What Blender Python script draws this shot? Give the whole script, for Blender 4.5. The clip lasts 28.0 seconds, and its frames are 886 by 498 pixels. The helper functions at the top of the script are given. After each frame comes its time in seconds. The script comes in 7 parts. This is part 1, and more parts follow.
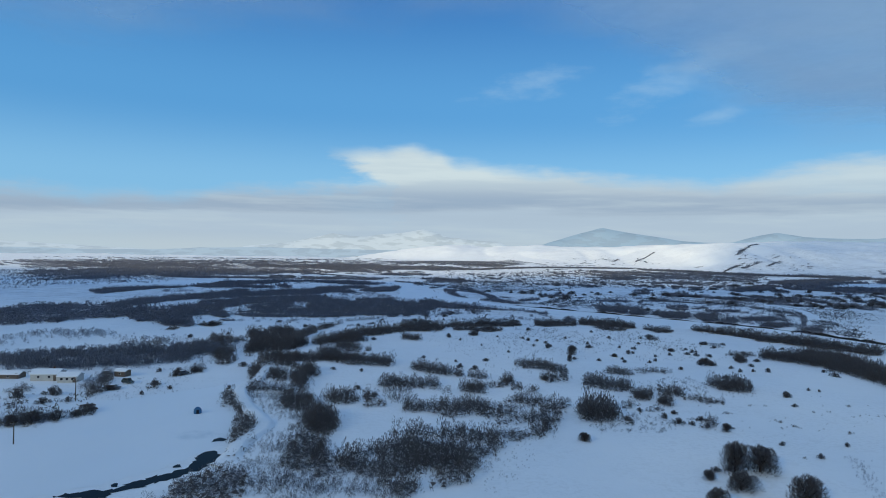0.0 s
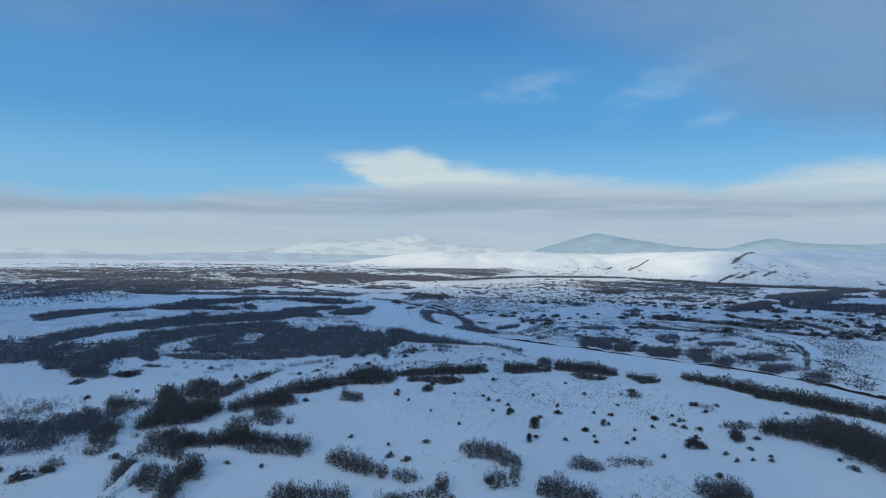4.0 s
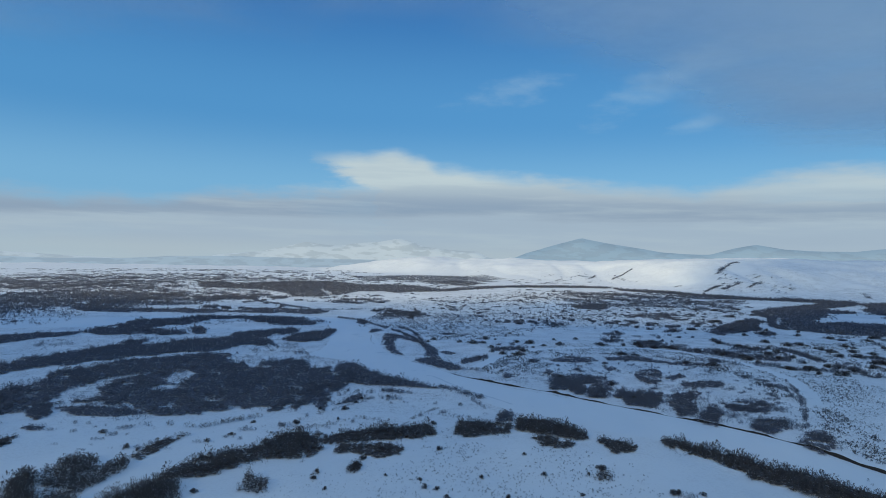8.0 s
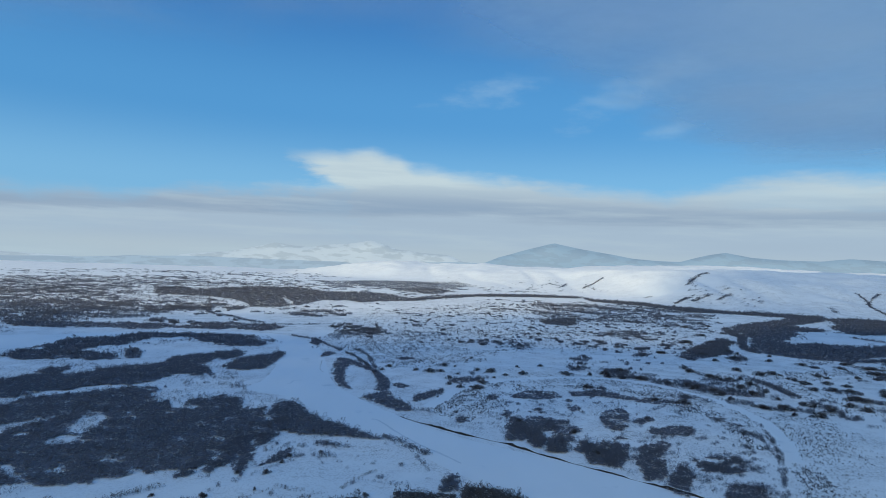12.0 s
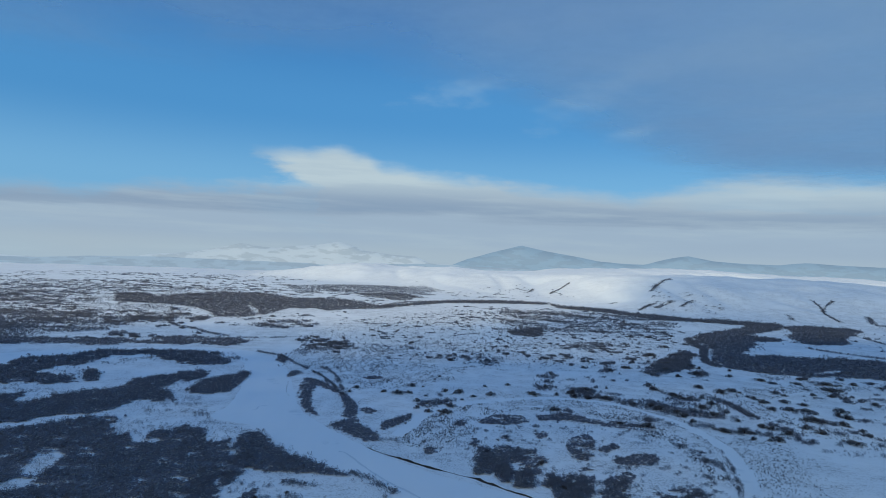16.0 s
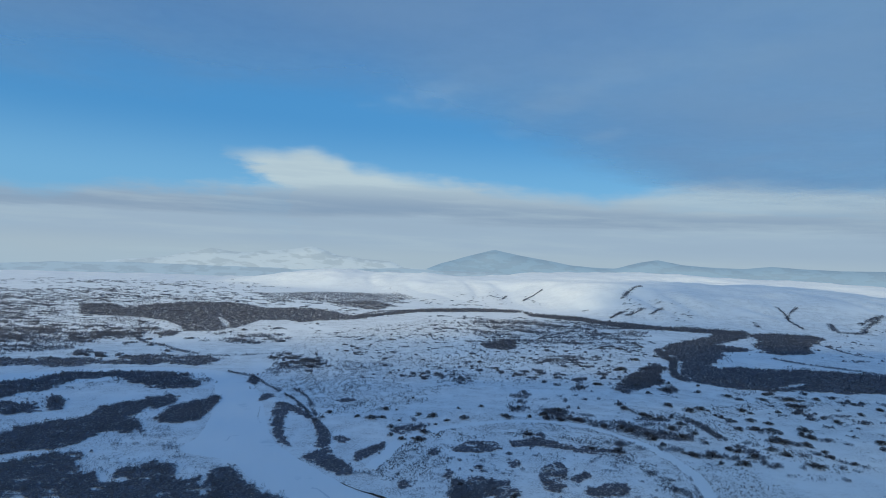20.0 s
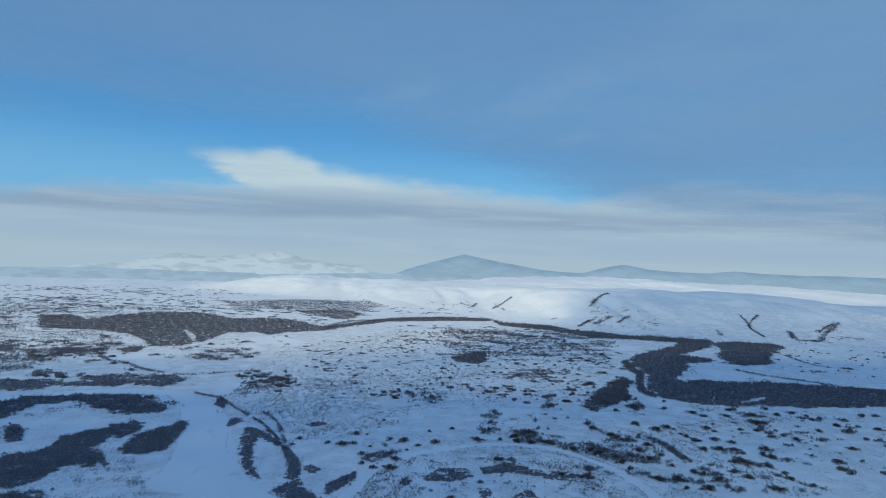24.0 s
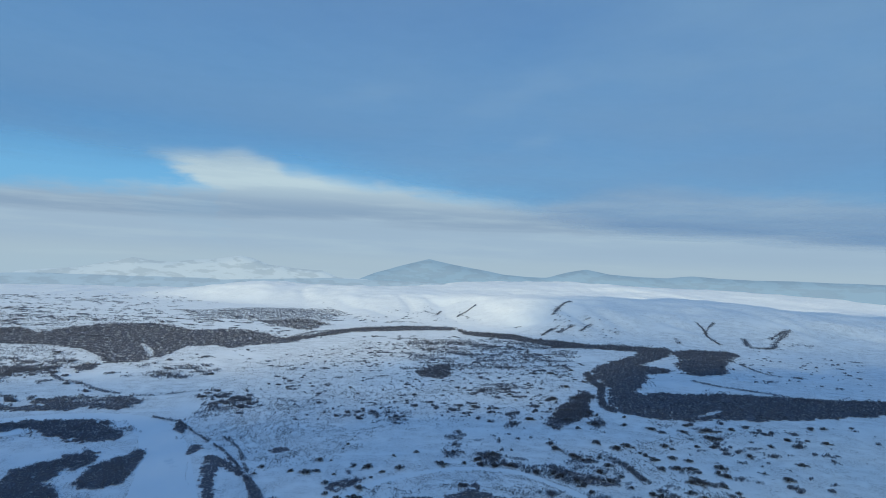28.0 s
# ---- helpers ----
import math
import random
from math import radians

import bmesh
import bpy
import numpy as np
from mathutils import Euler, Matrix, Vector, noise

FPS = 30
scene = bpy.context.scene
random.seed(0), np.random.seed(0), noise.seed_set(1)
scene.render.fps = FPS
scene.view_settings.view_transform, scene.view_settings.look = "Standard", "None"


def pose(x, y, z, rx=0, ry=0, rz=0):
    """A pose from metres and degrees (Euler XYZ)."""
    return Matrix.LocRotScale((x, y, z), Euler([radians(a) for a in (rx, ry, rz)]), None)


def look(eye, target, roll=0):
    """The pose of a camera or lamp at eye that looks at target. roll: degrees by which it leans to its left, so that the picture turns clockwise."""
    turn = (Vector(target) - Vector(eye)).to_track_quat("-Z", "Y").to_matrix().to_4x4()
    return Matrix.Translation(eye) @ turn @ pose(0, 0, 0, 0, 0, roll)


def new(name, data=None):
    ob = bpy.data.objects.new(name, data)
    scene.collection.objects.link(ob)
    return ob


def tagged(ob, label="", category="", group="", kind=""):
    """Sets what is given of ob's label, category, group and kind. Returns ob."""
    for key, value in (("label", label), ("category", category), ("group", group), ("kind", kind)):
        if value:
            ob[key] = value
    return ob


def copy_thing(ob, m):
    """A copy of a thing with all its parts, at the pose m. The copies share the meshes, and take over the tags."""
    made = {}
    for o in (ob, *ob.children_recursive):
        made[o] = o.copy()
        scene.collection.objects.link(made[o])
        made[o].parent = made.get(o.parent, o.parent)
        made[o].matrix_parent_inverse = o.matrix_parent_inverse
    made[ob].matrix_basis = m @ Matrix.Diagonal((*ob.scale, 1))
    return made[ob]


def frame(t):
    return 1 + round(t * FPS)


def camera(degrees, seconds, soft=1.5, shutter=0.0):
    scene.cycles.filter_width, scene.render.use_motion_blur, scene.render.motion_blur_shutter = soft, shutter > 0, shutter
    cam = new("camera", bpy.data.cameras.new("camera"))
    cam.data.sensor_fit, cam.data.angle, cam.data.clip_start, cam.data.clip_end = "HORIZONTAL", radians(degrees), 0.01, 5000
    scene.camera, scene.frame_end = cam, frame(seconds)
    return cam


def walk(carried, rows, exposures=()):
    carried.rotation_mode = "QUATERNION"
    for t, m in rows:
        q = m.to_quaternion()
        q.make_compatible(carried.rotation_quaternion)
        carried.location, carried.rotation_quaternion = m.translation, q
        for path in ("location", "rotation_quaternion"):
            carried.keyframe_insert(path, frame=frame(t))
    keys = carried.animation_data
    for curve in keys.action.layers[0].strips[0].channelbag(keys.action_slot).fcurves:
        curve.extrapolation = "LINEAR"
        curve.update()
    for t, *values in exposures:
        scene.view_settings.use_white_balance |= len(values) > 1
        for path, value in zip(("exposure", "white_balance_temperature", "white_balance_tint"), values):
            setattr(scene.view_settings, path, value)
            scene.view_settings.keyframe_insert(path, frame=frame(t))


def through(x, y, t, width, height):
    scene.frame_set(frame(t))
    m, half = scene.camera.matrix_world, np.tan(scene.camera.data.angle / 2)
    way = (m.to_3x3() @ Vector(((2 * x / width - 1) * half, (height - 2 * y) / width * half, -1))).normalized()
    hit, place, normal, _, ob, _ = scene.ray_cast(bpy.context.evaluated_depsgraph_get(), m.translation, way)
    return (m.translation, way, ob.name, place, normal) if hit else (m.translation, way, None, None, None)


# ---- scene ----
cam = camera(71.9, 28.0, soft=0.95)
PATH = [
    (0, look((-0.00, 0.00, 45.00), (-34.3, 999.4, 51.5), 1.03)),
    (1, look((4.86, 10.20, 50.00), (-26.4, 1009.7, 57.8), 1.06)),
    (2, look((9.89, 21.38, 54.88), (-21.1, 1020.9, 64.0), 1.07)),
    (3, look((15.16, 34.12, 59.56), (-14.9, 1033.6, 69.3), 1.08)),
    (4, look((20.31, 47.37, 64.11), (-7.6, 1046.9, 74.9), 1.08)),
    (5, look((25.04, 60.01, 68.64), (1.0, 1059.6, 80.5), 1.09)),
    (6, look((29.64, 72.41, 73.22), (12.6, 1072.2, 87.2), 1.13)),
    (7, look((34.60, 85.29, 77.94), (23.1, 1085.1, 93.0), 1.23)),
    (8, look((40.15, 99.03, 82.82), (34.0, 1098.9, 98.1), 1.36)),
    (9, look((45.70, 112.57, 87.83), (45.5, 1112.4, 103.2), 1.53)),
    (10, look((50.40, 124.48, 92.90), (62.1, 1124.3, 108.5), 1.75)),
    (11, look((53.61, 133.61, 97.97), (78.5, 1133.1, 115.1), 2.00)),
    (12, look((55.38, 139.71, 103.03), (91.0, 1138.9, 120.5), 2.22)),
    (13, look((55.94, 142.80, 108.10), (102.9, 1141.6, 124.8), 2.38)),
    (14, look((55.57, 143.12, 113.17), (117.1, 1141.1, 130.0), 2.46)),
    (15, look((54.75, 141.84, 118.27), (129.5, 1138.9, 135.7), 2.50)),
    (16, look((54.00, 140.34, 123.39), (141.7, 1136.3, 141.4), 2.49)),
    (17, look((53.71, 139.70, 128.53), (153.9, 1134.5, 147.5), 2.47)),
    (18, look((53.67, 139.70, 133.69), (165.7, 1133.2, 153.9), 2.43)),
    (19, look((53.55, 139.83, 138.86), (176.2, 1132.0, 160.1), 2.39)),
    (20, look((53.09, 139.67, 144.01), (183.7, 1130.8, 166.4), 2.36)),
    (21, look((52.42, 139.29, 149.20), (192.6, 1129.1, 172.3), 2.35)),
    (22, look((51.73, 138.87, 154.44), (201.9, 1127.2, 178.5), 2.33)),
    (23, look((51.19, 138.57, 159.79), (214.6, 1124.8, 185.3), 2.33)),
    (24, look((50.78, 138.32, 165.21), (229.9, 1121.8, 192.3), 2.33)),
    (25, look((50.41, 138.00, 170.69), (243.3, 1118.8, 199.0), 2.33)),
    (26, look((50.03, 137.54, 176.18), (256.8, 1115.5, 206.0), 2.33)),
    (27, look((49.63, 136.95, 181.69), (270.9, 1111.7, 212.7), 2.33)),
    (28, look((49.21, 136.31, 187.21), (285.0, 1107.6, 219.8), 2.34)),
]
walk(cam, PATH, exposures=[(0, 0.16, 6400, 3), (5, 0.08, 6330, 2), (7, 0.05, 6300, 2), (8, -0.08, 6280, 2), (9, -0.08, 6250, 2), (10, 0.04, 6220, 2), (12, 0.03, 6170, 2), (15, -0.05, 6050, 2), (17, -0.16, 6000, 2), (19, -0.16, 5970, 1), (21, -0.09, 5950, 0), (28, -0.05, 5880, -1)])

# ---- light ----
SUN_AZ, SUN_EL = 217.0, 22.0
sun_from = Vector((math.sin(radians(SUN_AZ)) * math.cos(radians(SUN_EL)), math.cos(radians(SUN_AZ)) * math.cos(radians(SUN_EL)), math.sin(radians(SUN_EL))))
sun = new("sun", bpy.data.lights.new("sun", "SUN"))
sun.data.energy, sun.data.angle, sun.data.color = 4.2, radians(0.6), (1.0, 0.85, 0.56)
sun.matrix_world = look((0, 0, 600), Vector((0, 0, 600)) - sun_from)


class Nodes:
    """A short way to write node trees."""

    def __init__(self, tree):
        self.tree = tree
        tree.nodes.clear()

    def put(self, kind, values=(), **props):
        node = self.tree.nodes.new(kind)
        for key, value in props.items():
            setattr(node, key, value)
        for key, value in dict(values).items():
            if isinstance(value, bpy.types.NodeSocket):
                self.tree.links.new(value, node.inputs[key])
            else:
                node.inputs[key].default_value = value
        return node

    def math(self, op, a, b=0.0, clamp=False):
        return self.put("ShaderNodeMath", {0: a, 1: b}, operation=op, use_clamp=clamp).outputs[0]

    def span(self, v, a, b, c=0.0, d=1.0, smooth=True):
        return self.put("ShaderNodeMapRange", {"Value": v, 1: a, 2: b, 3: c, 4: d}, interpolation_type="SMOOTHSTEP" if smooth else "LINEAR").outputs[0]

    def noise(self, vector, scale, detail=4.0, rough=0.55, kind="FBM"):
        return self.put("ShaderNodeTexNoise", {"Vector": vector, "Scale": scale, "Detail": detail, "Roughness": rough}).outputs["Fac"]

    def mix(self, f, a, b):
        n = self.put("ShaderNodeMix", data_type="RGBA")
        for i, v in ((0, f), (6, a), (7, b)):
            if isinstance(v, bpy.types.NodeSocket):
                self.tree.links.new(v, n.inputs[i])
            else:
                n.inputs[i].default_value = v
        return n.outputs[2]

    def ramp(self, f, stops):
        n = self.put("ShaderNodeValToRGB", {0: f})
        n.color_ramp.interpolation = "EASE"
        el = n.color_ramp.elements
        while len(el) < len(stops):
            el.new(0.5)
        for e, (p, v) in zip(el, stops):
            e.position, e.color = p, (v, v, v, 1) if not isinstance(v, tuple) else (*v, 1)
        return n.outputs[0]


# ---- sky: blue air, a bank of cloud over the hills, a veil coming in ----
world = bpy.data.worlds.new("sky")
scene.world = world
world.use_nodes = True
N = Nodes(world.node_tree)
where = N.put("ShaderNodeTexCoord").outputs["Generated"]
sep = N.put("ShaderNodeSeparateXYZ", {0: where}).outputs
az = N.math("ARCTAN2", sep[0], sep[1])                     # radians, to the east of north
el = N.math("ARCSINE", sep[2])
air = N.put("ShaderNodeTexSky", sky_type="NISHITA", sun_disc=False, sun_elevation=radians(SUN_EL), sun_rotation=radians(SUN_AZ), air_density=1.3, dust_density=0.6, ozone_density=2.5).outputs[0]
flow = N.put("ShaderNodeCombineXYZ", {0: N.math("MULTIPLY", az, 3.0), 1: N.math("MULTIPLY", el, 11.0), 2: 0.0}).outputs[0]
puff = N.noise(flow, 2.2, 6.0, 0.55)
soft = N.noise(flow, 0.9, 4.0, 0.5)
# the bank's upper edge by bearing: -50 to 60 degrees
turn = N.span(az, radians(-50), radians(60), smooth=False)
D = math.pi / 180


def profile(stops):
    """Heights in degrees (over 12) by bearing in degrees."""
    return N.math("MULTIPLY", N.ramp(turn, [((a + 50) / 110, v / 12) for a, v in stops]), 12 * D)


fluff = N.noise(flow, 5.5, 7.0, 0.6)
wob = N.math("ADD", N.span(puff, 0.25, 0.75, -0.4 * D, 0.4 * D, False), N.span(fluff, 0.25, 0.75, -0.45 * D, 0.45 * D, False))
base_edge = N.math("ADD", profile([(-50, 4.4), (-38, 4.6), (-29, 4.5), (-25, 4.7), (-21, 5.5), (-11, 6.1), (-2, 7.8), (2, 8.0), (7, 7.8), (14, 6.9), (20, 6.4), (24, 6.7), (29, 7.7), (34, 7.9), (40, 7.3), (60, 6.0)]), wob)
bank = N.math("SUBTRACT", 1.0, N.span(el, N.math("SUBTRACT", base_edge, 1.2 * D), N.math("ADD", base_edge, 0.7 * D)))
# the billow with its overhanging western lip
crest = N.math("ADD", profile([(-50, 0.0), (-20, 6.0), (-15, 8.4), (-12.5, 9.2), (-8, 9.5), (-5, 9.9), (-3, 9.4), (-0.5, 8.5), (4, 8.0), (12, 7.0), (30, 6.0), (60, 5.0)]), N.math("MULTIPLY", wob, 0.6))
lip = N.span(el, 5.8 * D, 9.6 * D, -8.6 * D, -13.2 * D, False)
lip = N.math("ADD", lip, N.math("ADD", N.span(puff, 0.3, 0.7, -1.2 * D, 1.2 * D, False), N.span(fluff, 0.3, 0.7, -1.5 * D, 1.5 * D, False)))
billow = N.math("MULTIPLY", N.span(N.math("SUBTRACT", az, lip), -1.3 * D, 2.6 * D), N.math("SUBTRACT", 1.0, N.span(el, N.math("SUBTRACT", crest, 1.1 * D), N.math("ADD", crest, 0.6 * D))))
bank = N.math("MAXIMUM", N.math("MULTIPLY", bank, N.span(soft, 0.3, 0.6, 0.78, 0.97)), N.math("MULTIPLY", billow, 0.96))
# layers: a bright top, a grey base line, paler haze beneath it
layer = N.noise(N.put("ShaderNodeCombineXYZ", {0: N.math("MULTIPLY", az, 2.2), 1: N.math("MULTIPLY", el, 26.0), 2: 3.0}).outputs[0], 1.6, 7.0, 0.6)
line = N.math("ADD", profile([(-50, 3.3), (-30, 3.6), (-20, 4.3), (-8, 4.9), (4, 5.0), (16, 4.6), (30, 4.2), (60, 4.0)]), N.span(layer, 0.3, 0.7, -0.5 * D, 0.5 * D, False))
high = N.math("MULTIPLY", N.math("SUBTRACT", el, line), 1 / (3.0 * D))
top_light = N.ramp(turn, [(0.0, 0.10), (0.24, 0.14), (0.33, 0.5), (0.37, 1.0), (0.47, 1.0), (0.58, 0.62), (0.66, 0.55), (0.76, 0.85), (1.0, 0.6)])
cloud = N.mix(N.math("MULTIPLY", N.span(high, 0.05, 0.8), top_light), (0.36, 0.425, 0.53, 1), (0.58, 0.645, 0.685, 1))
under = N.math("ADD", N.span(high, -0.08, -0.42), N.span(layer, 0.35, 0.65, -0.18, 0.18, False), clamp=True)
cloud = N.mix(under, cloud, (0.40, 0.475, 0.585, 1))
grey = N.math("MULTIPLY", N.span(high, -0.3, -0.03), N.span(high, 0.42, 0.02))
cloud = N.mix(N.math("MULTIPLY", grey, N.span(layer, 0.3, 0.62, 0.85, 0.3)), cloud, (0.285, 0.36, 0.485, 1))
cloud = N.mix(N.span(el, 1.9 * D, 0.2 * D), cloud, (0.445, 0.51, 0.585, 1))
cloud = N.mix(N.math("MULTIPLY", N.span(layer, 0.48, 0.72), 0.4), cloud, (0.50, 0.57, 0.63, 1))
veil = N.math("MULTIPLY", N.span(N.math("ADD", az, N.math("MULTIPLY", soft, 0.5)), radians(32), radians(56)), N.span(N.math("ADD", el, N.math("MULTIPLY", puff, 0.1)), 0.16, 0.30))
veil = N.math("MULTIPLY", veil, N.span(puff, 0.3, 0.7, 0.5, 0.9))
wisp = N.math("MULTIPLY", N.span(puff, 0.58, 0.75), N.math("MULTIPLY", N.span(el, 0.2, 0.26), N.span(az, 0.2, 0.42)))
streak = N.noise(N.put("ShaderNodeCombineXYZ", {0: N.math("MULTIPLY", az, 5.0), 1: N.math("MULTIPLY", el, 16.0), 2: 9.0}).outputs[0], 2.6, 6.0, 0.6)
for at, up, wide, tall, tilt in ((0.10, 0.268, 0.085, 0.020, 0.17), (0.385, 0.212, 0.045, 0.014, 0.2), (0.36, 0.285, 0.12, 0.035, 0.4)):
    dx, dy = N.math("DIVIDE", N.math("SUBTRACT", az, at), wide), N.math("DIVIDE", N.math("SUBTRACT", N.math("SUBTRACT", el, up), N.math("MULTIPLY", N.math("SUBTRACT", az, at), tilt)), tall)
    far = N.math("SQRT", N.math("ADD", N.math("MULTIPLY", dx, dx), N.math("MULTIPLY", dy, dy)))
    wisp = N.math("MAXIMUM", wisp, N.math("SUBTRACT", 1.0, N.span(N.math("SUBTRACT", far, N.span(streak, 0.3, 0.7, -0.55, 0.55, False)), -0.2, 1.25)))
# the clear air grows deeper with height
clear = N.ramp(N.span(el, 0.0, 0.45, smooth=False), [(0.0, (0.44, 0.61, 0.77)), (0.22, (0.22, 0.46, 0.75)), (0.5, (0.10, 0.31, 0.64)), (1.0, (0.035, 0.155, 0.46))])
tint = N.put("ShaderNodeMix", {0: 1.0, 6: air, 7: (0.05, 0.075, 0.10, 1)}, data_type="RGBA", blend_type="MULTIPLY").outputs[2]
blue = N.mix(0.82, tint, clear)
col = N.mix(N.math("MULTIPLY", wisp, 0.3), blue, (0.45, 0.58, 0.72, 1))
col = N.mix(veil, col, (0.21, 0.36, 0.58, 1))
col = N.mix(bank, col, cloud)
back = N.put("ShaderNodeBackground", {"Color": col, "Strength": 1.0})
N.put("ShaderNodeOutputWorld", {"Surface": back.outputs[0]})


# ---- materials ----
def material(name):
    m = bpy.data.materials.new(name)
    m.use_nodes = True
    n = Nodes(m.node_tree)
    return m, n


def finish(n, colour, rough=0.8, bump=None, strength=0.3, dist=1.0, metallic=0.0, spec=0.3):
    b = n.put("ShaderNodeBsdfPrincipled", {"Base Color": colour, "Roughness": rough, "Metallic": metallic, "Specular IOR Level": spec})
    if bump is not None:
        bn = n.put("ShaderNodeBump", {"Height": bump, "Strength": strength, "Distance": dist})
        n.tree.links.new(bn.outputs[0], b.inputs["Normal"])
    n.put("ShaderNodeOutputMaterial", {"Surface": b.outputs[0]})


def snow_land():
    m, n = material("snow_land")
    p = n.put("ShaderNodeNewGeometry").outputs["Position"]
    big, mid = n.noise(p, 0.006, 5), n.noise(p, 0.05, 5)
    drift = n.noise(n.put("ShaderNodeMapping", {0: p, 3: (0.030, 0.022, 0.03)}).outputs[0], 1.0, 6)
    stub = n.noise(p, 0.9, 3, 0.7)
    # dry grass and twigs showing through, in patches
    tuft = n.noise(p, 0.28, 4, 0.65)
    s = n.put("ShaderNodeSeparateXYZ", {0: p}).outputs
    open_plain = n.math("MULTIPLY", n.span(s[1], 330.0, 560.0, 0.12, 1.0), n.span(s[1], 1500.0, 2100.0, 1.0, 0.35))
    patch = n.math("MULTIPLY", n.math("MULTIPLY", n.span(mid, 0.34, 0.56), n.span(big, 0.32, 0.5)), open_plain)
    # old meander scrolls: curved stripes of taller grass
    scroll = n.put("ShaderNodeTexWave", {"Vector": n.put("ShaderNodeMapping", {0: p, 1: (-0.75, -3.4, 0.0), 3: (0.0045, 0.0060, 0.0045)}).outputs[0], "Scale": 1.6, "Distortion": 14.0, "Detail": 3.0, "Detail Scale": 0.7}, wave_type="RINGS", rings_direction="Z").outputs["Fac"]
    patch = n.math("MULTIPLY", patch, n.span(scroll, 0.2, 0.8, 0.7, 1.0))
    speck = n.math("MULTIPLY", n.math("MAXIMUM", n.span(stub, 0.5, 0.6), n.span(tuft, 0.54, 0.65)), patch)
    white = n.mix(drift, (0.74, 0.77, 0.81, 1), (0.86, 0.87, 0.89, 1))
    col = n.mix(n.math("MULTIPLY", speck, 0.8), white, (0.19, 0.185, 0.19, 1))
    lump = n.noise(p, 0.16, 4, 0.6)
    h = n.math("ADD", n.math("ADD", n.math("MULTIPLY", mid, 1.5), n.math("MULTIPLY", drift, 0.8)), n.math("MULTIPLY", lump, 0.7))
    finish(n, col, 0.75, h, 0.3, 1.0)
    return m


def snow_ice():
    m, n = material("snow_on_ice")
    p = n.put("ShaderNodeNewGeometry").outputs["Position"]
    a = n.noise(n.put("ShaderNodeMapping", {0: p, 3: (0.03, 0.009, 0.03)}).outputs[0], 1.0, 6)
    bare = n.span(n.noise(p, 0.025, 7, 0.6), 0.62, 0.7, 0.0, 0.5)
    col = n.mix(a, (0.72, 0.76, 0.81, 1), (0.84, 0.86, 0.89, 1))
    col = n.mix(bare, col, (0.5, 0.57, 0.64, 1))
    finish(n, col, 0.6, a, 0.15, 0.5)
    return m


def twigs(name, dark, light, tips=(0.225, 0.225, 0.25, 1)):
    m, n = material(name)
    r = n.put("ShaderNodeNewGeometry").outputs["Random Per Island"]
    p = n.put("ShaderNodeNewGeometry").outputs["Position"]
    g = n.noise(p, 0.05, 3)
    col = n.mix(r, dark, light)
    col = n.mix(n.span(g, 0.35, 0.7, 0.0, 0.45), col, tips)
    # a mass of twigs is porous and takes light from all round: soften the facets, let light through
    g = n.put("ShaderNodeNewGeometry").outputs["Normal"]
    up = n.put("ShaderNodeVectorMath", {0: g, 1: (0.2, 0.2, 0.2)}, operation="MULTIPLY").outputs[0]
    up = n.put("ShaderNodeVectorMath", {0: up, 1: (0.0, 0.0, 0.8)}, operation="ADD").outputs[0]
    up = n.put("ShaderNodeVectorMath", {0: up}, operation="NORMALIZE").outputs[0]
    face = n.put("ShaderNodeBsdfDiffuse", {"Color": col, "Normal": up}).outputs[0]
    through = n.put("ShaderNodeBsdfTranslucent", {"Color": col}).outputs[0]
    n.put("ShaderNodeOutputMaterial", {"Surface": n.put("ShaderNodeMixShader", {0: 0.4, 1: face, 2: through}).outputs[0]})
    return m


def plain(name, colour, rough=0.7, vary=0.25, scale=3.0, metallic=0.0):
    m, n = material(name)
    p = n.put("ShaderNodeTexCoord").outputs["Object"]
    f = n.noise(p, scale, 5)
    dark = tuple(c * (1 - vary) for c in colour)
    col = n.mix(f, (*dark, 1), (*colour, 1))
    finish(n, col, rough, f, 0.2, 0.05, metallic)
    return m


SNOW, ICE = snow_land(), snow_ice()
# Blue-lightened twigs carry distance haze in their colour; the brown ones are unhazed.
HAZED_TWIG = twigs("hazed_willow_twigs", (0.225, 0.235, 0.285, 1), (0.275, 0.278, 0.325, 1))
BROWN = twigs("brown_unhazed_twigs", (0.150, 0.138, 0.140, 1), (0.225, 0.204, 0.200, 1), (0.185, 0.175, 0.178, 1))
REED = twigs("dry_reeds", (0.075, 0.062, 0.05, 1), (0.19, 0.155, 0.12, 1))
WEED = twigs("weed_stalks", (0.10, 0.10, 0.115, 1), (0.17, 0.165, 0.17, 1))
BARK = plain("bark", (0.07, 0.055, 0.045), 0.9)
EARTH = plain("bank_earth", (0.045, 0.042, 0.042), 0.95, 0.5, 1.5)


# ---- the lie of the land ----
def smooth(v, a, b):
    u = np.clip((v - a) / (b - a), 0, 1)
    return u * u * (3 - 2 * u)


FOOT_X = [-6000, -900, -350, 100, 305, 491, 645, 721, 777, 870, 1117, 1295, 2000, 6000]
FOOT_Y = [3300, 3150, 2950, 2500, 2060, 1960, 1890, 1780, 1640, 1530, 1500, 1450, 1300, 900]
TOP_X = [-6000, -720, -500, -300, -90, 94, 300, 560, 740, 866, 1080, 1400, 1590, 1700, 1900, 2300, 6000]
TOP_Z = [0, 0, 32, 66, 92, 80, 84, 87, 90, 95, 103, 106, 106, 96, 80, 62, 60]
REAR_X, REAR_Z = [200, 500, 900, 1300, 2000, 3000, 4500], [0, 12, 20, 55, 95, 85, 50]
RUN_X = [-6000, -300, 300, 700, 1080, 6000]
RUN = [400, 450, 1000, 800, 650, 700]


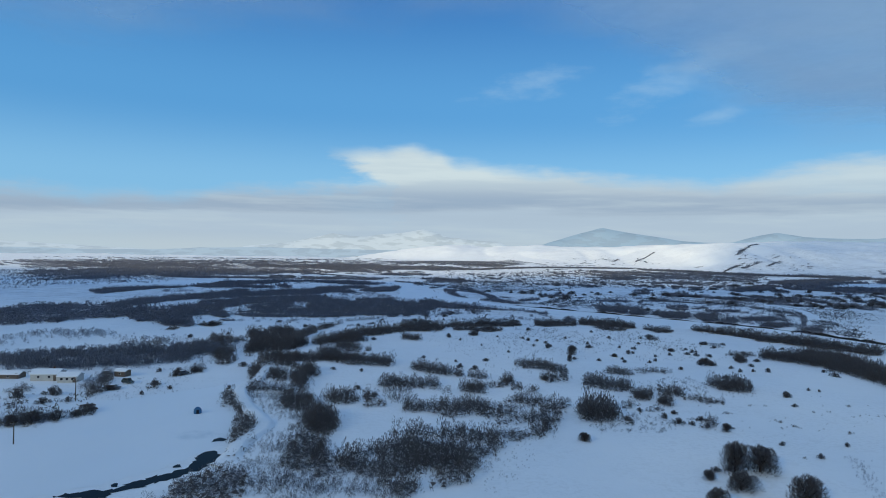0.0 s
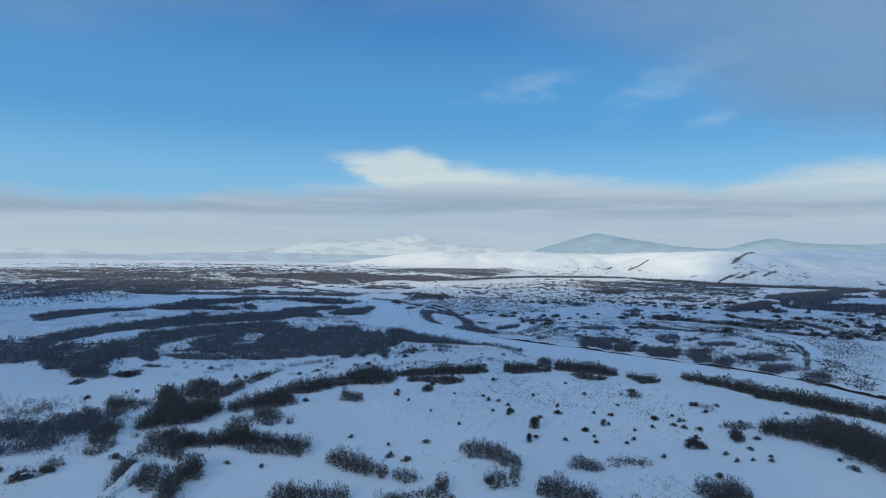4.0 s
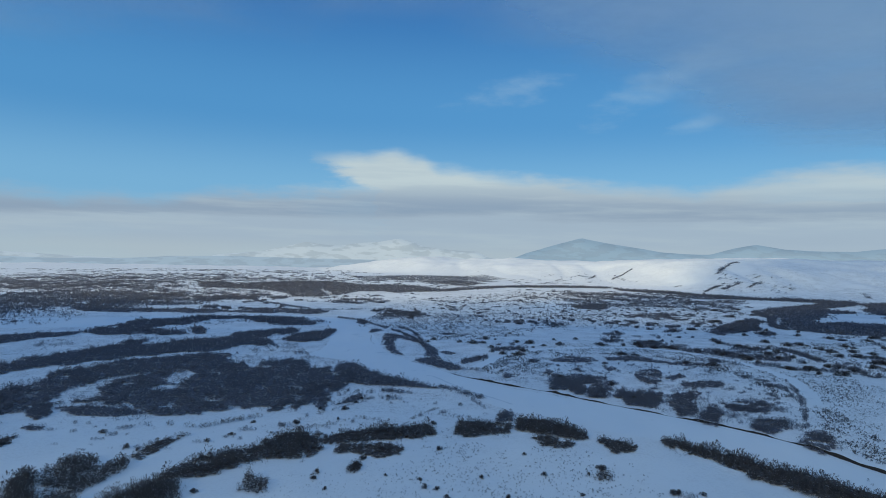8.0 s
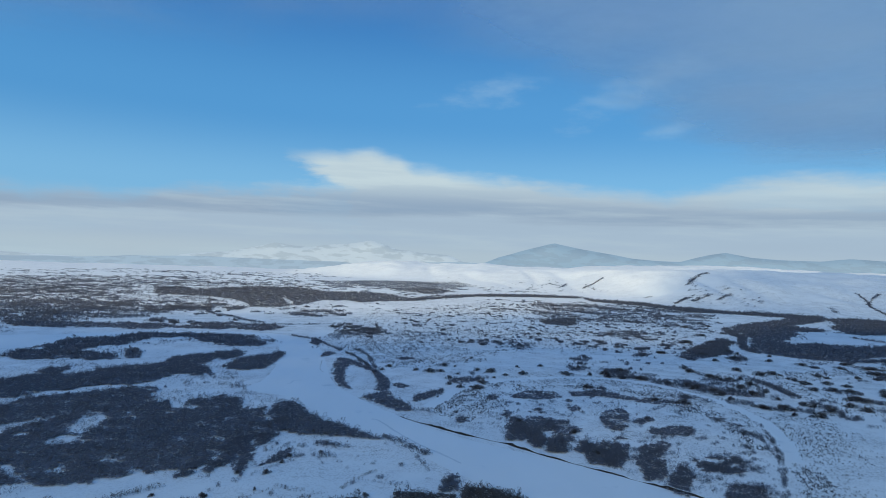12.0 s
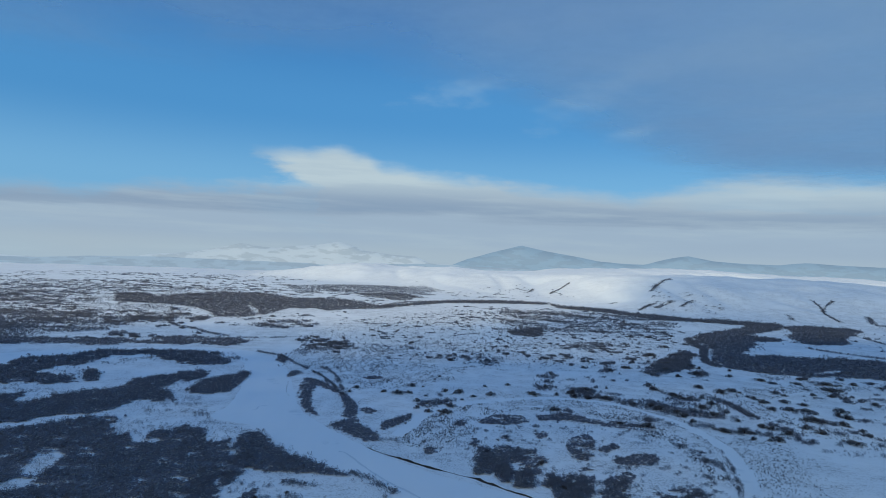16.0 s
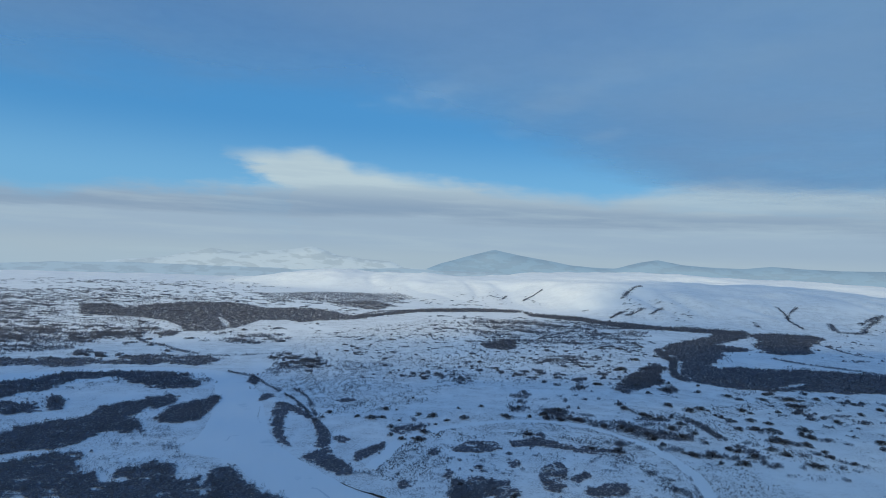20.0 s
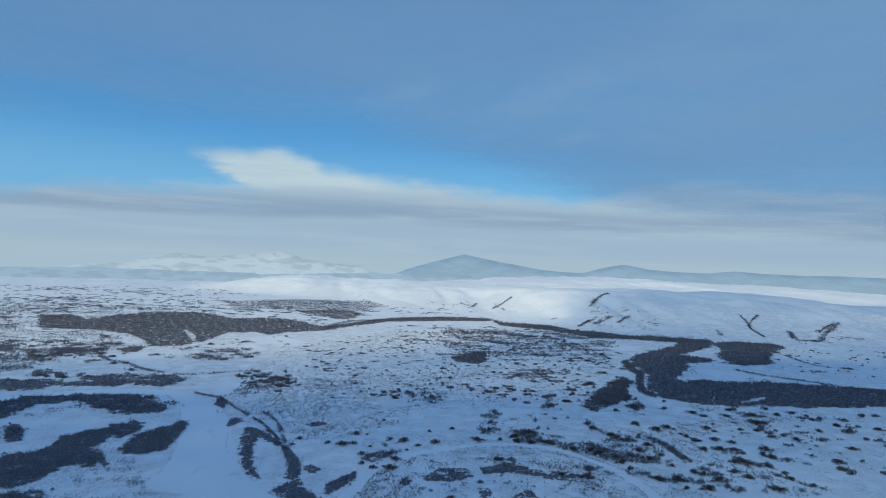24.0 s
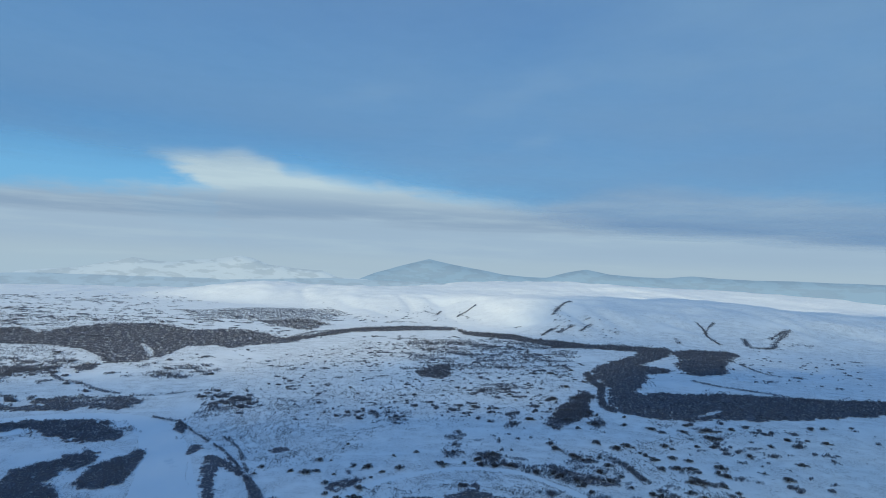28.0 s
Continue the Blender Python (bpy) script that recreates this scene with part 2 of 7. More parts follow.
def waves(x, y, n, size, seed):
    r = np.random.RandomState(seed)
    out = np.zeros_like(x, dtype=float)
    for i in range(n):
        a, k, ph = r.uniform(0, 2 * np.pi), 2 * np.pi / (size * r.uniform(0.6, 1.6)), r.uniform(0, 6.28)
        out += np.sin((x * np.cos(a) + y * np.sin(a)) * k + ph)
    return out / np.sqrt(n)


def land(x, y):
    """Height of the ground: a flat flood plain, and hills beyond it to the north-east."""
    x, y = np.asarray(x, float), np.asarray(y, float)
    foot = np.interp(x, FOOT_X, FOOT_Y)
    d = y - foot
    run = np.interp(x, RUN_X, RUN)
    u = smooth(d, 0, run)
    hill = np.interp(x, TOP_X, TOP_Z) * u * (1 - np.interp(x, [100, 800], [0.85, 0.6]) * smooth(d, run * 1.05, run * 1.05 + 900))
    hill = hill + np.interp(x, REAR_X, REAR_Z) * smooth(d, run + 400, run + 1700)
    rough = waves(x, y, 9, 420, 3) * np.interp(x, [0, 600], [1.5, 4.5]) + waves(x, y, 9, 160, 4) * 2.2 + waves(x, y, 9, 75, 6) * 0.9
    gully = np.abs(waves(x, y * 0.25, 7, 210, 5))
    hill = hill + u * rough - np.clip(1 - gully * 1.6, 0, 1) * 14 * u * (1 - u) * 2.5 * np.interp(x, [0, 600], [0.2, 1.0])
    far = smooth(y, 1300, 2600) * (1 - u) * 12 * smooth(x, -900, 200)
    return hill + far


def axis(a, b, near0, near1, fine, grow):
    """Grid lines: fine steps between near0 and near1, growing ones outside."""
    out = list(np.arange(near0, near1 + 0.1, fine))
    s, v = fine, near1
    while v < b:
        s *= grow
        v += s
        out.append(min(v, b))
    s, v, head = fine, near0, []
    while v > a:
        s *= grow
        v -= s
        head.append(max(v, a))
    return np.array(head[::-1] + out)


def mesh_from(name, verts, faces_flat, size, mats):
    me = bpy.data.meshes.new(name)
    nv, nf = len(verts), len(faces_flat) // size
    me.vertices.add(nv)
    me.vertices.foreach_set("co", np.ascontiguousarray(verts, dtype=np.float32).ravel())
    me.loops.add(nf * size)
    me.loops.foreach_set("vertex_index", np.ascontiguousarray(faces_flat, dtype=np.int32))
    me.polygons.add(nf)
    me.polygons.foreach_set("loop_start", np.arange(nf, dtype=np.int32) * size)
    for m in mats:
        me.materials.append(m)
    me.update(calc_edges=True)
    return me


gx, gy = axis(-4900, 4900, -1200, 1900, 16, 1.06), axis(-1600, 4950, 1300, 3300, 14, 1.07)
GX, GY = np.meshgrid(gx, gy)
gv = np.stack([GX.ravel(), GY.ravel(), land(GX, GY).ravel()], 1)
w, h = len(gx), len(gy)
q = (np.arange(h - 1)[:, None] * w + np.arange(w - 1)[None, :]).ravel()
me = mesh_from("ground", gv, np.stack([q, q + 1, q + 1 + w, q + w], 1).ravel(), 4, [SNOW])
me.polygons.foreach_set("use_smooth", np.ones(len(me.polygons), dtype=bool))
tagged(new("ground", me), "snow-covered flood plain and hills with dry grass", "ground", kind="structure")


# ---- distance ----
# a bluish glow in the emission stands in for distance haze
def hazed_range(name, base, haze_glow, streak):
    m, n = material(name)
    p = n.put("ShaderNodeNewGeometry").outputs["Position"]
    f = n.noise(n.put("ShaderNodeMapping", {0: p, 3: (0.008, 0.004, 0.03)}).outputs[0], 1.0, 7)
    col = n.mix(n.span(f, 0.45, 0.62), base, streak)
    haze_glow = n.mix(n.span(f, 0.47, 0.56, 0.0, 0.55), haze_glow, tuple(c * 0.66 for c in haze_glow[:3]) + (1,))
    b = n.put("ShaderNodeBsdfPrincipled", {"Base Color": col, "Roughness": 0.9, "Emission Color": haze_glow, "Emission Strength": 1.0})
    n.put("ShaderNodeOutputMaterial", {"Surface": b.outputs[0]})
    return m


def ridge(name, mat, label, bearings, heights, dist, seed, jag=6.0):
    """A far range: a solid ridge along an arc round the valley."""
    n = 160
    b = np.linspace(bearings[0], bearings[-1], n)
    z = np.interp(b, bearings, heights)
    r = np.random.RandomState(seed)
    for k, amp in ((9, 1.0), (23, 0.5), (51, 0.25)):
        z = z + jag * amp * np.interp(np.linspace(0, k, n), np.arange(k + 1), r.uniform(-1, 1, k + 1)) * np.clip(z / 60, 0, 1)
    rows = []
    for s, f in ((-420, 0.0), (-250, 0.35), (-110, 0.75), (0, 1.0), (120, 0.7), (200, 0.0)):
        a = np.radians(b)
        wob = 1 + 0.12 * np.interp(np.linspace(0, 30, n), np.arange(31), r.uniform(-1, 1, 31)) * (0 < f < 1)
        d = dist + s * 0.45
        rows.append(np.stack([50 + d * np.sin(a), 140 + d * np.cos(a), np.maximum(z, 1) * f * wob - (8 if f == 0 else 0)], 1))
    v = np.concatenate(rows)
    q = (np.arange(5)[:, None] * n + np.arange(n - 1)[None, :]).ravel()
    me = mesh_from(name, v, np.stack([q, q + 1, q + 1 + n, q + n], 1).ravel(), 4, [mat])
    me.polygons.foreach_set("use_smooth", np.ones(len(me.polygons), dtype=bool))
    tagged(new(name, me), label, "mountains", kind="structure")


FAR_WHITE = hazed_range("hazed_range", (0.12, 0.12, 0.12, 1), (0.37, 0.435, 0.515, 1), (0.10, 0.11, 0.12, 1))
FAR_BLUE = hazed_range("hazed_massif", (0.07, 0.09, 0.11, 1), (0.20, 0.285, 0.385, 1), (0.09, 0.11, 0.14, 1))
ridge("backdrop_white_range", FAR_WHITE, "distant snowy mountains, haze put in as glow", [-48, -38, -23.3, -21.3, -19.2, -17.0, -14.8, -13.2, -11.6, -10.1, -8.7, -6.7, -4.7, -3.6, -2.1, 0.0, 2.6, 4, 9], [64, 76, 14, 69, 95, 111, 154, 184, 166, 160, 186, 201, 230, 213, 168, 150, 142, 94, 74], 4600, 1, 7.0)
# Low ridge added for the blue-grey haze band under the white range.
FAR_HAZE = hazed_range("far_haze_band", (0.06, 0.07, 0.08, 1), (0.30, 0.38, 0.475, 1), (0.08, 0.09, 0.11, 1))
ridge("backdrop_haze_band", FAR_HAZE, "glowing blue-grey ridge standing in for the haze band", [-50, -28.8, -25.2, -21.3, -17.0, -12.4, -2.5, 2.7, 8, 14], [36, 36, 50, 50, 51, 57, 79, 96, 96, 76], 4480, 3, 16.0)
ridge("backdrop_dark_massif", FAR_BLUE, "distant dark blue mountain, haze put in as glow", [4.8, 7.4, 9.5, 11.5, 12.4, 13.4, 14.7, 16.3, 17.6, 19.4, 21.4, 23.4, 25.3, 26.9, 29.0, 31.7, 33.9, 35.9, 37.9, 40.6, 43.0, 50], [46, 141, 196, 241, 261, 243, 221, 201, 187, 163, 153, 155, 202, 227, 197, 189, 188, 209, 200, 193, 200, 200], 4650, 2, 4.0)

# ---- clouds: a visible veil, and an unseen deck added for shade ----
def cloud_stuff(name, west, east, reach, base, soft, ragged, size, cover, colour, through=(1, 1, 1, 1)):
    """Cloud that thins out to the north along a ragged rim, farther north in the east."""
    m, n = material(name)
    p = n.put("ShaderNodeNewGeometry").outputs["Position"]
    f = n.noise(p, size, 6, 0.55)
    s = n.put("ShaderNodeSeparateXYZ", {0: p}).outputs
    rim = n.math("SUBTRACT", s[1], n.span(s[0], west, east, 0.0, reach))
    rim = n.math("ADD", rim, n.math("MULTIPLY", n.math("SUBTRACT", f, 0.5), ragged))
    dense = n.math("SUBTRACT", 1.0, n.span(rim, base, base + soft))
    dense = n.math("MULTIPLY", dense, n.span(n.noise(p, size * 2.3, 5), 0.2, 0.7, cover * 0.75, cover))
    # the tint turns sunlight that passes the dense part bluer
    t = n.put("ShaderNodeBsdfTransparent", {"Color": n.mix(dense, (1, 1, 1, 1), through)}).outputs[0]
    w = n.put("ShaderNodeBsdfTranslucent", {"Color": colour}).outputs[0]
    mx = n.put("ShaderNodeMixShader", {0: dense, 1: t, 2: w}).outputs[0]
    n.put("ShaderNodeOutputMaterial", {"Surface": mx})
    return m


def cloud_sheet(name, x0, x1, y0, y1, z, swell, mat, label):
    nx, ny = 70, 50
    cx, cy = np.meshgrid(np.linspace(x0, x1, nx), np.linspace(y0, y1, ny))
    cz = z + waves(cx, cy, 7, (x1 - x0) / 12, 8) * swell
    q = (np.arange(ny - 1)[:, None] * nx + np.arange(nx - 1)[None, :]).ravel()
    me = mesh_from(name, np.stack([cx.ravel(), cy.ravel(), cz.ravel()], 1), np.stack([q, q + 1, q + nx + 1, q + nx], 1).ravel(), 4, [mat])
    me.polygons.foreach_set("use_smooth", np.ones(len(me.polygons), dtype=bool))
    tagged(new(name, me), label, "cloud", kind="stuff")


# Out of view, placed to shade the valley; its rim sets where shade ends.
cloud_sheet("cloud_sheet", -6500, 3500, -5200, 1100, 900, 25, cloud_stuff("unseen_shade_deck", -1500.0, 250.0, 1420.0, -820.0, 420.0, 600.0, 0.0016, 0.60, (0.53, 0.645, 0.86, 1), (0.80, 0.92, 1.0, 1)), "unseen cloud deck added to shade the valley")
cloud_sheet("veil_cloud", -2600, 1500, -900, 1050, 240, 3, cloud_stuff("veil_cloud", 0.0, 480.0, 340.0, 362.0, 190.0, 240.0, 0.006, 0.76, (0.50, 0.62, 0.71, 1)), "thin low veil of blue-grey stratus cloud")

# ---- frozen river ----
def inside(px, py, poly):
    p = np.array(poly, float)
    c = np.zeros(len(px), bool)
    j = len(p) - 1
    for i in range(len(p)):
        (xi, yi), (xj, yj) = p[i], p[j]
        if yi != yj:
            c ^= ((yi > py) != (yj > py)) & (px < (xj - xi) * (py - yi) / (yj - yi) + xi)
        j = i
    return c


def curve(pts, step=6.0):
    """A smooth line through the points, evenly stepped."""
    p = np.array(pts, float)
    if len(p) > 2:
        e = np.concatenate([[2 * p[0] - p[1]], p, [2 * p[-1] - p[-2]]])
        u = np.linspace(0, 1, 12, endpoint=False)[:, None]
        segs = [0.5 * (2 * b + (c - a) * u + (2 * a - 5 * b + 4 * c - d) * u ** 2 + (3 * b - a - 3 * c + d) * u ** 3) for a, b, c, d in zip(e, e[1:], e[2:], e[3:])]
        p = np.concatenate(segs + [p[-1:]])
    d = np.concatenate([[0], np.cumsum(np.hypot(*np.diff(p, axis=0).T))])
    s = np.linspace(0, d[-1], max(2, int(d[-1] / step)))
    return np.stack([np.interp(s, d, p[:, 0]), np.interp(s, d, p[:, 1])], 1)


def sheet(name, left, right, z, mat, label, category, step=6.0):
    """A flat sheet between two banks."""
    n = 160
    a, b = curve(left, step), curve(right, step)
    a = np.stack([np.interp(np.linspace(0, 1, n), np.linspace(0, 1, len(a)), a[:, k]) for k in (0, 1)], 1)
    b = np.stack([np.interp(np.linspace(0, 1, n), np.linspace(0, 1, len(b)), b[:, k]) for k in (0, 1)], 1)
    r = np.random.RandomState(5)
    v = []
    for u in np.linspace(0, 1, 7):
        c = a * (1 - u) + b * u
        if u in (0.0, 1.0):
            c = c + r.normal(0, 0.5, c.shape)
        v.append(np.concatenate([c, np.full((n, 1), z)], 1))
    q = (np.arange(6)[:, None] * n + np.arange(n - 1)[None, :]).ravel()
    me = mesh_from(name, np.concatenate(v), np.stack([q, q + 1, q + 1 + n, q + n], 1).ravel(), 4, [mat])
    return tagged(new(name, me), label, category, kind="structure")


def bank(pts, height, label="undercut earth river bank with a snowy lip", width=1.6):
    """A low steep bank along the ice: earth face, snow on top."""
    c = curve(pts, 3.0)
    r = np.random.RandomState(len(c))
    t = np.gradient(c, axis=0)
    t /= np.hypot(*t.T)[:, None]
    nrm = np.stack([-t[:, 1], t[:, 0]], 1)
    wob = np.convolve(r.normal(0, 1.2, len(c) + 8), np.ones(9) / 3, "valid")[:, None]
    hh = height * np.clip(0.6 + 0.5 * waves(c[:, 0], c[:, 1], 5, 45, 12), 0.06, 1.3) * r.uniform(0.6, 1.2, len(c))
    ends = np.minimum(np.arange(len(c)), np.arange(len(c))[::-1])
    hh = hh * np.clip(ends / 14.0, 0.02, 1.0)
    base = c + nrm * wob * 0.5
    rows = []
    for off, k in ((-0.1, 0.0), (0.25, 0.75), (0.45, 1.0), (width, 0.9), (width * 3, 0.0)):
        rows.append(np.concatenate([base + nrm * off, (hh * k - (0.05 if k == 0 else 0))[:, None]], 1))
    n = len(c)
    q = (np.arange(4)[:, None] * n + np.arange(n - 1)[None, :]).ravel()
    me = mesh_from("river_bank", np.concatenate(rows), np.stack([q, q + 1, q + 1 + n, q + n], 1).ravel(), 4, [EARTH, SNOW])
    me.polygons.foreach_set("material_index", (np.arange(4)[:, None] + np.zeros(n - 1, int) >= 2).astype(np.int32).ravel())
    tagged(new("river_bank", me), label, "river bank", kind="structure")


sheet("river_ice", [(-900, 640), (-600, 690), (-348, 752), (-226, 848), (-152, 876), (-105, 845), (-78, 730), (-68, 648), (-72, 606), (-31, 582), (2, 522), (32, 497), (61, 459), (100, 410), (142, 384), (190, 295), (230, 200), (300, 60)],
      [(-900, 720), (-600, 790), (-391, 845), (-300, 900), (-200, 940), (-110, 920), (-60, 842), (-34, 740), (-16, 656), (1, 611), (43, 543), (78, 501), (106, 478), (139, 453), (176, 422), (204, 388), (235, 330), (350, 80)],
      0.06, ICE, "frozen river covered with smooth snow", "river")
sheet("pond_ice", [(-260, 118), (-200, 150), (-150, 168), (-118, 172), (-100, 178), (-82, 196), (-66, 222)], [(-200, 60), (-120, 84), (-76, 108), (-62, 122), (-56, 140), (-60, 165), (-62, 215)],
      0.03, ICE, "frozen pond under smooth snow", "pond")
bank([(43, 543), (78, 507), (111, 483), (139, 453), (176, 422), (204, 388), (220, 346), (250, 290)], 1.9)
bank([(190, 300), (179, 320), (158, 348), (142, 388)], 1.0)



def packed_snow():
    m, n = material("packed_snow")
    p = n.put("ShaderNodeNewGeometry").outputs["Position"]
    f = n.noise(p, 0.4, 5, 0.6)
    finish(n, n.mix(f, (0.50, 0.56, 0.63, 1), (0.72, 0.76, 0.81, 1)), 0.6, f, 0.3, 0.2)
    return m


PACKED = packed_snow()


def track(pts, wide, z, label):
    """A vehicle's track pressed into the snow."""
    c = curve(pts, 3.0)
    t = np.gradient(c, axis=0)
    t /= np.maximum(np.hypot(*t.T), 1e-6)[:, None]
    nrm = np.stack([-t[:, 1], t[:, 0]], 1)
    r = np.random.RandomState(len(c))
    rows = [np.concatenate([c + nrm * (off + r.normal(0, wide * 0.12, (len(c), 1))), np.full((len(c), 1), z)], 1) for off in (-wide / 2, wide / 2)]
    q = np.arange(len(c) - 1)
    me = mesh_from("snow_track", np.concatenate(rows), np.stack([q, q + 1, q + 1 + len(c), q + len(c)], 1).ravel(), 4, [PACKED])
    tagged(new("snow_track", me), label, "track", kind="structure")


track([(28, 531), (33, 528), (44, 506), (57, 483), (72, 463), (80, 451)], 1.6, 0.085, "shallow vehicle track pressed into river snow")
track([(-47, 630), (-44, 632), (-44, 643), (-38, 645)], 0.9, 0.085, "shallow vehicle track pressed into river snow")



def old_arm(pts, wide):
    """A silted arm of the river: a shallow band of smooth snow."""
    c = curve(pts, 4.0)
    t = np.gradient(c, axis=0)
    t /= np.maximum(np.hypot(*t.T), 1e-6)[:, None]
    nrm = np.stack([-t[:, 1], t[:, 0]], 1)
    half = wide * (0.5 + 0.12 * waves(c[:, 0], c[:, 1], 5, 60, 71))[:, None]
    rows = [np.concatenate([c + nrm * half * k, np.full((len(c), 1), 0.05)], 1) for k in (-1, 0, 1)]
    n = len(c)
    q = (np.arange(2)[:, None] * n + np.arange(n - 1)[None, :]).ravel()
    me = mesh_from("old_arm", np.concatenate(rows), np.stack([q, q + 1, q + 1 + n, q + n], 1).ravel(), 4, [ICE])
    tagged(new("old_arm", me), "silted old river arm under smooth snow", "river", kind="structure")


OLD_ARM = [(65, 567), (74, 589), (87, 622), (108, 651), (140, 674), (184, 692), (222, 694), (259, 680), (281, 645), (292, 616), (296, 579), (293, 544), (280, 504), (264, 468)]
old_arm(OLD_ARM, 11.0)


def causeway(pts, wide, high, label):
    """A raised track of driven snow between the shrubs."""
    c = curve(pts, 2.5)
    t = np.gradient(c, axis=0)
    t /= np.maximum(np.hypot(*t.T), 1e-6)[:, None]
    nrm = np.stack([-t[:, 1], t[:, 0]], 1)
    r = np.random.RandomState(3)
    rows = []
    for off, k in ((-0.95, -0.05), (-0.55, 0.85), (-0.3, 1.0), (0.0, 0.9), (0.3, 1.0), (0.55, 0.85), (0.95, -0.05)):
        rows.append(np.concatenate([c + nrm * (off * wide + r.normal(0, 0.25, (len(c), 1))), (high * k * np.maximum(0.4, 1 + 0.35 * waves(c[:, 0], c[:, 1], 5, 22, 9)))[:, None]], 1))
    n = len(c)
    q = (np.arange(6)[:, None] * n + np.arange(n - 1)[None, :]).ravel()
    me = mesh_from("causeway", np.concatenate(rows), np.stack([q, q + 1, q + 1 + n, q + n], 1).ravel(), 4, [SNOW])
    me.polygons.foreach_set("use_smooth", np.ones(len(me.polygons), dtype=bool))
    tagged(new("causeway", me), label, "track", kind="structure")


CAUSEWAY = [(-73.7, 227.5), (-71.0, 216.0), (-70.4, 205.6), (-71.1, 197.7), (-68.8, 188.2), (-64.3, 179.1), (-59.8, 170.4), (-54.9, 163.1), (-51.1, 157.6), (-50.0, 151.7), (-50.3, 145.7), (-50.5, 138.8), (-50.0, 133.0), (-49.5, 128.6), (-50.7, 124.9)]
causeway(CAUSEWAY, 2.6, 0.9, "raised snowy track between bare shrubs")


# ---- shrubs ----
RNG = np.random.RandomState(11)


def shrub_mesh(name, xy, hs, mat, blades, floor=None):
    """Many bare shrubs in one mesh: short sprays of twigs, finer on the near ones, that fill a rounded crown."""
    keep = open_ground(xy)
    xy, hs = xy[keep], hs[keep]
    n, k = len(xy), blades
    R = RNG
    H = hs[:, None]
    zb = land(xy[:, 0], xy[:, 1])[:, None] - 0.05
    th, up, rad = R.uniform(0, 2 * np.pi, (n, k)), R.uniform(0.05, 1.0, (n, k)), R.uniform(0.15, 1.0, (n, k)) ** 0.6
    # sprays of twigs, fanned out from the middle of the bush
    size, spread = (0.095, 0.36) if k > 34 else (0.105, 0.45) if k > 28 else (0.12, 0.5) if k > 22 else (0.17, 0.52) if k > 12 else (0.24, 0.55) if k > 8 else (0.34, 0.6)
    wide = spread * R.uniform(0.75, 1.25, (n, 1))
    out = H * wide * np.sqrt(np.clip(1 - (up * 0.95) ** 2.4, 0, 1)) * rad
    P = np.stack([xy[:, :1] + np.cos(th) * out, xy[:, 1:] + np.sin(th) * out, zb + H * up * 0.95], -1)
    S = (H * size * R.uniform(0.6, 1.3, (n, k)))[..., None]
    lean, stray = (0.22, 0.16) if k > 34 else (0.35, 0.25) if k > 22 else (0.5, 0.35)
    d = np.stack([np.cos(th) * lean, np.sin(th) * lean, 0.35 + up * 0.6], -1) + R.normal(0, stray, (n, k, 3))
    d /= np.linalg.norm(d, axis=-1, keepdims=True)
    e = np.cross(d, R.normal(0, 1, (n, k, 3)))
    e /= np.linalg.norm(e, axis=-1, keepdims=True)
    slim = 0.18 if k > 34 else 0.36 if k > 22 else 0.6
    A, B, C = P - d * S * (1.4 - slim), P + d * S * 0.9 + e * S * slim, P + d * S * R.uniform(0.6, 1.3, (n, k, 1)) - e * S * slim
    v = np.stack([A, B, C], 2).reshape(-1, 3)
    v[:, 2] = np.maximum(v[:, 2], np.repeat(zb[:, 0], k * 3))
    if floor is not None:
        v = np.concatenate([v, floor])
    return mesh_from(name, v, np.arange(len(v)), 3, [mat])


def open_ground(xy):
    """Which points keep clear of the driven track and of the silted arm."""
    ok = np.ones(len(xy), bool)
    for line, gap in ((CAUSEWAY, 2.0), (OLD_ARM, 4.6)):
        for c in curve(line, 2.0 if gap < 3 else 4.0):
            ok &= (xy[:, 0] - c[0]) ** 2 + (xy[:, 1] - c[1]) ** 2 > gap * gap
    return ok


def ragged(xy, poly, much=1.0):
    """Which points lie inside an outline that wanders in and out, as the edges of thickets do."""
    p = np.array(poly, float)
    x, y = p[:, 0], p[:, 1]
    area = abs(np.dot(x, np.roll(y, 1)) - np.dot(y, np.roll(x, 1))) / 2
    amp = min(10.0 * much, max(1.0, 0.065 * much * math.sqrt(area)))
    a, b = xy[:, 0], xy[:, 1]
    dx = waves(a, b, 6, amp * 6, 31) * amp * 0.7 + waves(a, b, 6, amp * 2.2, 33) * amp * 0.6
    dy = waves(a, b, 6, amp * 6, 32) * amp * 0.7 + waves(a, b, 6, amp * 2.2, 34) * amp * 0.6
    return inside(a + dx, b + dy, poly)


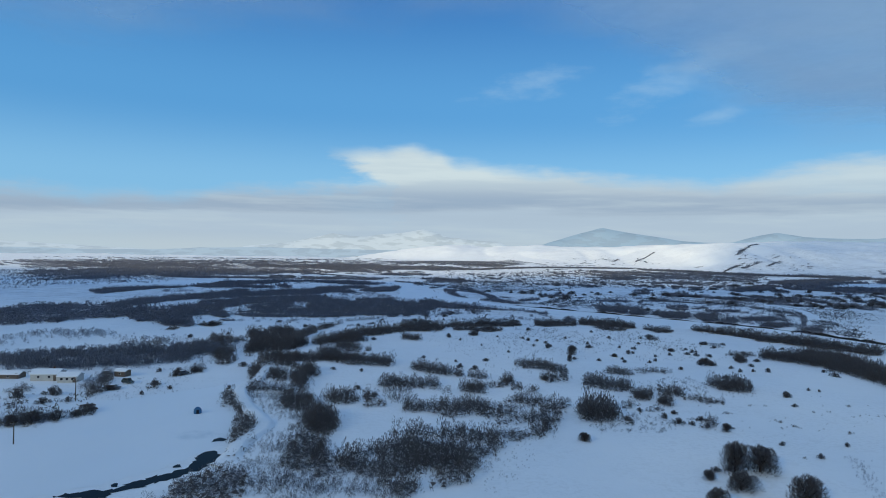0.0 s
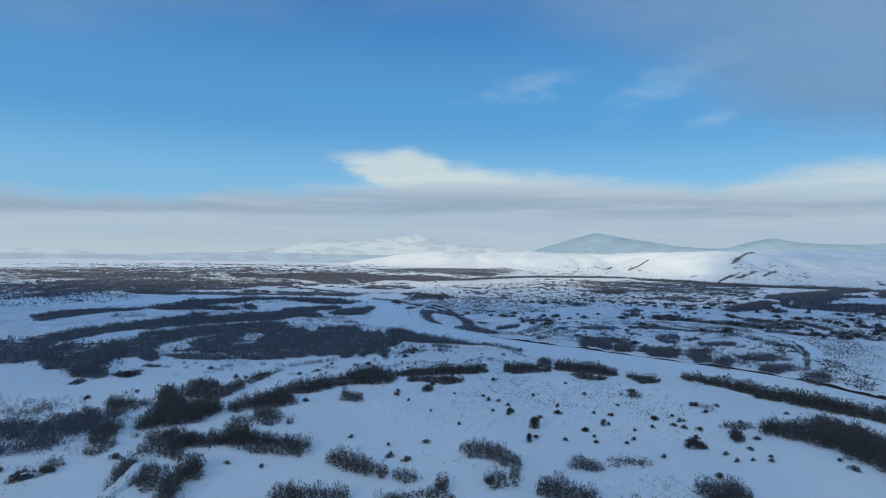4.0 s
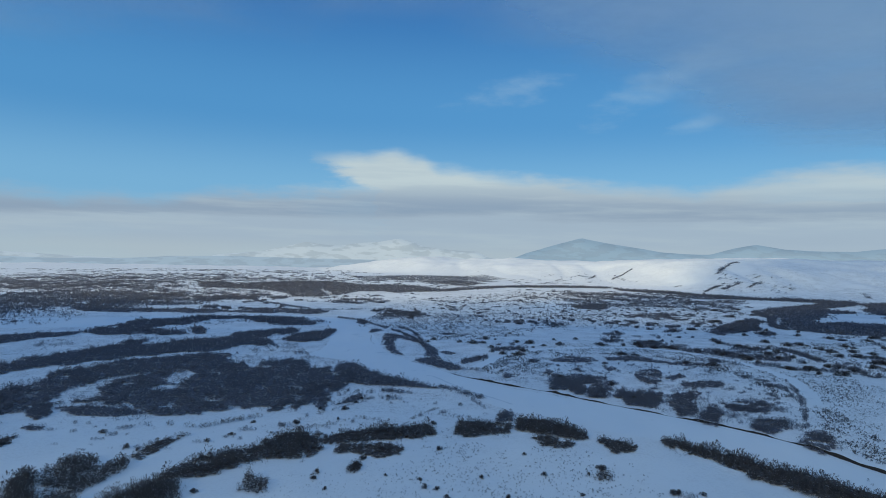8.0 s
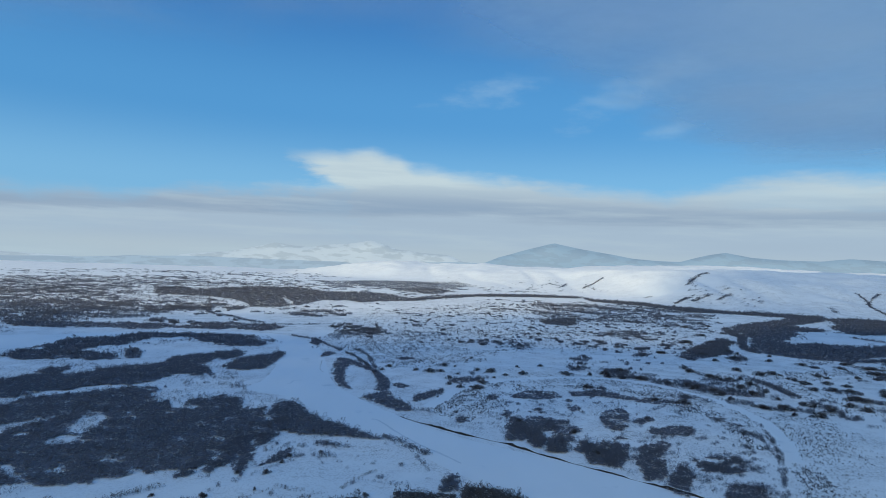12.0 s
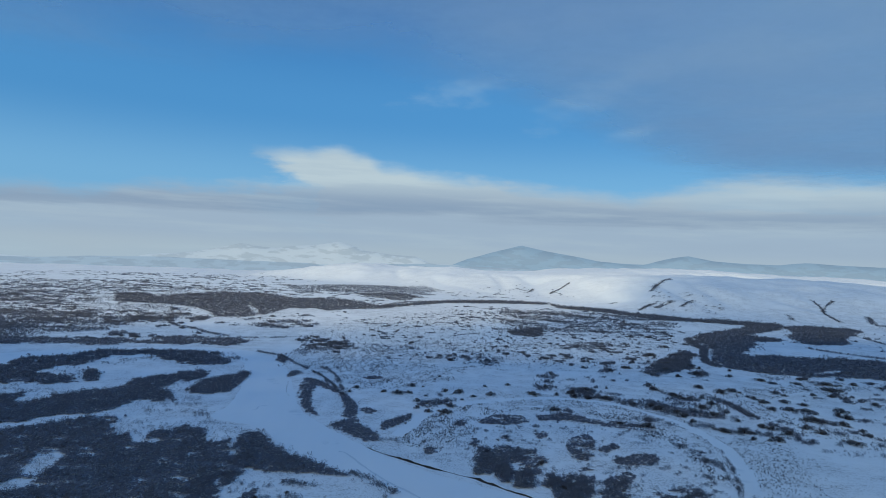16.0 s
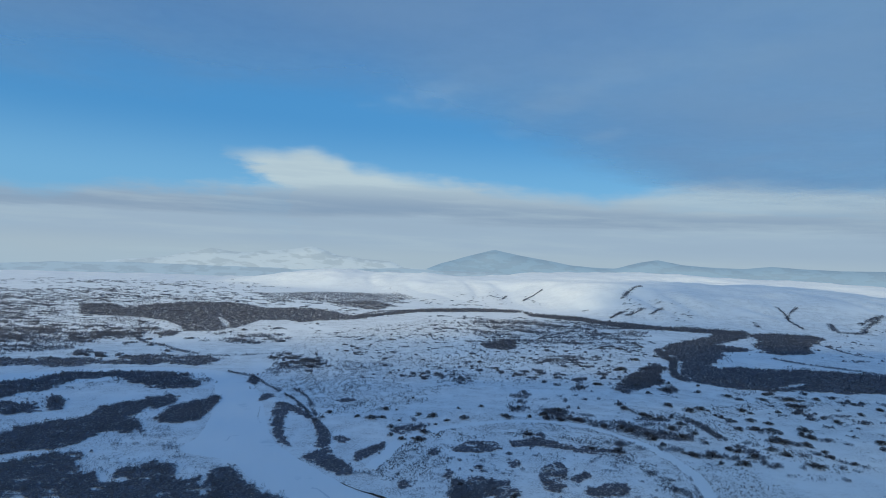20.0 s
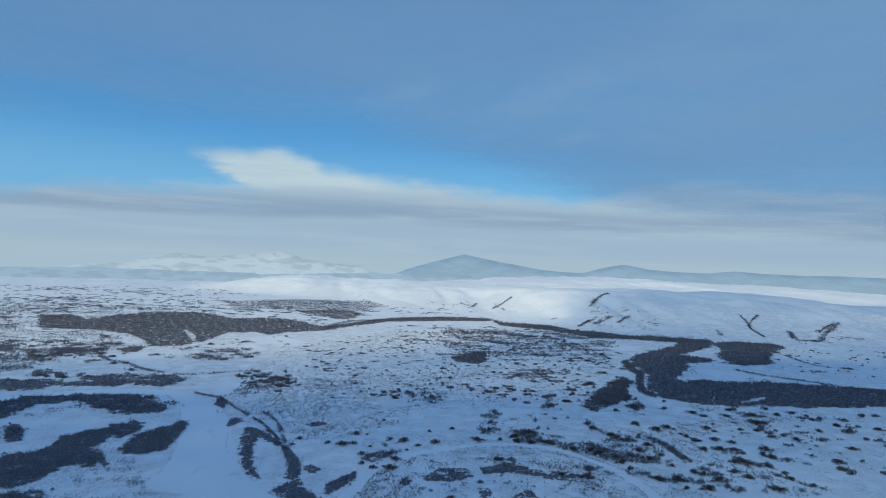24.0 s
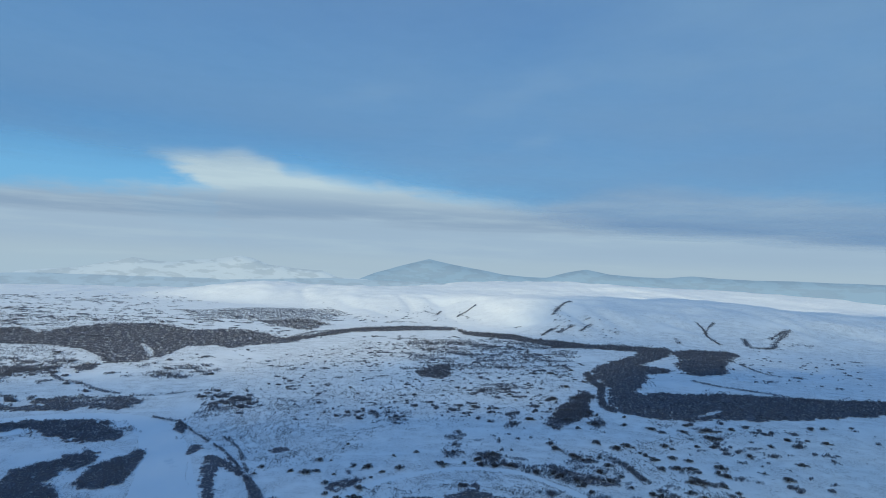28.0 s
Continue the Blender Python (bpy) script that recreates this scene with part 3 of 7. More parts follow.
def brush(poly, holes, cell, high, keep):
    """The tangled understorey of a dense stand: low ragged tufts of twigs that close the gaps."""
    p = np.array(poly, float)
    lo, hi = p.min(0), p.max(0)
    xs, ys = np.meshgrid(np.arange(lo[0], hi[0], cell), np.arange(lo[1], hi[1], cell))
    xy = np.stack([xs.ravel(), ys.ravel()], 1) + RNG.uniform(-0.5, 0.5, (xs.size, 2)) * cell
    ok = ragged(xy, poly)
    for q in holes:
        ok &= ~ragged(xy, q, 1.6)
    xy = clumped(xy[ok], 45 if cell < 1.9 else 90, keep + 0.25, 0.8)
    n = len(xy)
    z = land(xy[:, 0], xy[:, 1]) if n else np.zeros(0)
    a = RNG.uniform(0, 6.28, n)
    tri = []
    for k in range(3):
        r = cell * RNG.uniform(0.7, 1.25, n)
        tri.append(np.stack([xy[:, 0] + np.cos(a + k * 2.09) * r, xy[:, 1] + np.sin(a + k * 2.09) * r, z + high * RNG.uniform(0.05, 0.55, n)], 1))
    return np.stack(tri, 1).reshape(-1, 3)


def reach_of(p):
    """How far a stand of shrubs lies from the flown line."""
    c = np.mean(np.array(p, float), 0)
    return math.hypot(c[0] - 35, c[1] - 90)


def blades_for(xy):
    d = reach_of(xy)
    return 48 if d < 150 else 40 if d < 200 else 26 if d < 320 else 16 if d < 620 else 10 if d < 1100 else 6


def crowd(p):
    """Near stands are made of more and slimmer shrubs."""
    d = reach_of(p)
    return 2.6 if d < 320 else 1.7 if d < 620 else 1.5 if d < 1100 else 1.4


def plant(name, xy, h0, h1, mat, label, blades=0, floor=None):
    if len(xy) == 0:
        return
    hs = 0.72 * RNG.uniform(h0, h1, len(xy)) * RNG.choice([0.55, 0.8, 1.0, 1.12], len(xy))
    me = shrub_mesh(name, xy, hs, mat, blades or blades_for(xy), floor)
    tagged(new(name, me), label, "shrubs", kind="stuff")


def clumped(xy, size, keep, flat=1.0):
    """Thins a scatter so that gaps and clumps appear."""
    x = xy[:, 0] * flat
    f = waves(x, xy[:, 1], 8, size, 21) * 0.6 + waves(x, xy[:, 1], 8, size * 0.35, 22) * 0.5
    return xy[f + RNG.normal(0, 0.35, len(xy)) > keep]


def wood(poly, density, h0, h1, holes=(), name="thicket", keep=-0.75):
    p = np.array(poly, float)
    lo, hi = p.min(0), p.max(0)
    n = int((hi - lo).prod() * density * crowd(poly) * (0.42 if keep < -0.5 and reach_of(poly) > 320 else 1.0))
    xy = RNG.uniform(lo, hi, (n, 2))
    ok = ragged(xy, poly, 1.0 if keep < 0.2 else 3.0)
    for q in holes:
        ok &= ~ragged(xy, q, 1.6)
    d = reach_of(poly)
    xy = xy[ok]
    if keep < 0.2:
        xy = clumped(xy, 45 if d < 700 else 90, keep, 0.8 if d < 700 else 0.6)
    else:
        # open scrub: separate bushes and clumps of them, gathered in loose groups
        n = max(4, int(len(xy) * (0.3 if h1 <= 1.2 else 0.09 if d < 400 else 0.045) * (1.1 - keep)))
        heart = xy[RNG.randint(0, len(xy), max(2, n // 9))]
        i = RNG.randint(0, len(heart), n)
        arm = RNG.uniform(0, np.pi, len(heart))[i]
        u, v = RNG.normal(0, 24 if d < 700 else 46, n), RNG.normal(0, 9 if d < 700 else 20, n)
        near_heart = heart[i] + np.stack([u * np.cos(arm) - v * np.sin(arm), u * np.sin(arm) + v * np.cos(arm)], 1)
        lone = xy[RNG.randint(0, len(xy), int(n * 0.8))]
        xy = np.concatenate([near_heart, lone])
        xy = xy[ragged(xy, poly, 3.0)]
        near = d < 700
        R = np.clip((0.8 if h1 <= 1.2 else 1.1 if d < 400 else 1.5 if near else 2.0) * h1 * np.exp(RNG.normal(0, 0.7, len(xy))), 0.3, 6.0 * h1)
        many = np.clip((R / (0.42 * h1 if near else 0.5 * h1)) ** 2 * 0.6, 1, 45).astype(int)
        lean = RNG.uniform(0, np.pi, len(xy))
        lean, R, xy = np.repeat(lean, many), np.repeat(R * (many > 1), many), np.repeat(xy, many, axis=0)
        along, across = RNG.normal(0, 0.45, len(xy)) * R, RNG.normal(0, 0.25, len(xy)) * R
        xy = xy + np.stack([along * np.cos(lean) - across * np.sin(lean), along * np.sin(lean) + across * np.cos(lean)], 1)
    low = None
    if keep < -0.5 and h1 > 2.5:
        # stragglers along the edge
        e = np.concatenate([p, p[:1]])
        run = np.hypot(*np.diff(e, axis=0).T)
        m = int(run.sum() / (5.0 if d < 400 else 9.0))
        s = np.sort(RNG.uniform(0, run.sum(), m))
        at = np.concatenate([[0], np.cumsum(run)])
        rim = np.stack([np.interp(s, at, e[:, 0]), np.interp(s, at, e[:, 1])], 1)
        xy = np.concatenate([xy, np.repeat(rim + RNG.normal(0, 0.8 * h1, rim.shape), 5, axis=0) + RNG.normal(0, 0.35 * h1, (5 * m, 2))])
    if keep < -0.5 and d > 300 and h1 > 2.5:
        low = brush(poly, holes, 1.4 if d < 620 else 2.1 if d < 1100 else 3.6, h0, keep)
    if h1 <= 1.2:
        plant("grass_tufts", xy, h0 * 1.4, h1 * 1.4, REED, "dry grass and weed stalks poking through snow", 9)
    else:
        plant(name, xy, h0, h1, HAZED_TWIG, "open scrub of dark leafless bushes in snow" if keep >= 0.2 else "dense dark leafless willow thicket standing in snow", 0, low)


def belt(line, width, density, h0, h1, keep=-0.7):
    c = curve(line, 2.0)
    t = np.gradient(c, axis=0)
    t /= np.maximum(np.hypot(*t.T), 1e-6)[:, None]
    length = np.hypot(*np.diff(c, axis=0).T).sum()
    n = max(3, int(length * width * density * 1.2 * crowd(line)))
    i = RNG.randint(0, len(c), n)
    off = RNG.normal(0, width * 0.32, n)
    xy = c[i] + np.stack([-t[i, 1], t[i, 0]], 1) * off[:, None] + RNG.normal(0, 0.8, (n, 2))
    xy = clumped(xy, 40, keep)
    plant("shrub_belt", xy, h0, h1, HAZED_TWIG, "belt of bare dark shrubs growing in snow")


def thicket(poly, high, holes=(), fill=0.9):
    """A stand of willow: close shrubs over a tangled understorey; fill says how much of it is closed."""
    p = np.array(poly, float)
    lo, hi = p.min(0), p.max(0)
    d = reach_of(poly)
    cell = 1.0 if d < 250 else 1.1 if d < 420 else 1.4 if d < 700 else 2.0 if d < 1200 else 3.2
    xs, ys = np.meshgrid(np.arange(lo[0], hi[0], cell), np.arange(lo[1], hi[1], cell))
    xy = np.stack([xs.ravel(), ys.ravel()], 1) + RNG.uniform(-0.6, 0.6, (xs.size, 2)) * cell
    ok = ragged(xy, poly, 0.6)
    for q in holes:
        ok &= ~ragged(xy, q, 0.6)
    rim = ~ok & ragged(xy, poly, 3.0) & (RNG.uniform(0, 1, len(xy)) < 0.10)
    stray = xy[rim]
    xy = xy[ok]
    if len(xy) < 3:
        return
    f = waves(xy[:, 0], xy[:, 1], 8, 26, 21) * 0.5 + waves(xy[:, 0], xy[:, 1], 8, 9, 22) * 0.5 + RNG.normal(0, 0.3, len(xy))
    xy, f = xy[f > 1.75 - 3.0 * fill], f[f > 1.75 - 3.0 * fill]
    if len(xy) < 2:
        return
    n = len(xy)
    low = None
    if fill >= 0.6:
        close = d <= 270
        a, z, tri = RNG.uniform(0, 6.28, n), land(xy[:, 0], xy[:, 1]), []
        for k in range(3):
            r = cell * (RNG.uniform(0.35, 0.8, n) if close else RNG.uniform(0.8, 1.35, n))
            tri.append(np.stack([xy[:, 0] + np.cos(a + k * 2.09) * r, xy[:, 1] + np.sin(a + k * 2.09) * r, z + high * RNG.uniform(0.08, 0.3, n)], 1))
        low = np.stack(tri, 1).reshape(-1, 3)
    pick = RNG.uniform(0, 1, n) < (0.95 if d < 270 else 0.45 if fill >= 0.6 else 0.8)
    xy, f = xy[pick], f[pick]
    hs = (1.1 if d < 420 else 0.85) * high * RNG.uniform(0.55, 1.1, len(xy)) * np.clip(0.85 + 0.2 * f, 0.5, 1.2)
    if fill >= 0.6 and len(xy) > 60:
        tall = RNG.uniform(0, 1, len(xy)) < 0.06
        hs = np.where(tall, hs * 1.45, hs)
    xy, hs = np.concatenate([xy, stray]), np.concatenate([hs, high * RNG.uniform(0.3, 0.75, len(stray))])
    # near stands stay brown, farther ones take the colour with haze mixed in
    me = shrub_mesh("thicket", xy, hs, BROWN if d < 330 else HAZED_TWIG, 44 if d < 250 else 32 if d < 420 else 24 if d < 700 else 12 if d < 1200 else 6, low)
    tagged(new("thicket", me), "dense dark leafless willow thicket standing in snow" if fill >= 0.6 else "open scrub of dark leafless bushes in snow", "shrubs", kind="stuff")


def within(poly, n, much):
    p = np.array(poly, float)
    xy = RNG.uniform(p.min(0), p.max(0), (n, 2))
    return xy[ragged(xy, poly, much)]


def box_area(poly):
    return float(np.ptp(np.array(poly, float), axis=0).prod())


def scatter(poly, every, high, size):
    """Single bushes and small clumps, one on so many square metres, in loose drifts."""
    d = reach_of(poly)
    xy = within(poly, int(box_area(poly) / every * 1.7), 2.0)
    xy = xy[waves(xy[:, 0], xy[:, 1], 8, 70 if d < 700 else 150, 51) * 0.7 + RNG.normal(0, 0.6, len(xy)) > 0.1]
    if len(xy) < 2:
        return
    R = size * np.exp(RNG.normal(0, 0.55, len(xy)))
    many = np.clip((R / (0.38 * high)) ** 2 * (1.0 if d < 1200 else 0.6), 1, 40).astype(int)
    lean, long = RNG.normal(0.15, 0.5, len(xy)), RNG.uniform(0.5, 1.5, len(xy))
    hs = high * RNG.uniform(0.45, 1.05, len(xy)) * np.clip(R / size, 0.55, 1.15)
    lean, long, hs, xy, R = (np.repeat(a, many, axis=0) for a in (lean, long, hs, xy, R * (many > 1)))
    u, v = RNG.normal(0, 0.5, len(xy)) * R * long, RNG.normal(0, 0.32, len(xy)) * R
    xy = xy + np.stack([u * np.cos(lean) - v * np.sin(lean), u * np.sin(lean) + v * np.cos(lean)], 1)
    me = shrub_mesh("scrub", xy, hs * RNG.uniform(0.7, 1.1, len(xy)), HAZED_TWIG, 44 if d < 250 else 32 if d < 420 else 24 if d < 700 else 12 if d < 1200 else 6)
    tagged(new("scrub", me), "scattered dark leafless bushes standing in open snow", "shrubs", kind="stuff")


def tufts(poly, every, high):
    """Weeds and dry grass that stand through the snow, tuft by tuft."""
    xy = within(poly, int(box_area(poly) / every * 1.4), 1.5)
    xy = xy[waves(xy[:, 0], xy[:, 1], 8, 34, 61) * 0.5 + waves(xy[:, 0], xy[:, 1], 8, 12, 62) * 0.5 + RNG.normal(0, 0.4, len(xy)) > -0.3]
    if len(xy) < 2:
        return
    me = shrub_mesh("grass_tufts", xy, high * RNG.uniform(0.5, 1.3, len(xy)), WEED, 26 if reach_of(poly) < 230 else 12 if reach_of(poly) < 350 else 6)
    tagged(new("grass_tufts", me), "dry grass and weed stalks poking through snow", "grass", kind="stuff")


def row(line, width, high):
    """A loose row of bushes along a bank or a ditch."""
    c = curve(line, 1.0)
    t = np.gradient(c, axis=0)
    t /= np.maximum(np.hypot(*t.T), 1e-6)[:, None]
    d = reach_of(line)
    n = max(4, int(len(c) * (0.5 + width * 0.35) * (1.0 if d < 700 else 0.7)))
    i = RNG.randint(0, len(c), n)
    xy = c[i] + np.stack([-t[i, 1], t[i, 0]], 1) * (RNG.normal(0, width * 0.3, n) * (0.6 + 0.4 * waves(c[i, 0], c[i, 1], 5, 30, 41)))[:, None]
    xy = xy[waves(xy[:, 0], xy[:, 1], 7, 22, 42) + RNG.normal(0, 0.4, len(xy)) > -0.75]
    hs = 0.8 * high * RNG.uniform(0.5, 1.15, len(xy))
    # beyond 330 m tall rows get the haze-tinted twig colour
    me = shrub_mesh("shrub_belt", xy, hs, (BROWN if d < 330 else HAZED_TWIG) if high > 1.5 else REED, 44 if d < 250 else 32 if d < 420 else 24 if d < 700 else 12 if d < 1200 else 6)
    tagged(new("shrub_belt", me), "belt of bare dark shrubs growing in snow", "shrubs", kind="stuff")


def part(name, me, parent, label=""):
    ob = new(name, me)
    ob.parent = parent
    return tagged(ob, label)


def rod(p0, p1, r0, r1, n=5):
    """A tapered stick as vertices and quads."""
    a, b = Vector(p0), Vector(p1)
    q = (b - a).to_track_quat("Z", "Y")
    v = [a + q @ Vector((math.cos(i * 6.2832 / n) * r0, math.sin(i * 6.2832 / n) * r0, 0)) for i in range(n)]
    v += [b + q @ Vector((math.cos(i * 6.2832 / n) * r1, math.sin(i * 6.2832 / n) * r1, 0)) for i in range(n)]
    return v, [(i, (i + 1) % n, n + (i + 1) % n, n + i) for i in range(n)]


def join(name, pieces, mat):
    vs, fs = [], []
    for v, f in pieces:
        fs += [tuple(i + len(vs) for i in g) for g in f]
        vs += [tuple(c) for c in v]
    me = bpy.data.meshes.new(name)
    me.from_pydata(vs, [], fs)
    me.materials.append(mat)
    return me


def crown_mesh(n, low, wide, seed, thin, long, spread=0.62):
    """Fine bare twigs that fill a rounded, lumpy crown, one metre high."""
    r = np.random.RandomState(seed)
    # several rounded boughs, not one dome
    m = 7
    a, q = np.arange(m) * 2.4 + seed, np.linspace(0.15, spread, m)
    bx, by = np.cos(a) * q * wide, np.sin(a) * q * wide
    top = 0.97 - 0.5 * q ** 1.5 * r.uniform(0.6, 1.3, m)
    size = wide * r.uniform(0.42, 0.62, m) * (1.0 if spread < 0.7 else 0.8)
    i = r.randint(0, m, n)
    th, up, rad = r.uniform(0, 2 * np.pi, n), r.uniform(0, 1, n) ** 0.8, r.uniform(0.1, 1, n) ** 0.5
    out = size[i] * np.sqrt(np.clip(1 - (up * 0.95) ** 2, 0, 1)) * rad * (1 + 0.2 * np.sin(th * 4 + i))
    z = (low + (top[i] - low) * up) * (0.78 + 0.22 * np.sqrt(1 - rad * rad * 0.9))
    x, y = bx[i] + np.cos(th) * out, by[i] + np.sin(th) * out
    d = np.stack([x * 1.2 + r.normal(0, 0.25, n), y * 1.2 + r.normal(0, 0.25, n), r.uniform(0.2, 1.0, n)], 1)
    d /= np.linalg.norm(d, axis=1)[:, None]
    L = (long * r.uniform(0.5, 1.2, n))[:, None]
    ph, w = r.uniform(0, np.pi, n), thin * r.uniform(0.5, 1.3, n)
    c = np.stack([np.cos(ph) * w, np.sin(ph) * w, np.zeros(n)], 1)
    p = np.stack([x, y, z], 1)
    v = np.stack([p - d * L * 0.5 - c, p - d * L * 0.5 + c, p + d * L * 0.5], 1).reshape(-1, 3)
    v[:, 2] = np.maximum(v[:, 2], 0.02)
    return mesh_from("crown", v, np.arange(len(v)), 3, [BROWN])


def make_shrub(seed):
    r = random.Random(seed)
    ob = new("shrub")
    for i in range(5):
        a, d = i * 1.26 + r.uniform(-0.4, 0.4), r.uniform(0.15, 0.42)
        part("stem", join("stem", [rod((math.cos(a) * d * 0.35, math.sin(a) * d * 0.35, -0.05), (math.cos(a) * d, math.sin(a) * d, r.uniform(0.5, 0.85)), 0.022, 0.006, 4)], BARK), ob)
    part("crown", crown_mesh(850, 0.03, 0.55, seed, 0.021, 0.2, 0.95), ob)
    return tagged(ob, "rounded leafless brown shrub standing in snow", "shrub", "shrubs on the flood plain")


def make_tree(seed):
    r = random.Random(seed)
    ob = new("tree")
    part("trunk", join("trunk", [rod((0, 0, -0.02), (r.uniform(-0.03, 0.03), 0.02, 0.42), 0.028, 0.018, 7)], BARK), ob)
    for i in range(6):
        a = i * 1.05 + r.uniform(-0.3, 0.3)
        z = r.uniform(0.18, 0.4)
        d = r.uniform(0.2, 0.36)
        part("limb", join("limb", [rod((0, 0, z), (math.cos(a) * d, math.sin(a) * d, z + r.uniform(0.25, 0.42)), 0.013, 0.004, 5)], BARK), ob)
    part("crown", crown_mesh(5200, 0.05, 0.5, seed, 0.0065, 0.12), ob)
    return tagged(ob, "bare dark spreading tree with dense fine twigs", "tree", "trees on the snowy meadow")


def stand(pool, x, y, wide, high, turn):
    m = pose(x, y, float(land(x, y)), 0, 0, turn) @ Matrix.Diagonal((wide, wide * random.uniform(0.42, 0.95), high * random.uniform(0.8, 1.1), 1))
    return m


POOL = []


def placed(kind, x, y, wide, high):
    """The first few stand where they are built, the later ones are copies of them."""
    mine = [o for k, o in POOL if k == kind]
    if len(mine) < 5:
        ob = (make_tree if kind == "tree" else make_shrub)(len(POOL) + 3)
        POOL.append((kind, ob))
        ob.matrix_basis = stand(None, x, y, wide, high, random.uniform(0, 360))
        return ob
    ob = copy_thing(random.choice(mine), Matrix())
    ob.matrix_basis = stand(None, x, y, wide, high, random.uniform(0, 360))
    return ob


def shrubs(rows):
    for x, y, wide in rows:
        ob = placed("shrub", x, y, wide, min(4.2, 0.8 + wide * 0.36))
        if wide > 9:
            tagged(ob, "broad low clump of leafless brown shrubs in snow")
        elif wide < 2.5:
            tagged(ob, "small leafless brown shrub in open snow")


# floodplain beside the frozen pond
wood([(-45, 122), (-47, 147), (-45, 153), (-29, 140), (-23, 127), (-12, 117), (-13, 112), (-22, 112), (-53, 109)], 0.3, 0.8, 2.2)
wood([(-54, 109), (-47, 121), (-44, 124), (-42, 116), (-44, 110)], 0.3, 1.5, 3)
# far left belts
wood([(-166, 215), (-186, 240), (-149, 257), (-112, 279), (-101, 266), (-110, 240), (-129, 223)], 0.35, 3, 5)
# oxbow point and east bank
belt([(257, 526), (269, 521), (271, 511)], 8, 0.2, 2, 3)
wood([(361, 847), (470, 988), (508, 1016), (438, 893), (360, 815)], 0.2, 3, 5)
wood([(295, 694), (315, 639), (335, 632), (327, 662)], 0.12, 2, 4)
wood([(313, 574), (350, 579), (349, 526), (230, 364), (232, 377), (228, 413)], 0.12, 0.4, 1.0, keep=-0.3)
wood([(67, 590), (122, 661), (189, 698), (246, 710), (301, 673), (306, 572), (281, 480), (266, 480), (292, 578), (268, 634), (208, 671), (144, 650), (97, 592)], 0.14, 0.5, 0.9, keep=-0.6)
wood([(136, 694), (173, 720), (226, 708), (268, 670), (281, 584), (303, 557), (290, 558), (268, 597), (251, 652), (207, 681), (144, 677)], 0.12, 0.5, 0.9, keep=-0.6)
wood([(376, 702), (465, 752), (517, 776), (511, 758), (403, 705), (418, 638), (447, 573), (448, 546), (425, 548), (392, 617)], 0.12, 0.5, 0.9, keep=-0.6)
wood([(43, 200), (93, 213), (131, 194), (81, 119), (63, 118), (57, 145), (38, 147), (33, 161)], 0.04, 0.25, 0.6, keep=0.7)
wood([(-138, 179), (-134, 187), (-124, 197), (-111, 189), (-105, 163), (-107, 149), (-117, 151)], 0.12, 0.4, 1.2, keep=-0.1)
wood([(2, 139), (11, 144), (6, 122), (-4, 116)], 0.1, 0.3, 0.8, keep=0.0)
belt([(-118, 189), (-122, 204), (-127, 219)], 5, 0.5, 1.8, 3)
belt([(-118, 153), (-114, 156), (-108, 160)], 4, 0.3, 1.2, 2)
belt([(-135, 237), (-114, 222), (-102, 223), (-99, 241)], 3, 0.12, 1.2, 2.2)
# woods farther west
wood([(-753, 1031), (-726, 1315), (-473, 1291), (-373, 1035), (-462, 934), (-535, 749)], 0.05, 3, 5, keep=-0.3)
wood([(-1446, 1929), (-1098, 2336), (-300, 2082), (-153, 1604), (-370, 1343), (-708, 1397), (-819, 1116)], 0.025, 2, 3.4, keep=-0.1)
wood([(-200, 370), (-241, 424), (-237, 447), (-214, 451), (-183, 417), (-179, 386), (-161, 354), (-178, 357)], 0.2, 3, 5, keep=-0.9)
wood([(-323, 417), (-319, 445), (-272, 467), (-211, 395), (-236, 363), (-258, 332)], 0.1, 3, 5, keep=-0.8)
wood([(-222, 286), (-220, 307), (-189, 324), (-174, 298), (-192, 283), (-205, 264)], 0.08, 2, 4, keep=-0.2)
wood([(-837, 1077), (-638, 1307), (-386, 790), (-467, 687), (-460, 593)], 0.03, 2, 3.4, keep=-0.2)
wood([(-1315, 1690), (-1034, 2114), (-637, 2128), (-675, 1382), (-877, 1128)], 0.012, 2, 3.4, keep=0.2)
wood([(-174, 298), (-139, 304), (-130, 291), (-140, 278), (-159, 274)], 0.1, 1.5, 3, keep=0)
belt([(89, 141), (85, 132), (81, 123), (80, 119)], 1.2, 1.2, 0.6, 1.1)
wood([(-42, 118), (-37, 136), (-27, 137), (-12, 117), (-13, 112), (-42, 110)], 0.5, 0.8, 1.8, keep=-0.6)
# dark woods west of the river
belt([(38, 493), (48, 483), (63, 463)], 5, 0.35, 2, 3.5)
belt([(3, 477), (12, 474), (20, 472)], 5, 0.35, 2, 3.5)
# north bank
wood([(-487, 969), (-347, 988), (-325, 981), (-310, 989), (-281, 983), (-252, 976), (-260, 1014), (-235, 1022), (-222, 1049), (-197, 1024), (-182, 1033), (-160, 1034), (-131, 1003), (-141, 957), (-176, 964), (-238, 955), (-270, 954), (-292, 934), (-322, 934), (-454, 920)], 0.13, 2.2, 3.8, keep=-1.0)
belt([(-313, 1217), (-278, 1152), (-247, 1128), (-203, 1072), (-172, 1051)], 8, 0.16, 2.2, 3.8)
belt([(-162, 1043), (-131, 1035), (-89, 1055), (-52, 1070)], 6, 0.12, 2, 3.5)
wood([(-329, 1027), (-339, 1060), (-325, 1065), (-309, 1028), (-319, 1012)], 0.12, 2.2, 3.8)
wood([(-573, 1100), (-416, 1131), (-407, 1196), (-361, 1161), (-344, 1086), (-373, 1042), (-520, 1019)], 0.1, 2, 4, keep=-0.1)
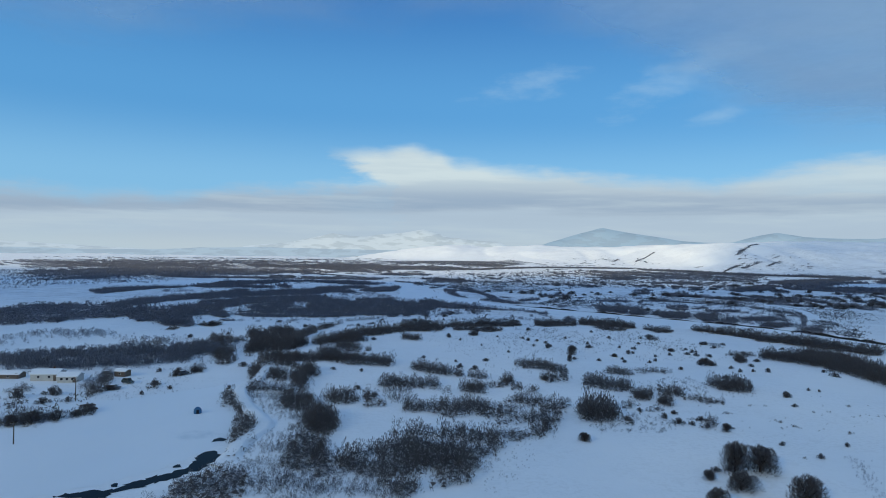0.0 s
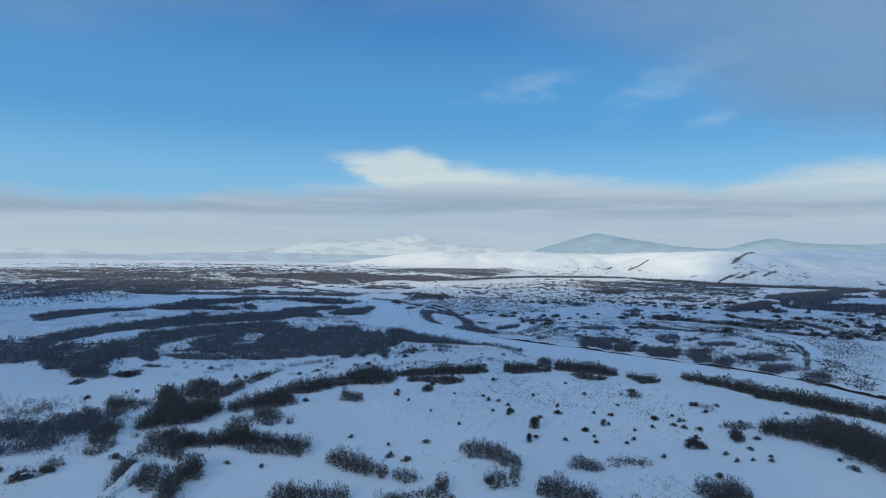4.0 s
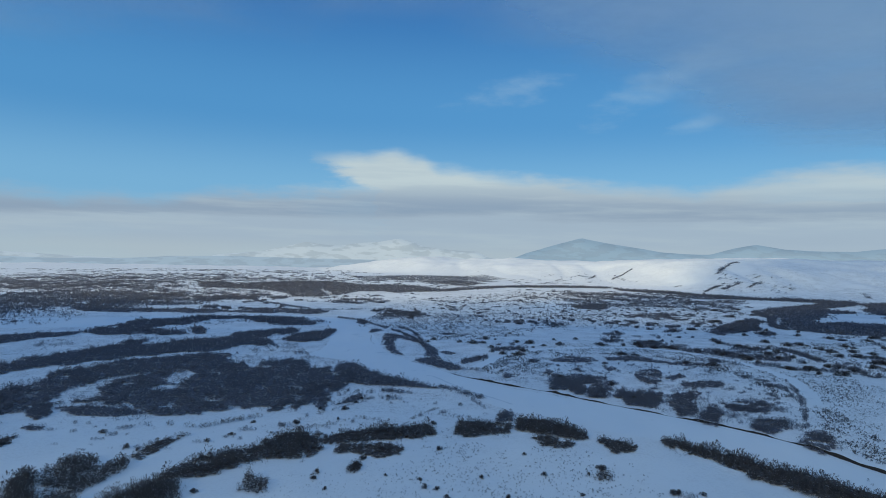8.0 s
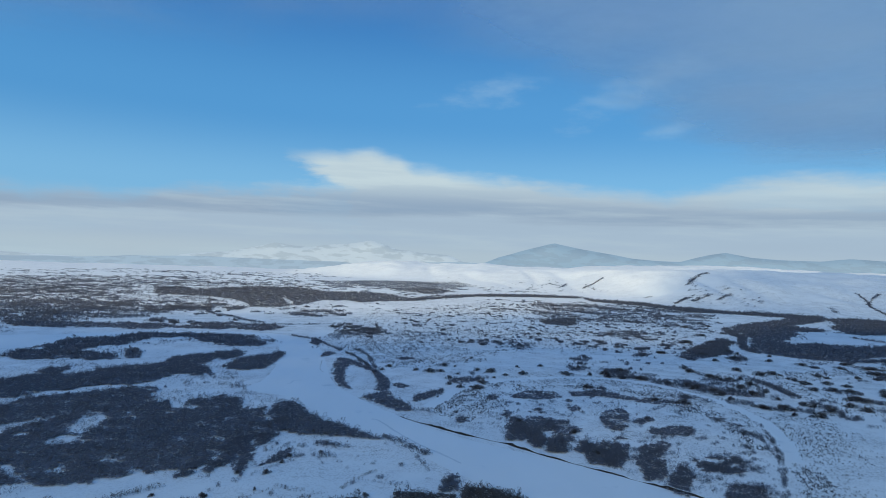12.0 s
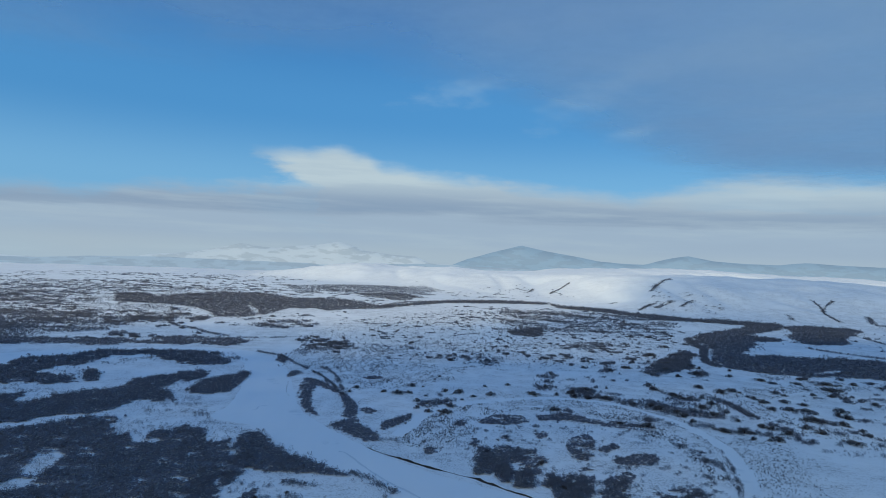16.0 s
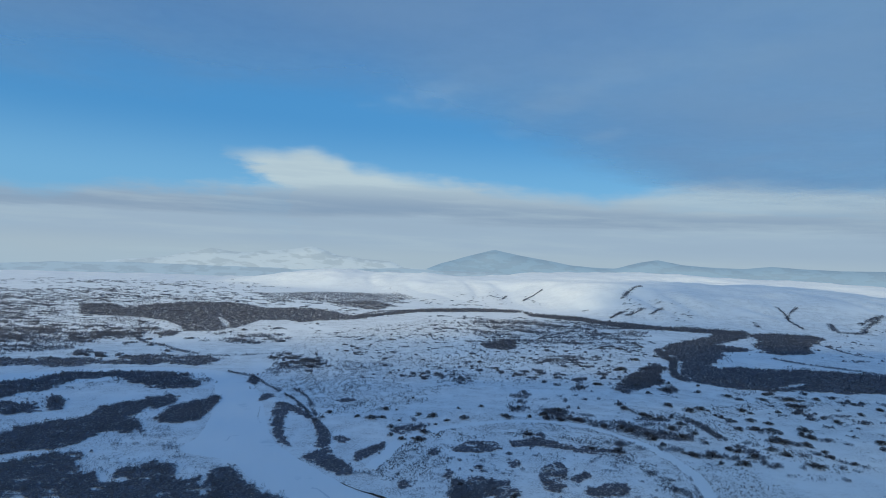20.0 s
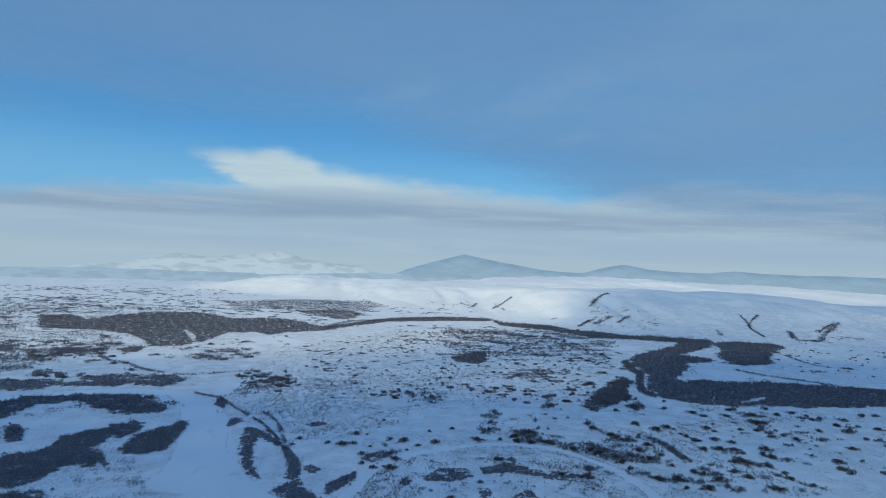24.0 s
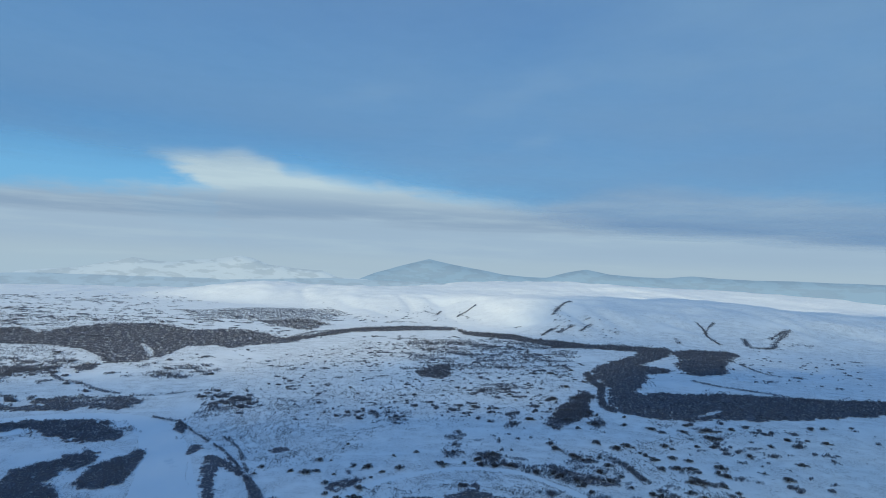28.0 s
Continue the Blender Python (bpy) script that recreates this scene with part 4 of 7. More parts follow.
wood([(-393, 1261), (-358, 1285), (-321, 1255), (-301, 1195), (-337, 1203), (-368, 1218)], 0.1, 2.2, 3.8, keep=-0.5)
wood([(-717, 1318), (-533, 1375), (-292, 1368), (-311, 1223), (-343, 1136), (-428, 1156), (-588, 1123)], 0.07, 2, 4, keep=0.25)
wood([(-300, 1257), (-291, 1315), (-268, 1302), (-271, 1248)], 0.1, 2, 4, keep=-0.7)
wood([(-213, 1214), (-207, 1302), (-139, 1364), (-85, 1266), (-105, 1153), (-188, 1181)], 0.06, 2.5, 4, keep=0.35)
# far plain
wood([(-1115, 1620), (-753, 1835), (-533, 1375), (-850, 1286)], 0.06, 2, 3.4, keep=0.2)
wood([(-260, 2152), (-197, 2410), (-100, 2556), (42, 2593), (185, 2487), (234, 2376), (169, 2186), (91, 1980), (67, 1836), (46, 1970), (-68, 2069), (-195, 2008)], 0.03, 2, 3.4, keep=-0.2)
wood([(-1759, 2431), (-1376, 3136), (-766, 3511), (-243, 2865), (-251, 2052), (-782, 1895), (-1149, 1662)], 0.007, 2, 3.4, keep=0.35)
belt([(43, 1640), (109, 1816), (194, 1862), (393, 1970)], 24, 0.09, 2, 3.4)
belt([(-821, 1976), (-597, 2019), (-558, 2134), (-442, 2183), (-225, 2097)], 20, 0.03, 1.8, 3)
# oxbow
wood([(83, 657), (89, 671), (109, 679), (116, 678), (108, 665), (92, 649)], 0.35, 2.5, 4, keep=-1)
wood([(35, 770), (52, 788), (49, 770), (41, 761)], 0.2, 1.5, 2.5, keep=-1)
belt([(54, 985), (77, 993), (100, 998)], 4, 0.15, 2, 3)
belt([(36, 965), (41, 947), (68, 941), (92, 955)], 2.5, 0.15, 1, 2)
belt([(40, 917), (68, 934), (97, 931)], 2.5, 0.15, 1, 2)
belt([(68, 891), (101, 888), (131, 907)], 3, 0.15, 1, 2)
wood([(143, 960), (212, 982), (225, 944), (192, 871), (161, 871)], 0.12, 1.5, 3, keep=0.15)
belt([(134, 841), (155, 847), (182, 870)], 3, 0.15, 1, 2)
belt([(13, 734), (44, 744), (77, 753), (112, 769), (125, 784)], 5, 0.15, 0.6, 1.3)
belt([(21, 781), (66, 801), (92, 842)], 5, 0.12, 0.6, 1.3)
wood([(-63, 912), (-52, 953), (-30, 1006), (-1, 1050), (6, 1008), (-24, 946), (-48, 900)], 0.14, 2, 3.6, keep=0.05)
belt([(-59, 1005), (-45, 1039), (-27, 1058)], 6, 0.12, 2, 3.5)
# side valley
belt([(1028, 1312), (991, 1206), (995, 1154)], 6, 0.15, 2, 4)
belt([(769, 1124), (783, 1070), (827, 1007), (848, 963), (888, 934)], 9, 0.15, 2, 4)
wood([(248, 1179), (253, 1123), (270, 1072), (235, 1033), (221, 1032)], 0.06, 1, 2, keep=0.1)
wood([(323, 1036), (340, 1076), (362, 1102), (400, 1099), (426, 1105), (375, 1029), (345, 1019)], 0.16, 2, 3.5, keep=-0.2)
wood([(416, 910), (441, 947), (459, 947), (473, 967), (453, 911), (439, 877), (420, 870), (401, 846), (372, 840), (385, 876)], 0.2, 2.5, 4.5, keep=-0.5)
wood([(477, 997), (507, 1034), (513, 1025), (507, 998), (475, 972)], 0.2, 3, 5, keep=-1)
wood([(419, 846), (451, 877), (438, 831), (415, 817)], 0.2, 2, 4, keep=-0.5)
wood([(297, 824), (322, 870), (338, 909), (354, 916), (327, 864), (333, 852), (303, 824)], 0.2, 2, 3.5, keep=-0.3)
wood([(514, 1180), (565, 1171), (551, 1140), (501, 1126), (445, 1091)], 0.06, 1.2, 2.5, keep=-0.1)
belt([(324, 931), (378, 946), (415, 987), (421, 1031)], 4, 0.1, 0.8, 1.8)
belt([(279, 1035), (311, 1055), (360, 1066)], 4, 0.12, 1, 2)
belt([(338, 780), (333, 745), (335, 724)], 6, 0.15, 1.5, 3)
belt([(408, 817), (418, 801)], 6, 0.15, 1.5, 3)
# scrub over the plain
wood([(347, 1719), (649, 1628), (753, 1555), (569, 1203), (478, 1196), (248, 1179)], 0.07, 2.5, 4, keep=0.15)
wood([(222, 806), (242, 806), (220, 727), (203, 728)], 0.2, 2, 3.5, keep=0.1)
wood([(235, 727), (252, 743), (264, 737), (256, 697), (242, 689), (225, 693)], 0.3, 2.5, 4, keep=0.0)
wood([(263, 716), (282, 706), (309, 686), (342, 684), (361, 675), (335, 621), (307, 636), (268, 670)], 0.22, 2, 3.8, keep=0.1)
wood([(317, 704), (341, 723), (357, 712), (353, 693), (319, 695)], 0.25, 2.5, 4, keep=0.0)
belt([(375, 706), (375, 680), (372, 655), (370, 633)], 7, 0.35, 2.5, 4)
belt([(319, 597), (334, 593), (345, 590)], 8, 0.35, 2, 3.5)
belt([(371, 618), (373, 602), (372, 583)], 9, 0.3, 2.5, 4)
belt([(422, 640), (426, 630), (429, 618)], 6, 0.4, 2.5, 4)
belt([(425, 604), (431, 592), (435, 571), (446, 561)], 5, 0.25, 1.5, 3)
belt([(418, 672), (426, 666), (431, 653)], 7, 0.3, 2.5, 4)
belt([(538, 804), (565, 809), (583, 804)], 8, 0.15, 2, 3.5)
belt([(529, 768), (547, 767), (552, 762)], 8, 0.15, 2, 3.5)
belt([(608, 786), (622, 776), (635, 781)], 6, 0.12, 1.5, 3)
wood([(504, 845), (544, 870), (551, 851), (499, 802)], 0.12, 1.5, 3, keep=0.0)
# gullies on the hill
belt([(513, 2285), (526, 2248), (565, 2240)], 9.12, 0.0624, 2, 4)
belt([(756, 1790), (799, 1818), (815, 1828)], 12.16, 0.104, 3, 5)
belt([(801, 1784), (839, 1811), (866, 1823)], 12.16, 0.104, 3, 5)
belt([(833, 1888), (872, 1886)], 9.12, 0.0624, 2, 4)
belt([(1283, 1751), (1327, 1784)], 9.12, 0.0832, 2, 4)
belt([(1309, 1637), (1265, 1557), (1321, 1544), (1394, 1604), (1515, 1689)], 13.68, 0.0936, 3, 5)
belt([(1400, 1639), (1411, 1623)], 10.64, 0.0832, 2, 4)
belt([(1436, 1632), (1477, 1656)], 10.64, 0.0832, 2, 4)
belt([(1417, 1572), (1465, 1548)], 15.2, 0.0728, 2, 4)
belt([(1105, 1663), (1084, 1609)], 12.16, 0.0728, 2, 4)
belt([(-113, 192), (-99, 190), (-88, 192), (-77, 199)], 1.2, 0.12, 0.4, 0.8)
belt([(-111, 174), (-107, 179), (-99, 182)], 3, 0.15, 0.5, 1.2)
wood([(-129, 180), (-122, 188), (-114, 190), (-109, 179), (-113, 167), (-119, 164)], 0.08, 0.6, 1.3, keep=0.25)
belt([(-114, 148), (-109, 151), (-104, 156), (-102, 159)], 5, 0.45, 1.8, 3)
# ---- willows round the pond and on the meadow ----
thicket([(-65.4, 250.2), (-55.9, 258.9), (-45.8, 254.1), (-37.4, 255.1), (-28.8, 250.6), (-26.9, 237.2), (-34.1, 239.3), (-42.4, 240.1), (-53.4, 244.2), (-62.1, 245.1)], 3.5, fill=0.85)
thicket([(-80.8, 239.6), (-84.1, 253.7), (-78.0, 258.4), (-68.9, 255.3), (-64.8, 248.3), (-68.1, 240.9), (-60.3, 230.1), (-68.3, 232.7), (-76.5, 233.2)], 3, fill=0.8)
thicket([(-58.0, 207.1), (-60.3, 217.1), (-59.3, 227.3), (-58.6, 232.0), (-54.5, 228.0), (-51.8, 218.2), (-54.0, 213.9), (-53.1, 205.2), (-52.4, 198.2), (-51.2, 194.0), (-54.7, 198.2)], 4, fill=0.95)
thicket([(-69.8, 193.4), (-71.0, 198.9), (-65.5, 197.2), (-61.1, 197.6), (-54.7, 198.2), (-50.5, 192.0), (-53.1, 190.6), (-62.1, 192.1), (-68.3, 190.3)], 3.5, fill=0.85)
thicket([(-67.4, 186.5), (-66.0, 189.5), (-52.6, 190.8), (-43.6, 184.8), (-42.3, 179.3), (-41.3, 171.4), (-38.1, 168.4), (-33.2, 161.6), (-30.8, 156.4), (-30.2, 150.5), (-46.5, 149.2), (-54.9, 164.1), (-62.9, 177.6)], 1.8, fill=0.52)
thicket([(-53.3, 178.5), (-54.1, 186.6), (-48.5, 188.2), (-43.5, 177.6), (-42.4, 169.6), (-48.9, 170.5)], 3, fill=0.8)
thicket([(-38.1, 149.7), (-41.9, 162.4), (-40.7, 168.0), (-38.1, 168.4), (-32.0, 160.2), (-30.2, 150.5)], 4)
thicket([(-74.3, 210.6), (-79.3, 226.9), (-78.8, 233.1), (-75.3, 225.8), (-72.5, 213.2)], 3)
thicket([(-71.9, 195.2), (-71.9, 200.9), (-70.1, 205.9), (-68.7, 203.7), (-69.9, 196.6)], 2, fill=0.8)
thicket([(-67.7, 213.8), (-65.2, 216.6), (-65.8, 228.2), (-63.0, 222.5), (-59.5, 209.2), (-61.8, 204.3)], 2.2, fill=0.7)
thicket([(-71.8, 221.8), (-73.2, 229.0), (-70.4, 226.0), (-67.9, 217.9)], 2.4, fill=0.8)
thicket([(-40.1, 179.6), (-42.1, 188.0), (-40.5, 190.8), (-35.3, 190.4), (-31.7, 186.0), (-30.3, 179.7), (-34.4, 178.5), (-38.1, 177.0)], 3, fill=0.85)
thicket([(-37.2, 190.3), (-36.7, 195.4), (-34.3, 201.3), (-33.1, 198.1), (-35.2, 192.2), (-36.1, 189.8)], 2.4, fill=0.8)
thicket([(-30.7, 185.8), (-30.4, 190.8), (-27.3, 191.0), (-25.7, 185.6), (-27.6, 181.7)], 3)
thicket([(-28.5, 174.7), (-27.5, 179.0), (-23.8, 183.8), (-21.5, 176.8), (-24.1, 174.5)], 2.6, fill=0.85)
thicket([(-30.8, 195.1), (-31.5, 202.4), (-29.8, 200.6), (-28.7, 194.7)], 2.2, fill=0.5)
thicket([(-28.0, 201.9), (-26.4, 208.8), (-24.4, 213.0), (-19.8, 210.8), (-10.0, 211.6), (-7.9, 204.9), (-11.8, 203.2), (-18.3, 201.5), (-23.8, 202.3)], 3.2, fill=0.85)
thicket([(-25.2, 190.2), (-24.6, 199.9), (-18.1, 200.6), (-9.0, 202.3), (-3.4, 198.4), (-2.6, 188.5), (-8.5, 186.2), (-13.6, 180.3), (-18.1, 178.8), (-22.9, 184.9)], 2.4, fill=0.55)
thicket([(-17.6, 174.8), (-16.5, 179.9), (-9.5, 180.5), (-7.0, 184.3), (-4.5, 182.7), (-5.6, 171.2), (-11.2, 171.5), (-14.3, 170.5)], 2.8, fill=0.8)
thicket([(-7.4, 168.0), (-6.5, 179.1), (-2.1, 182.9), (2.0, 184.9), (8.3, 180.3), (8.6, 165.5), (2.8, 168.8), (-2.9, 166.7)], 3, fill=0.68)
thicket([(-0.8, 199.9), (0.8, 205.6), (7.9, 208.8), (8.1, 195.5), (4.0, 195.0)], 3.4)
thicket([(-18.9, 231.6), (-19.8, 240.9), (-15.2, 243.2), (-7.1, 234.6), (1.1, 227.8), (0.7, 221.9), (-6.9, 223.9), (-15.0, 229.1)], 3.2, fill=0.85)
thicket([(2.2, 220.6), (3.4, 227.9), (7.6, 225.5), (10.3, 221.2), (7.4, 217.3)], 3, fill=0.85)
thicket([(10.9, 181.2), (12.8, 188.1), (18.3, 193.1), (22.7, 188.9), (28.1, 189.3), (26.2, 185.6), (19.2, 179.6), (12.7, 178.6)], 2.5, fill=0.7)
thicket([(8.4, 178.6), (14.0, 175.1), (21.6, 173.8), (22.8, 179.8), (32.4, 187.5), (32.5, 185.3), (23.7, 158.6), (12.4, 153.1), (8.6, 165.5)], 2.8, fill=0.68)
thicket([(13.0, 208.8), (16.0, 223.7), (18.5, 218.9), (18.7, 211.2), (15.6, 207.9)], 3)
thicket([(21.9, 199.8), (24.1, 208.7), (25.6, 204.3), (24.6, 198.8)], 2.6)
thicket([(16.3, 203.6), (19.1, 211.1), (20.6, 206.8), (17.8, 200.9)], 2.2, fill=0.8)
thicket([(20.9, 253.6), (26.6, 258.8), (40.1, 247.2), (40.8, 233.4), (37.2, 217.6), (34.7, 218.8), (36.4, 232.8), (30.3, 239.8), (22.5, 243.0)], 2.6, fill=0.8)
thicket([(28.6, 221.6), (31.3, 230.3), (34.8, 227.4), (34.0, 217.2), (30.7, 215.4)], 3, fill=0.95)
thicket([(42.4, 211.6), (44.4, 221.2), (51.2, 225.6), (50.4, 217.1), (59.0, 216.4), (57.6, 207.5), (53.5, 204.1), (48.3, 207.0), (45.3, 208.5)], 3.2, fill=0.85)
thicket([(55.1, 198.9), (59.8, 206.1), (62.4, 203.6), (59.4, 193.2), (55.2, 191.7)], 3.6, fill=1.0)
thicket([(63.0, 202.5), (66.3, 208.6), (71.5, 209.2), (72.9, 203.3), (70.1, 197.5), (65.8, 198.9)], 3.2, fill=0.95)
thicket([(71.1, 198.1), (76.9, 201.0), (82.0, 193.9), (80.7, 189.8), (75.5, 191.0), (70.8, 195.0)], 1.8, fill=0.8)
thicket([(59.6, 187.3), (61.8, 193.4), (66.2, 195.2), (64.8, 188.9), (60.9, 184.2)], 3.4, fill=1.0)
thicket([(86.1, 217.6), (91.9, 224.4), (98.6, 223.4), (100.6, 216.0), (97.0, 208.3), (91.9, 207.8), (87.6, 211.5)], 3.8, fill=1.0)
thicket([(33.2, 172.9), (36.3, 183.4), (41.1, 185.7), (44.8, 175.6), (41.8, 168.2), (36.6, 165.2), (33.2, 168.1)], 5, fill=1.0)
thicket([(54.9, 234.8), (58.5, 247.0), (61.7, 243.3), (65.7, 239.7), (64.3, 233.9), (58.0, 231.5)], 2.4, fill=0.8)
thicket([(66.3, 236.0), (69.9, 246.0), (74.0, 244.4), (81.6, 243.4), (78.3, 236.1)], 1.8, fill=0.6)
thicket([(99.8, 260.3), (105.1, 268.6), (107.5, 260.9), (103.6, 253.8)], 2)
thicket([(119.9, 272.1), (126.1, 281.2), (125.6, 275.0), (120.9, 267.0)], 2.6, fill=1.0)
thicket([(63.2, 161.4), (67.2, 170.1), (70.4, 174.0), (69.1, 168.4), (66.5, 163.4)], 3, fill=0.85)
thicket([(47.8, 181.1), (51.0, 190.1), (52.7, 187.9), (51.0, 181.2)], 2.2, fill=0.6)
thicket([(53.8, 179.6), (57.9, 185.1), (59.8, 181.9), (57.1, 177.7)], 1.4, fill=0.7)
thicket([(43.3, 164.7), (45.3, 169.2), (46.8, 168.4), (45.9, 164.5)], 2.4)
tufts([(33.5, 165.9), (45.3, 177.9), (51.3, 174.2), (69.6, 172.2), (68.3, 163.8), (51.8, 157.6), (33.2, 156.2)], 2.5, 0.8)
tufts([(62.3, 222.4), (80.7, 234.6), (86.6, 224.9), (82.0, 203.8), (72.8, 205.4), (63.4, 210.2)], 3, 0.7)
tufts([(84.5, 203.8), (99.5, 213.5), (98.9, 205.3), (88.0, 199.0)], 3, 0.6)
tufts([(6.6, 292.1), (22.5, 321.1), (45.7, 310.0), (35.5, 273.1), (13.7, 265.5)], 10, 0.6)
tufts([(-68.4, 188.6), (-53.4, 193.0), (-44.3, 187.1), (-42.0, 173.2), (-30.6, 152.0), (-47.3, 150.9)], 2.5, 0.8)
tufts([(-49.6, 141.8), (-36.2, 152.4), (-21.8, 110.2), (-48.8, 108.0)], 2.5, 0.8)
row([(17.8, 238.5), (22.1, 236.2), (26.3, 232.5)], 1.5, 1.4)
row([(9.4, 243.7), (13.4, 242.0), (16.5, 236.4)], 1.5, 1.5)
# ---- thickets between the pond and the river ----
thicket([(-113.2, 277.0), (-119.9, 288.4), (-125.8, 297.8), (-123.1, 301.7), (-111.8, 300.9), (-104.7, 296.2), (-108.6, 289.3), (-108.8, 282.0), (-108.5, 274.4)], 3.5, fill=0.85)
thicket([(-93.9, 261.0), (-95.3, 265.8), (-95.2, 277.5), (-100.3, 289.0), (-104.0, 302.2), (-101.0, 308.3), (-93.7, 303.0), (-83.4, 304.0), (-77.0, 297.5), (-72.6, 286.3), (-75.4, 280.1), (-75.8, 273.6), (-80.1, 267.9), (-84.8, 263.6)], 4.2, fill=0.95)
thicket([(-107.6, 306.4), (-114.7, 324.3), (-110.1, 324.5), (-103.4, 314.6), (-102.4, 305.0)], 3.4, fill=0.9)
thicket([(-106.8, 322.9), (-107.8, 338.2), (-104.3, 346.2), (-97.2, 342.0), (-90.5, 333.0), (-85.4, 338.1), (-83.9, 343.3), (-79.2, 329.6), (-80.6, 316.9), (-82.7, 307.0), (-90.3, 304.7), (-98.6, 310.0)], 3, fill=0.72)
thicket([(-73.0, 291.4), (-72.7, 299.5), (-67.1, 311.7), (-61.2, 319.9), (-53.6, 318.1), (-47.6, 303.8), (-53.1, 298.3), (-61.7, 293.5), (-66.9, 287.0)], 4, fill=0.9)
thicket([(-62.4, 323.1), (-59.2, 341.3), (-52.3, 351.9), (-38.6, 359.5), (-36.3, 373.1), (-27.2, 383.9), (-15.3, 381.6), (-10.6, 353.6), (-20.4, 347.7), (-30.4, 346.6), (-38.7, 339.4), (-47.2, 326.8), (-55.0, 322.1)], 4, fill=0.92)
thicket([(-13.1, 367.3), (-12.1, 379.0), (1.1, 390.3), (18.5, 396.4), (33.4, 403.4), (37.7, 387.7), (30.4, 381.0), (13.6, 376.8), (2.8, 372.2)], 3.4, fill=0.9)
thicket([(-7.5, 356.1), (-4.9, 367.1), (13.9, 371.2), (23.7, 364.4), (22.6, 358.8), (15.1, 350.9), (4.2, 356.9)], 2.6, fill=0.75)
thicket([(-84.0, 343.7), (-85.6, 356.8), (-82.0, 368.2), (-76.9, 377.2), (-74.8, 371.2), (-77.9, 357.5), (-77.9, 341.2)], 2.6, fill=0.8)
thicket([(-61.8, 260.6), (-64.0, 270.6), (-65.6, 279.9), (-60.0, 280.5), (-53.9, 268.5), (-55.1, 261.3)], 2.8, fill=0.8)
thicket([(-58.6, 281.6), (-60.9, 291.8), (-52.7, 294.6), (-45.2, 277.1), (-47.7, 269.2), (-52.1, 268.8)], 2.8, fill=0.65)
thicket([(-43.7, 273.0), (-44.4, 282.9), (-41.0, 276.7), (-41.5, 272.4)], 2.6, fill=0.9)
thicket([(-90.9, 253.9), (-90.4, 258.4), (-84.0, 262.3), (-78.1, 261.3), (-76.5, 255.7), (-84.9, 252.6)], 2.2, fill=0.7)
thicket([(-76.0, 246.5), (-70.8, 254.5), (-63.1, 259.5), (-51.1, 260.3), (-46.2, 254.8), (-44.2, 244.6), (-72.3, 243.0)], 3, fill=0.8)
thicket([(-47.0, 256.7), (-40.2, 254.7), (-33.4, 250.1), (-42.2, 247.3)], 2.4, fill=0.8)
thicket([(-111.9, 263.6), (-129.9, 287.6), (-120.6, 283.2), (-111.2, 271.5), (-110.2, 263.8)], 3.5, fill=0.9)
thicket([(-100.5, 244.2), (-104.3, 255.9), (-104.7, 266.2), (-99.5, 264.0), (-97.7, 256.3), (-95.7, 246.6)], 4, fill=1.0)
thicket([(-173.2, 348.7), (-183.6, 364.6), (-180.0, 373.3), (-168.1, 366.2), (-156.1, 350.4), (-156.8, 343.9), (-169.3, 346.9)], 3.8, fill=1.0)
thicket([(-159.6, 357.6), (-152.9, 361.9), (-147.8, 367.0), (-143.3, 360.4), (-142.6, 349.9), (-147.5, 349.4)], 2.2, fill=0.8)
thicket([(-164.4, 330.4), (-164.5, 344.0), (-158.8, 340.3), (-159.8, 330.7)], 2.0, fill=0.8)
thicket([(-165.3, 400.7), (-177.2, 423.3), (-167.9, 424.3), (-154.4, 402.1), (-157.0, 394.4)], 3.0, fill=0.9)
thicket([(-162.5, 417.7), (-148.8, 422.6), (-131.7, 421.1), (-111.1, 411.0), (-123.5, 403.7), (-142.4, 404.2)], 2.4, fill=0.85)
thicket([(-152.5, 379.4), (-156.1, 389.4), (-145.5, 385.4), (-142.9, 377.7)], 1.8, fill=0.7)
thicket([(-30.0, 313.3), (-31.8, 326.9), (-26.0, 327.4), (-20.8, 316.3), (-22.2, 310.3)], 3.2, fill=1.0)
thicket([(45.6, 389.0), (47.8, 409.6), (58.4, 410.6), (75.2, 408.3), (71.5, 391.8), (59.4, 386.8), (50.5, 383.2)], 3.2, fill=0.85)
thicket([(75.2, 397.3), (78.8, 418.9), (93.5, 416.0), (106.3, 400.5), (110.0, 387.9), (104.5, 382.7), (89.2, 392.0)], 4, fill=0.95)
thicket([(111.9, 383.8), (117.2, 387.6), (127.6, 377.0), (125.3, 368.0), (115.0, 365.0), (114.0, 375.8)], 3, fill=0.85)
thicket([(82.1, 384.6), (88.8, 390.3), (100.4, 377.1), (95.7, 368.6), (85.7, 373.2)], 2.8, fill=0.7)
thicket([(66.3, 411.9), (73.8, 435.6), (78.2, 431.2), (75.8, 412.9)], 3, fill=0.8)
thicket([(-30.8, 435.8), (-31.3, 459.5), (-25.5, 454.4), (-23.4, 425.0)], 2.8, fill=0.9)
thicket([(-18.8, 438.8), (-13.0, 463.1), (-8.3, 469.9), (-8.1, 450.6)], 2, fill=0.8)
thicket([(4.0, 333.4), (5.1, 347.6), (9.5, 340.3), (8.4, 332.9)], 2.4, fill=1.0)
thicket([(-8.9, 326.6), (-8.6, 337.0), (-5.7, 330.5), (-6.3, 325.2)], 2.2, fill=1.0)
thicket([(98.9, 334.1), (105.7, 347.7), (106.5, 334.6), (101.9, 331.9)], 1.8, fill=0.7)
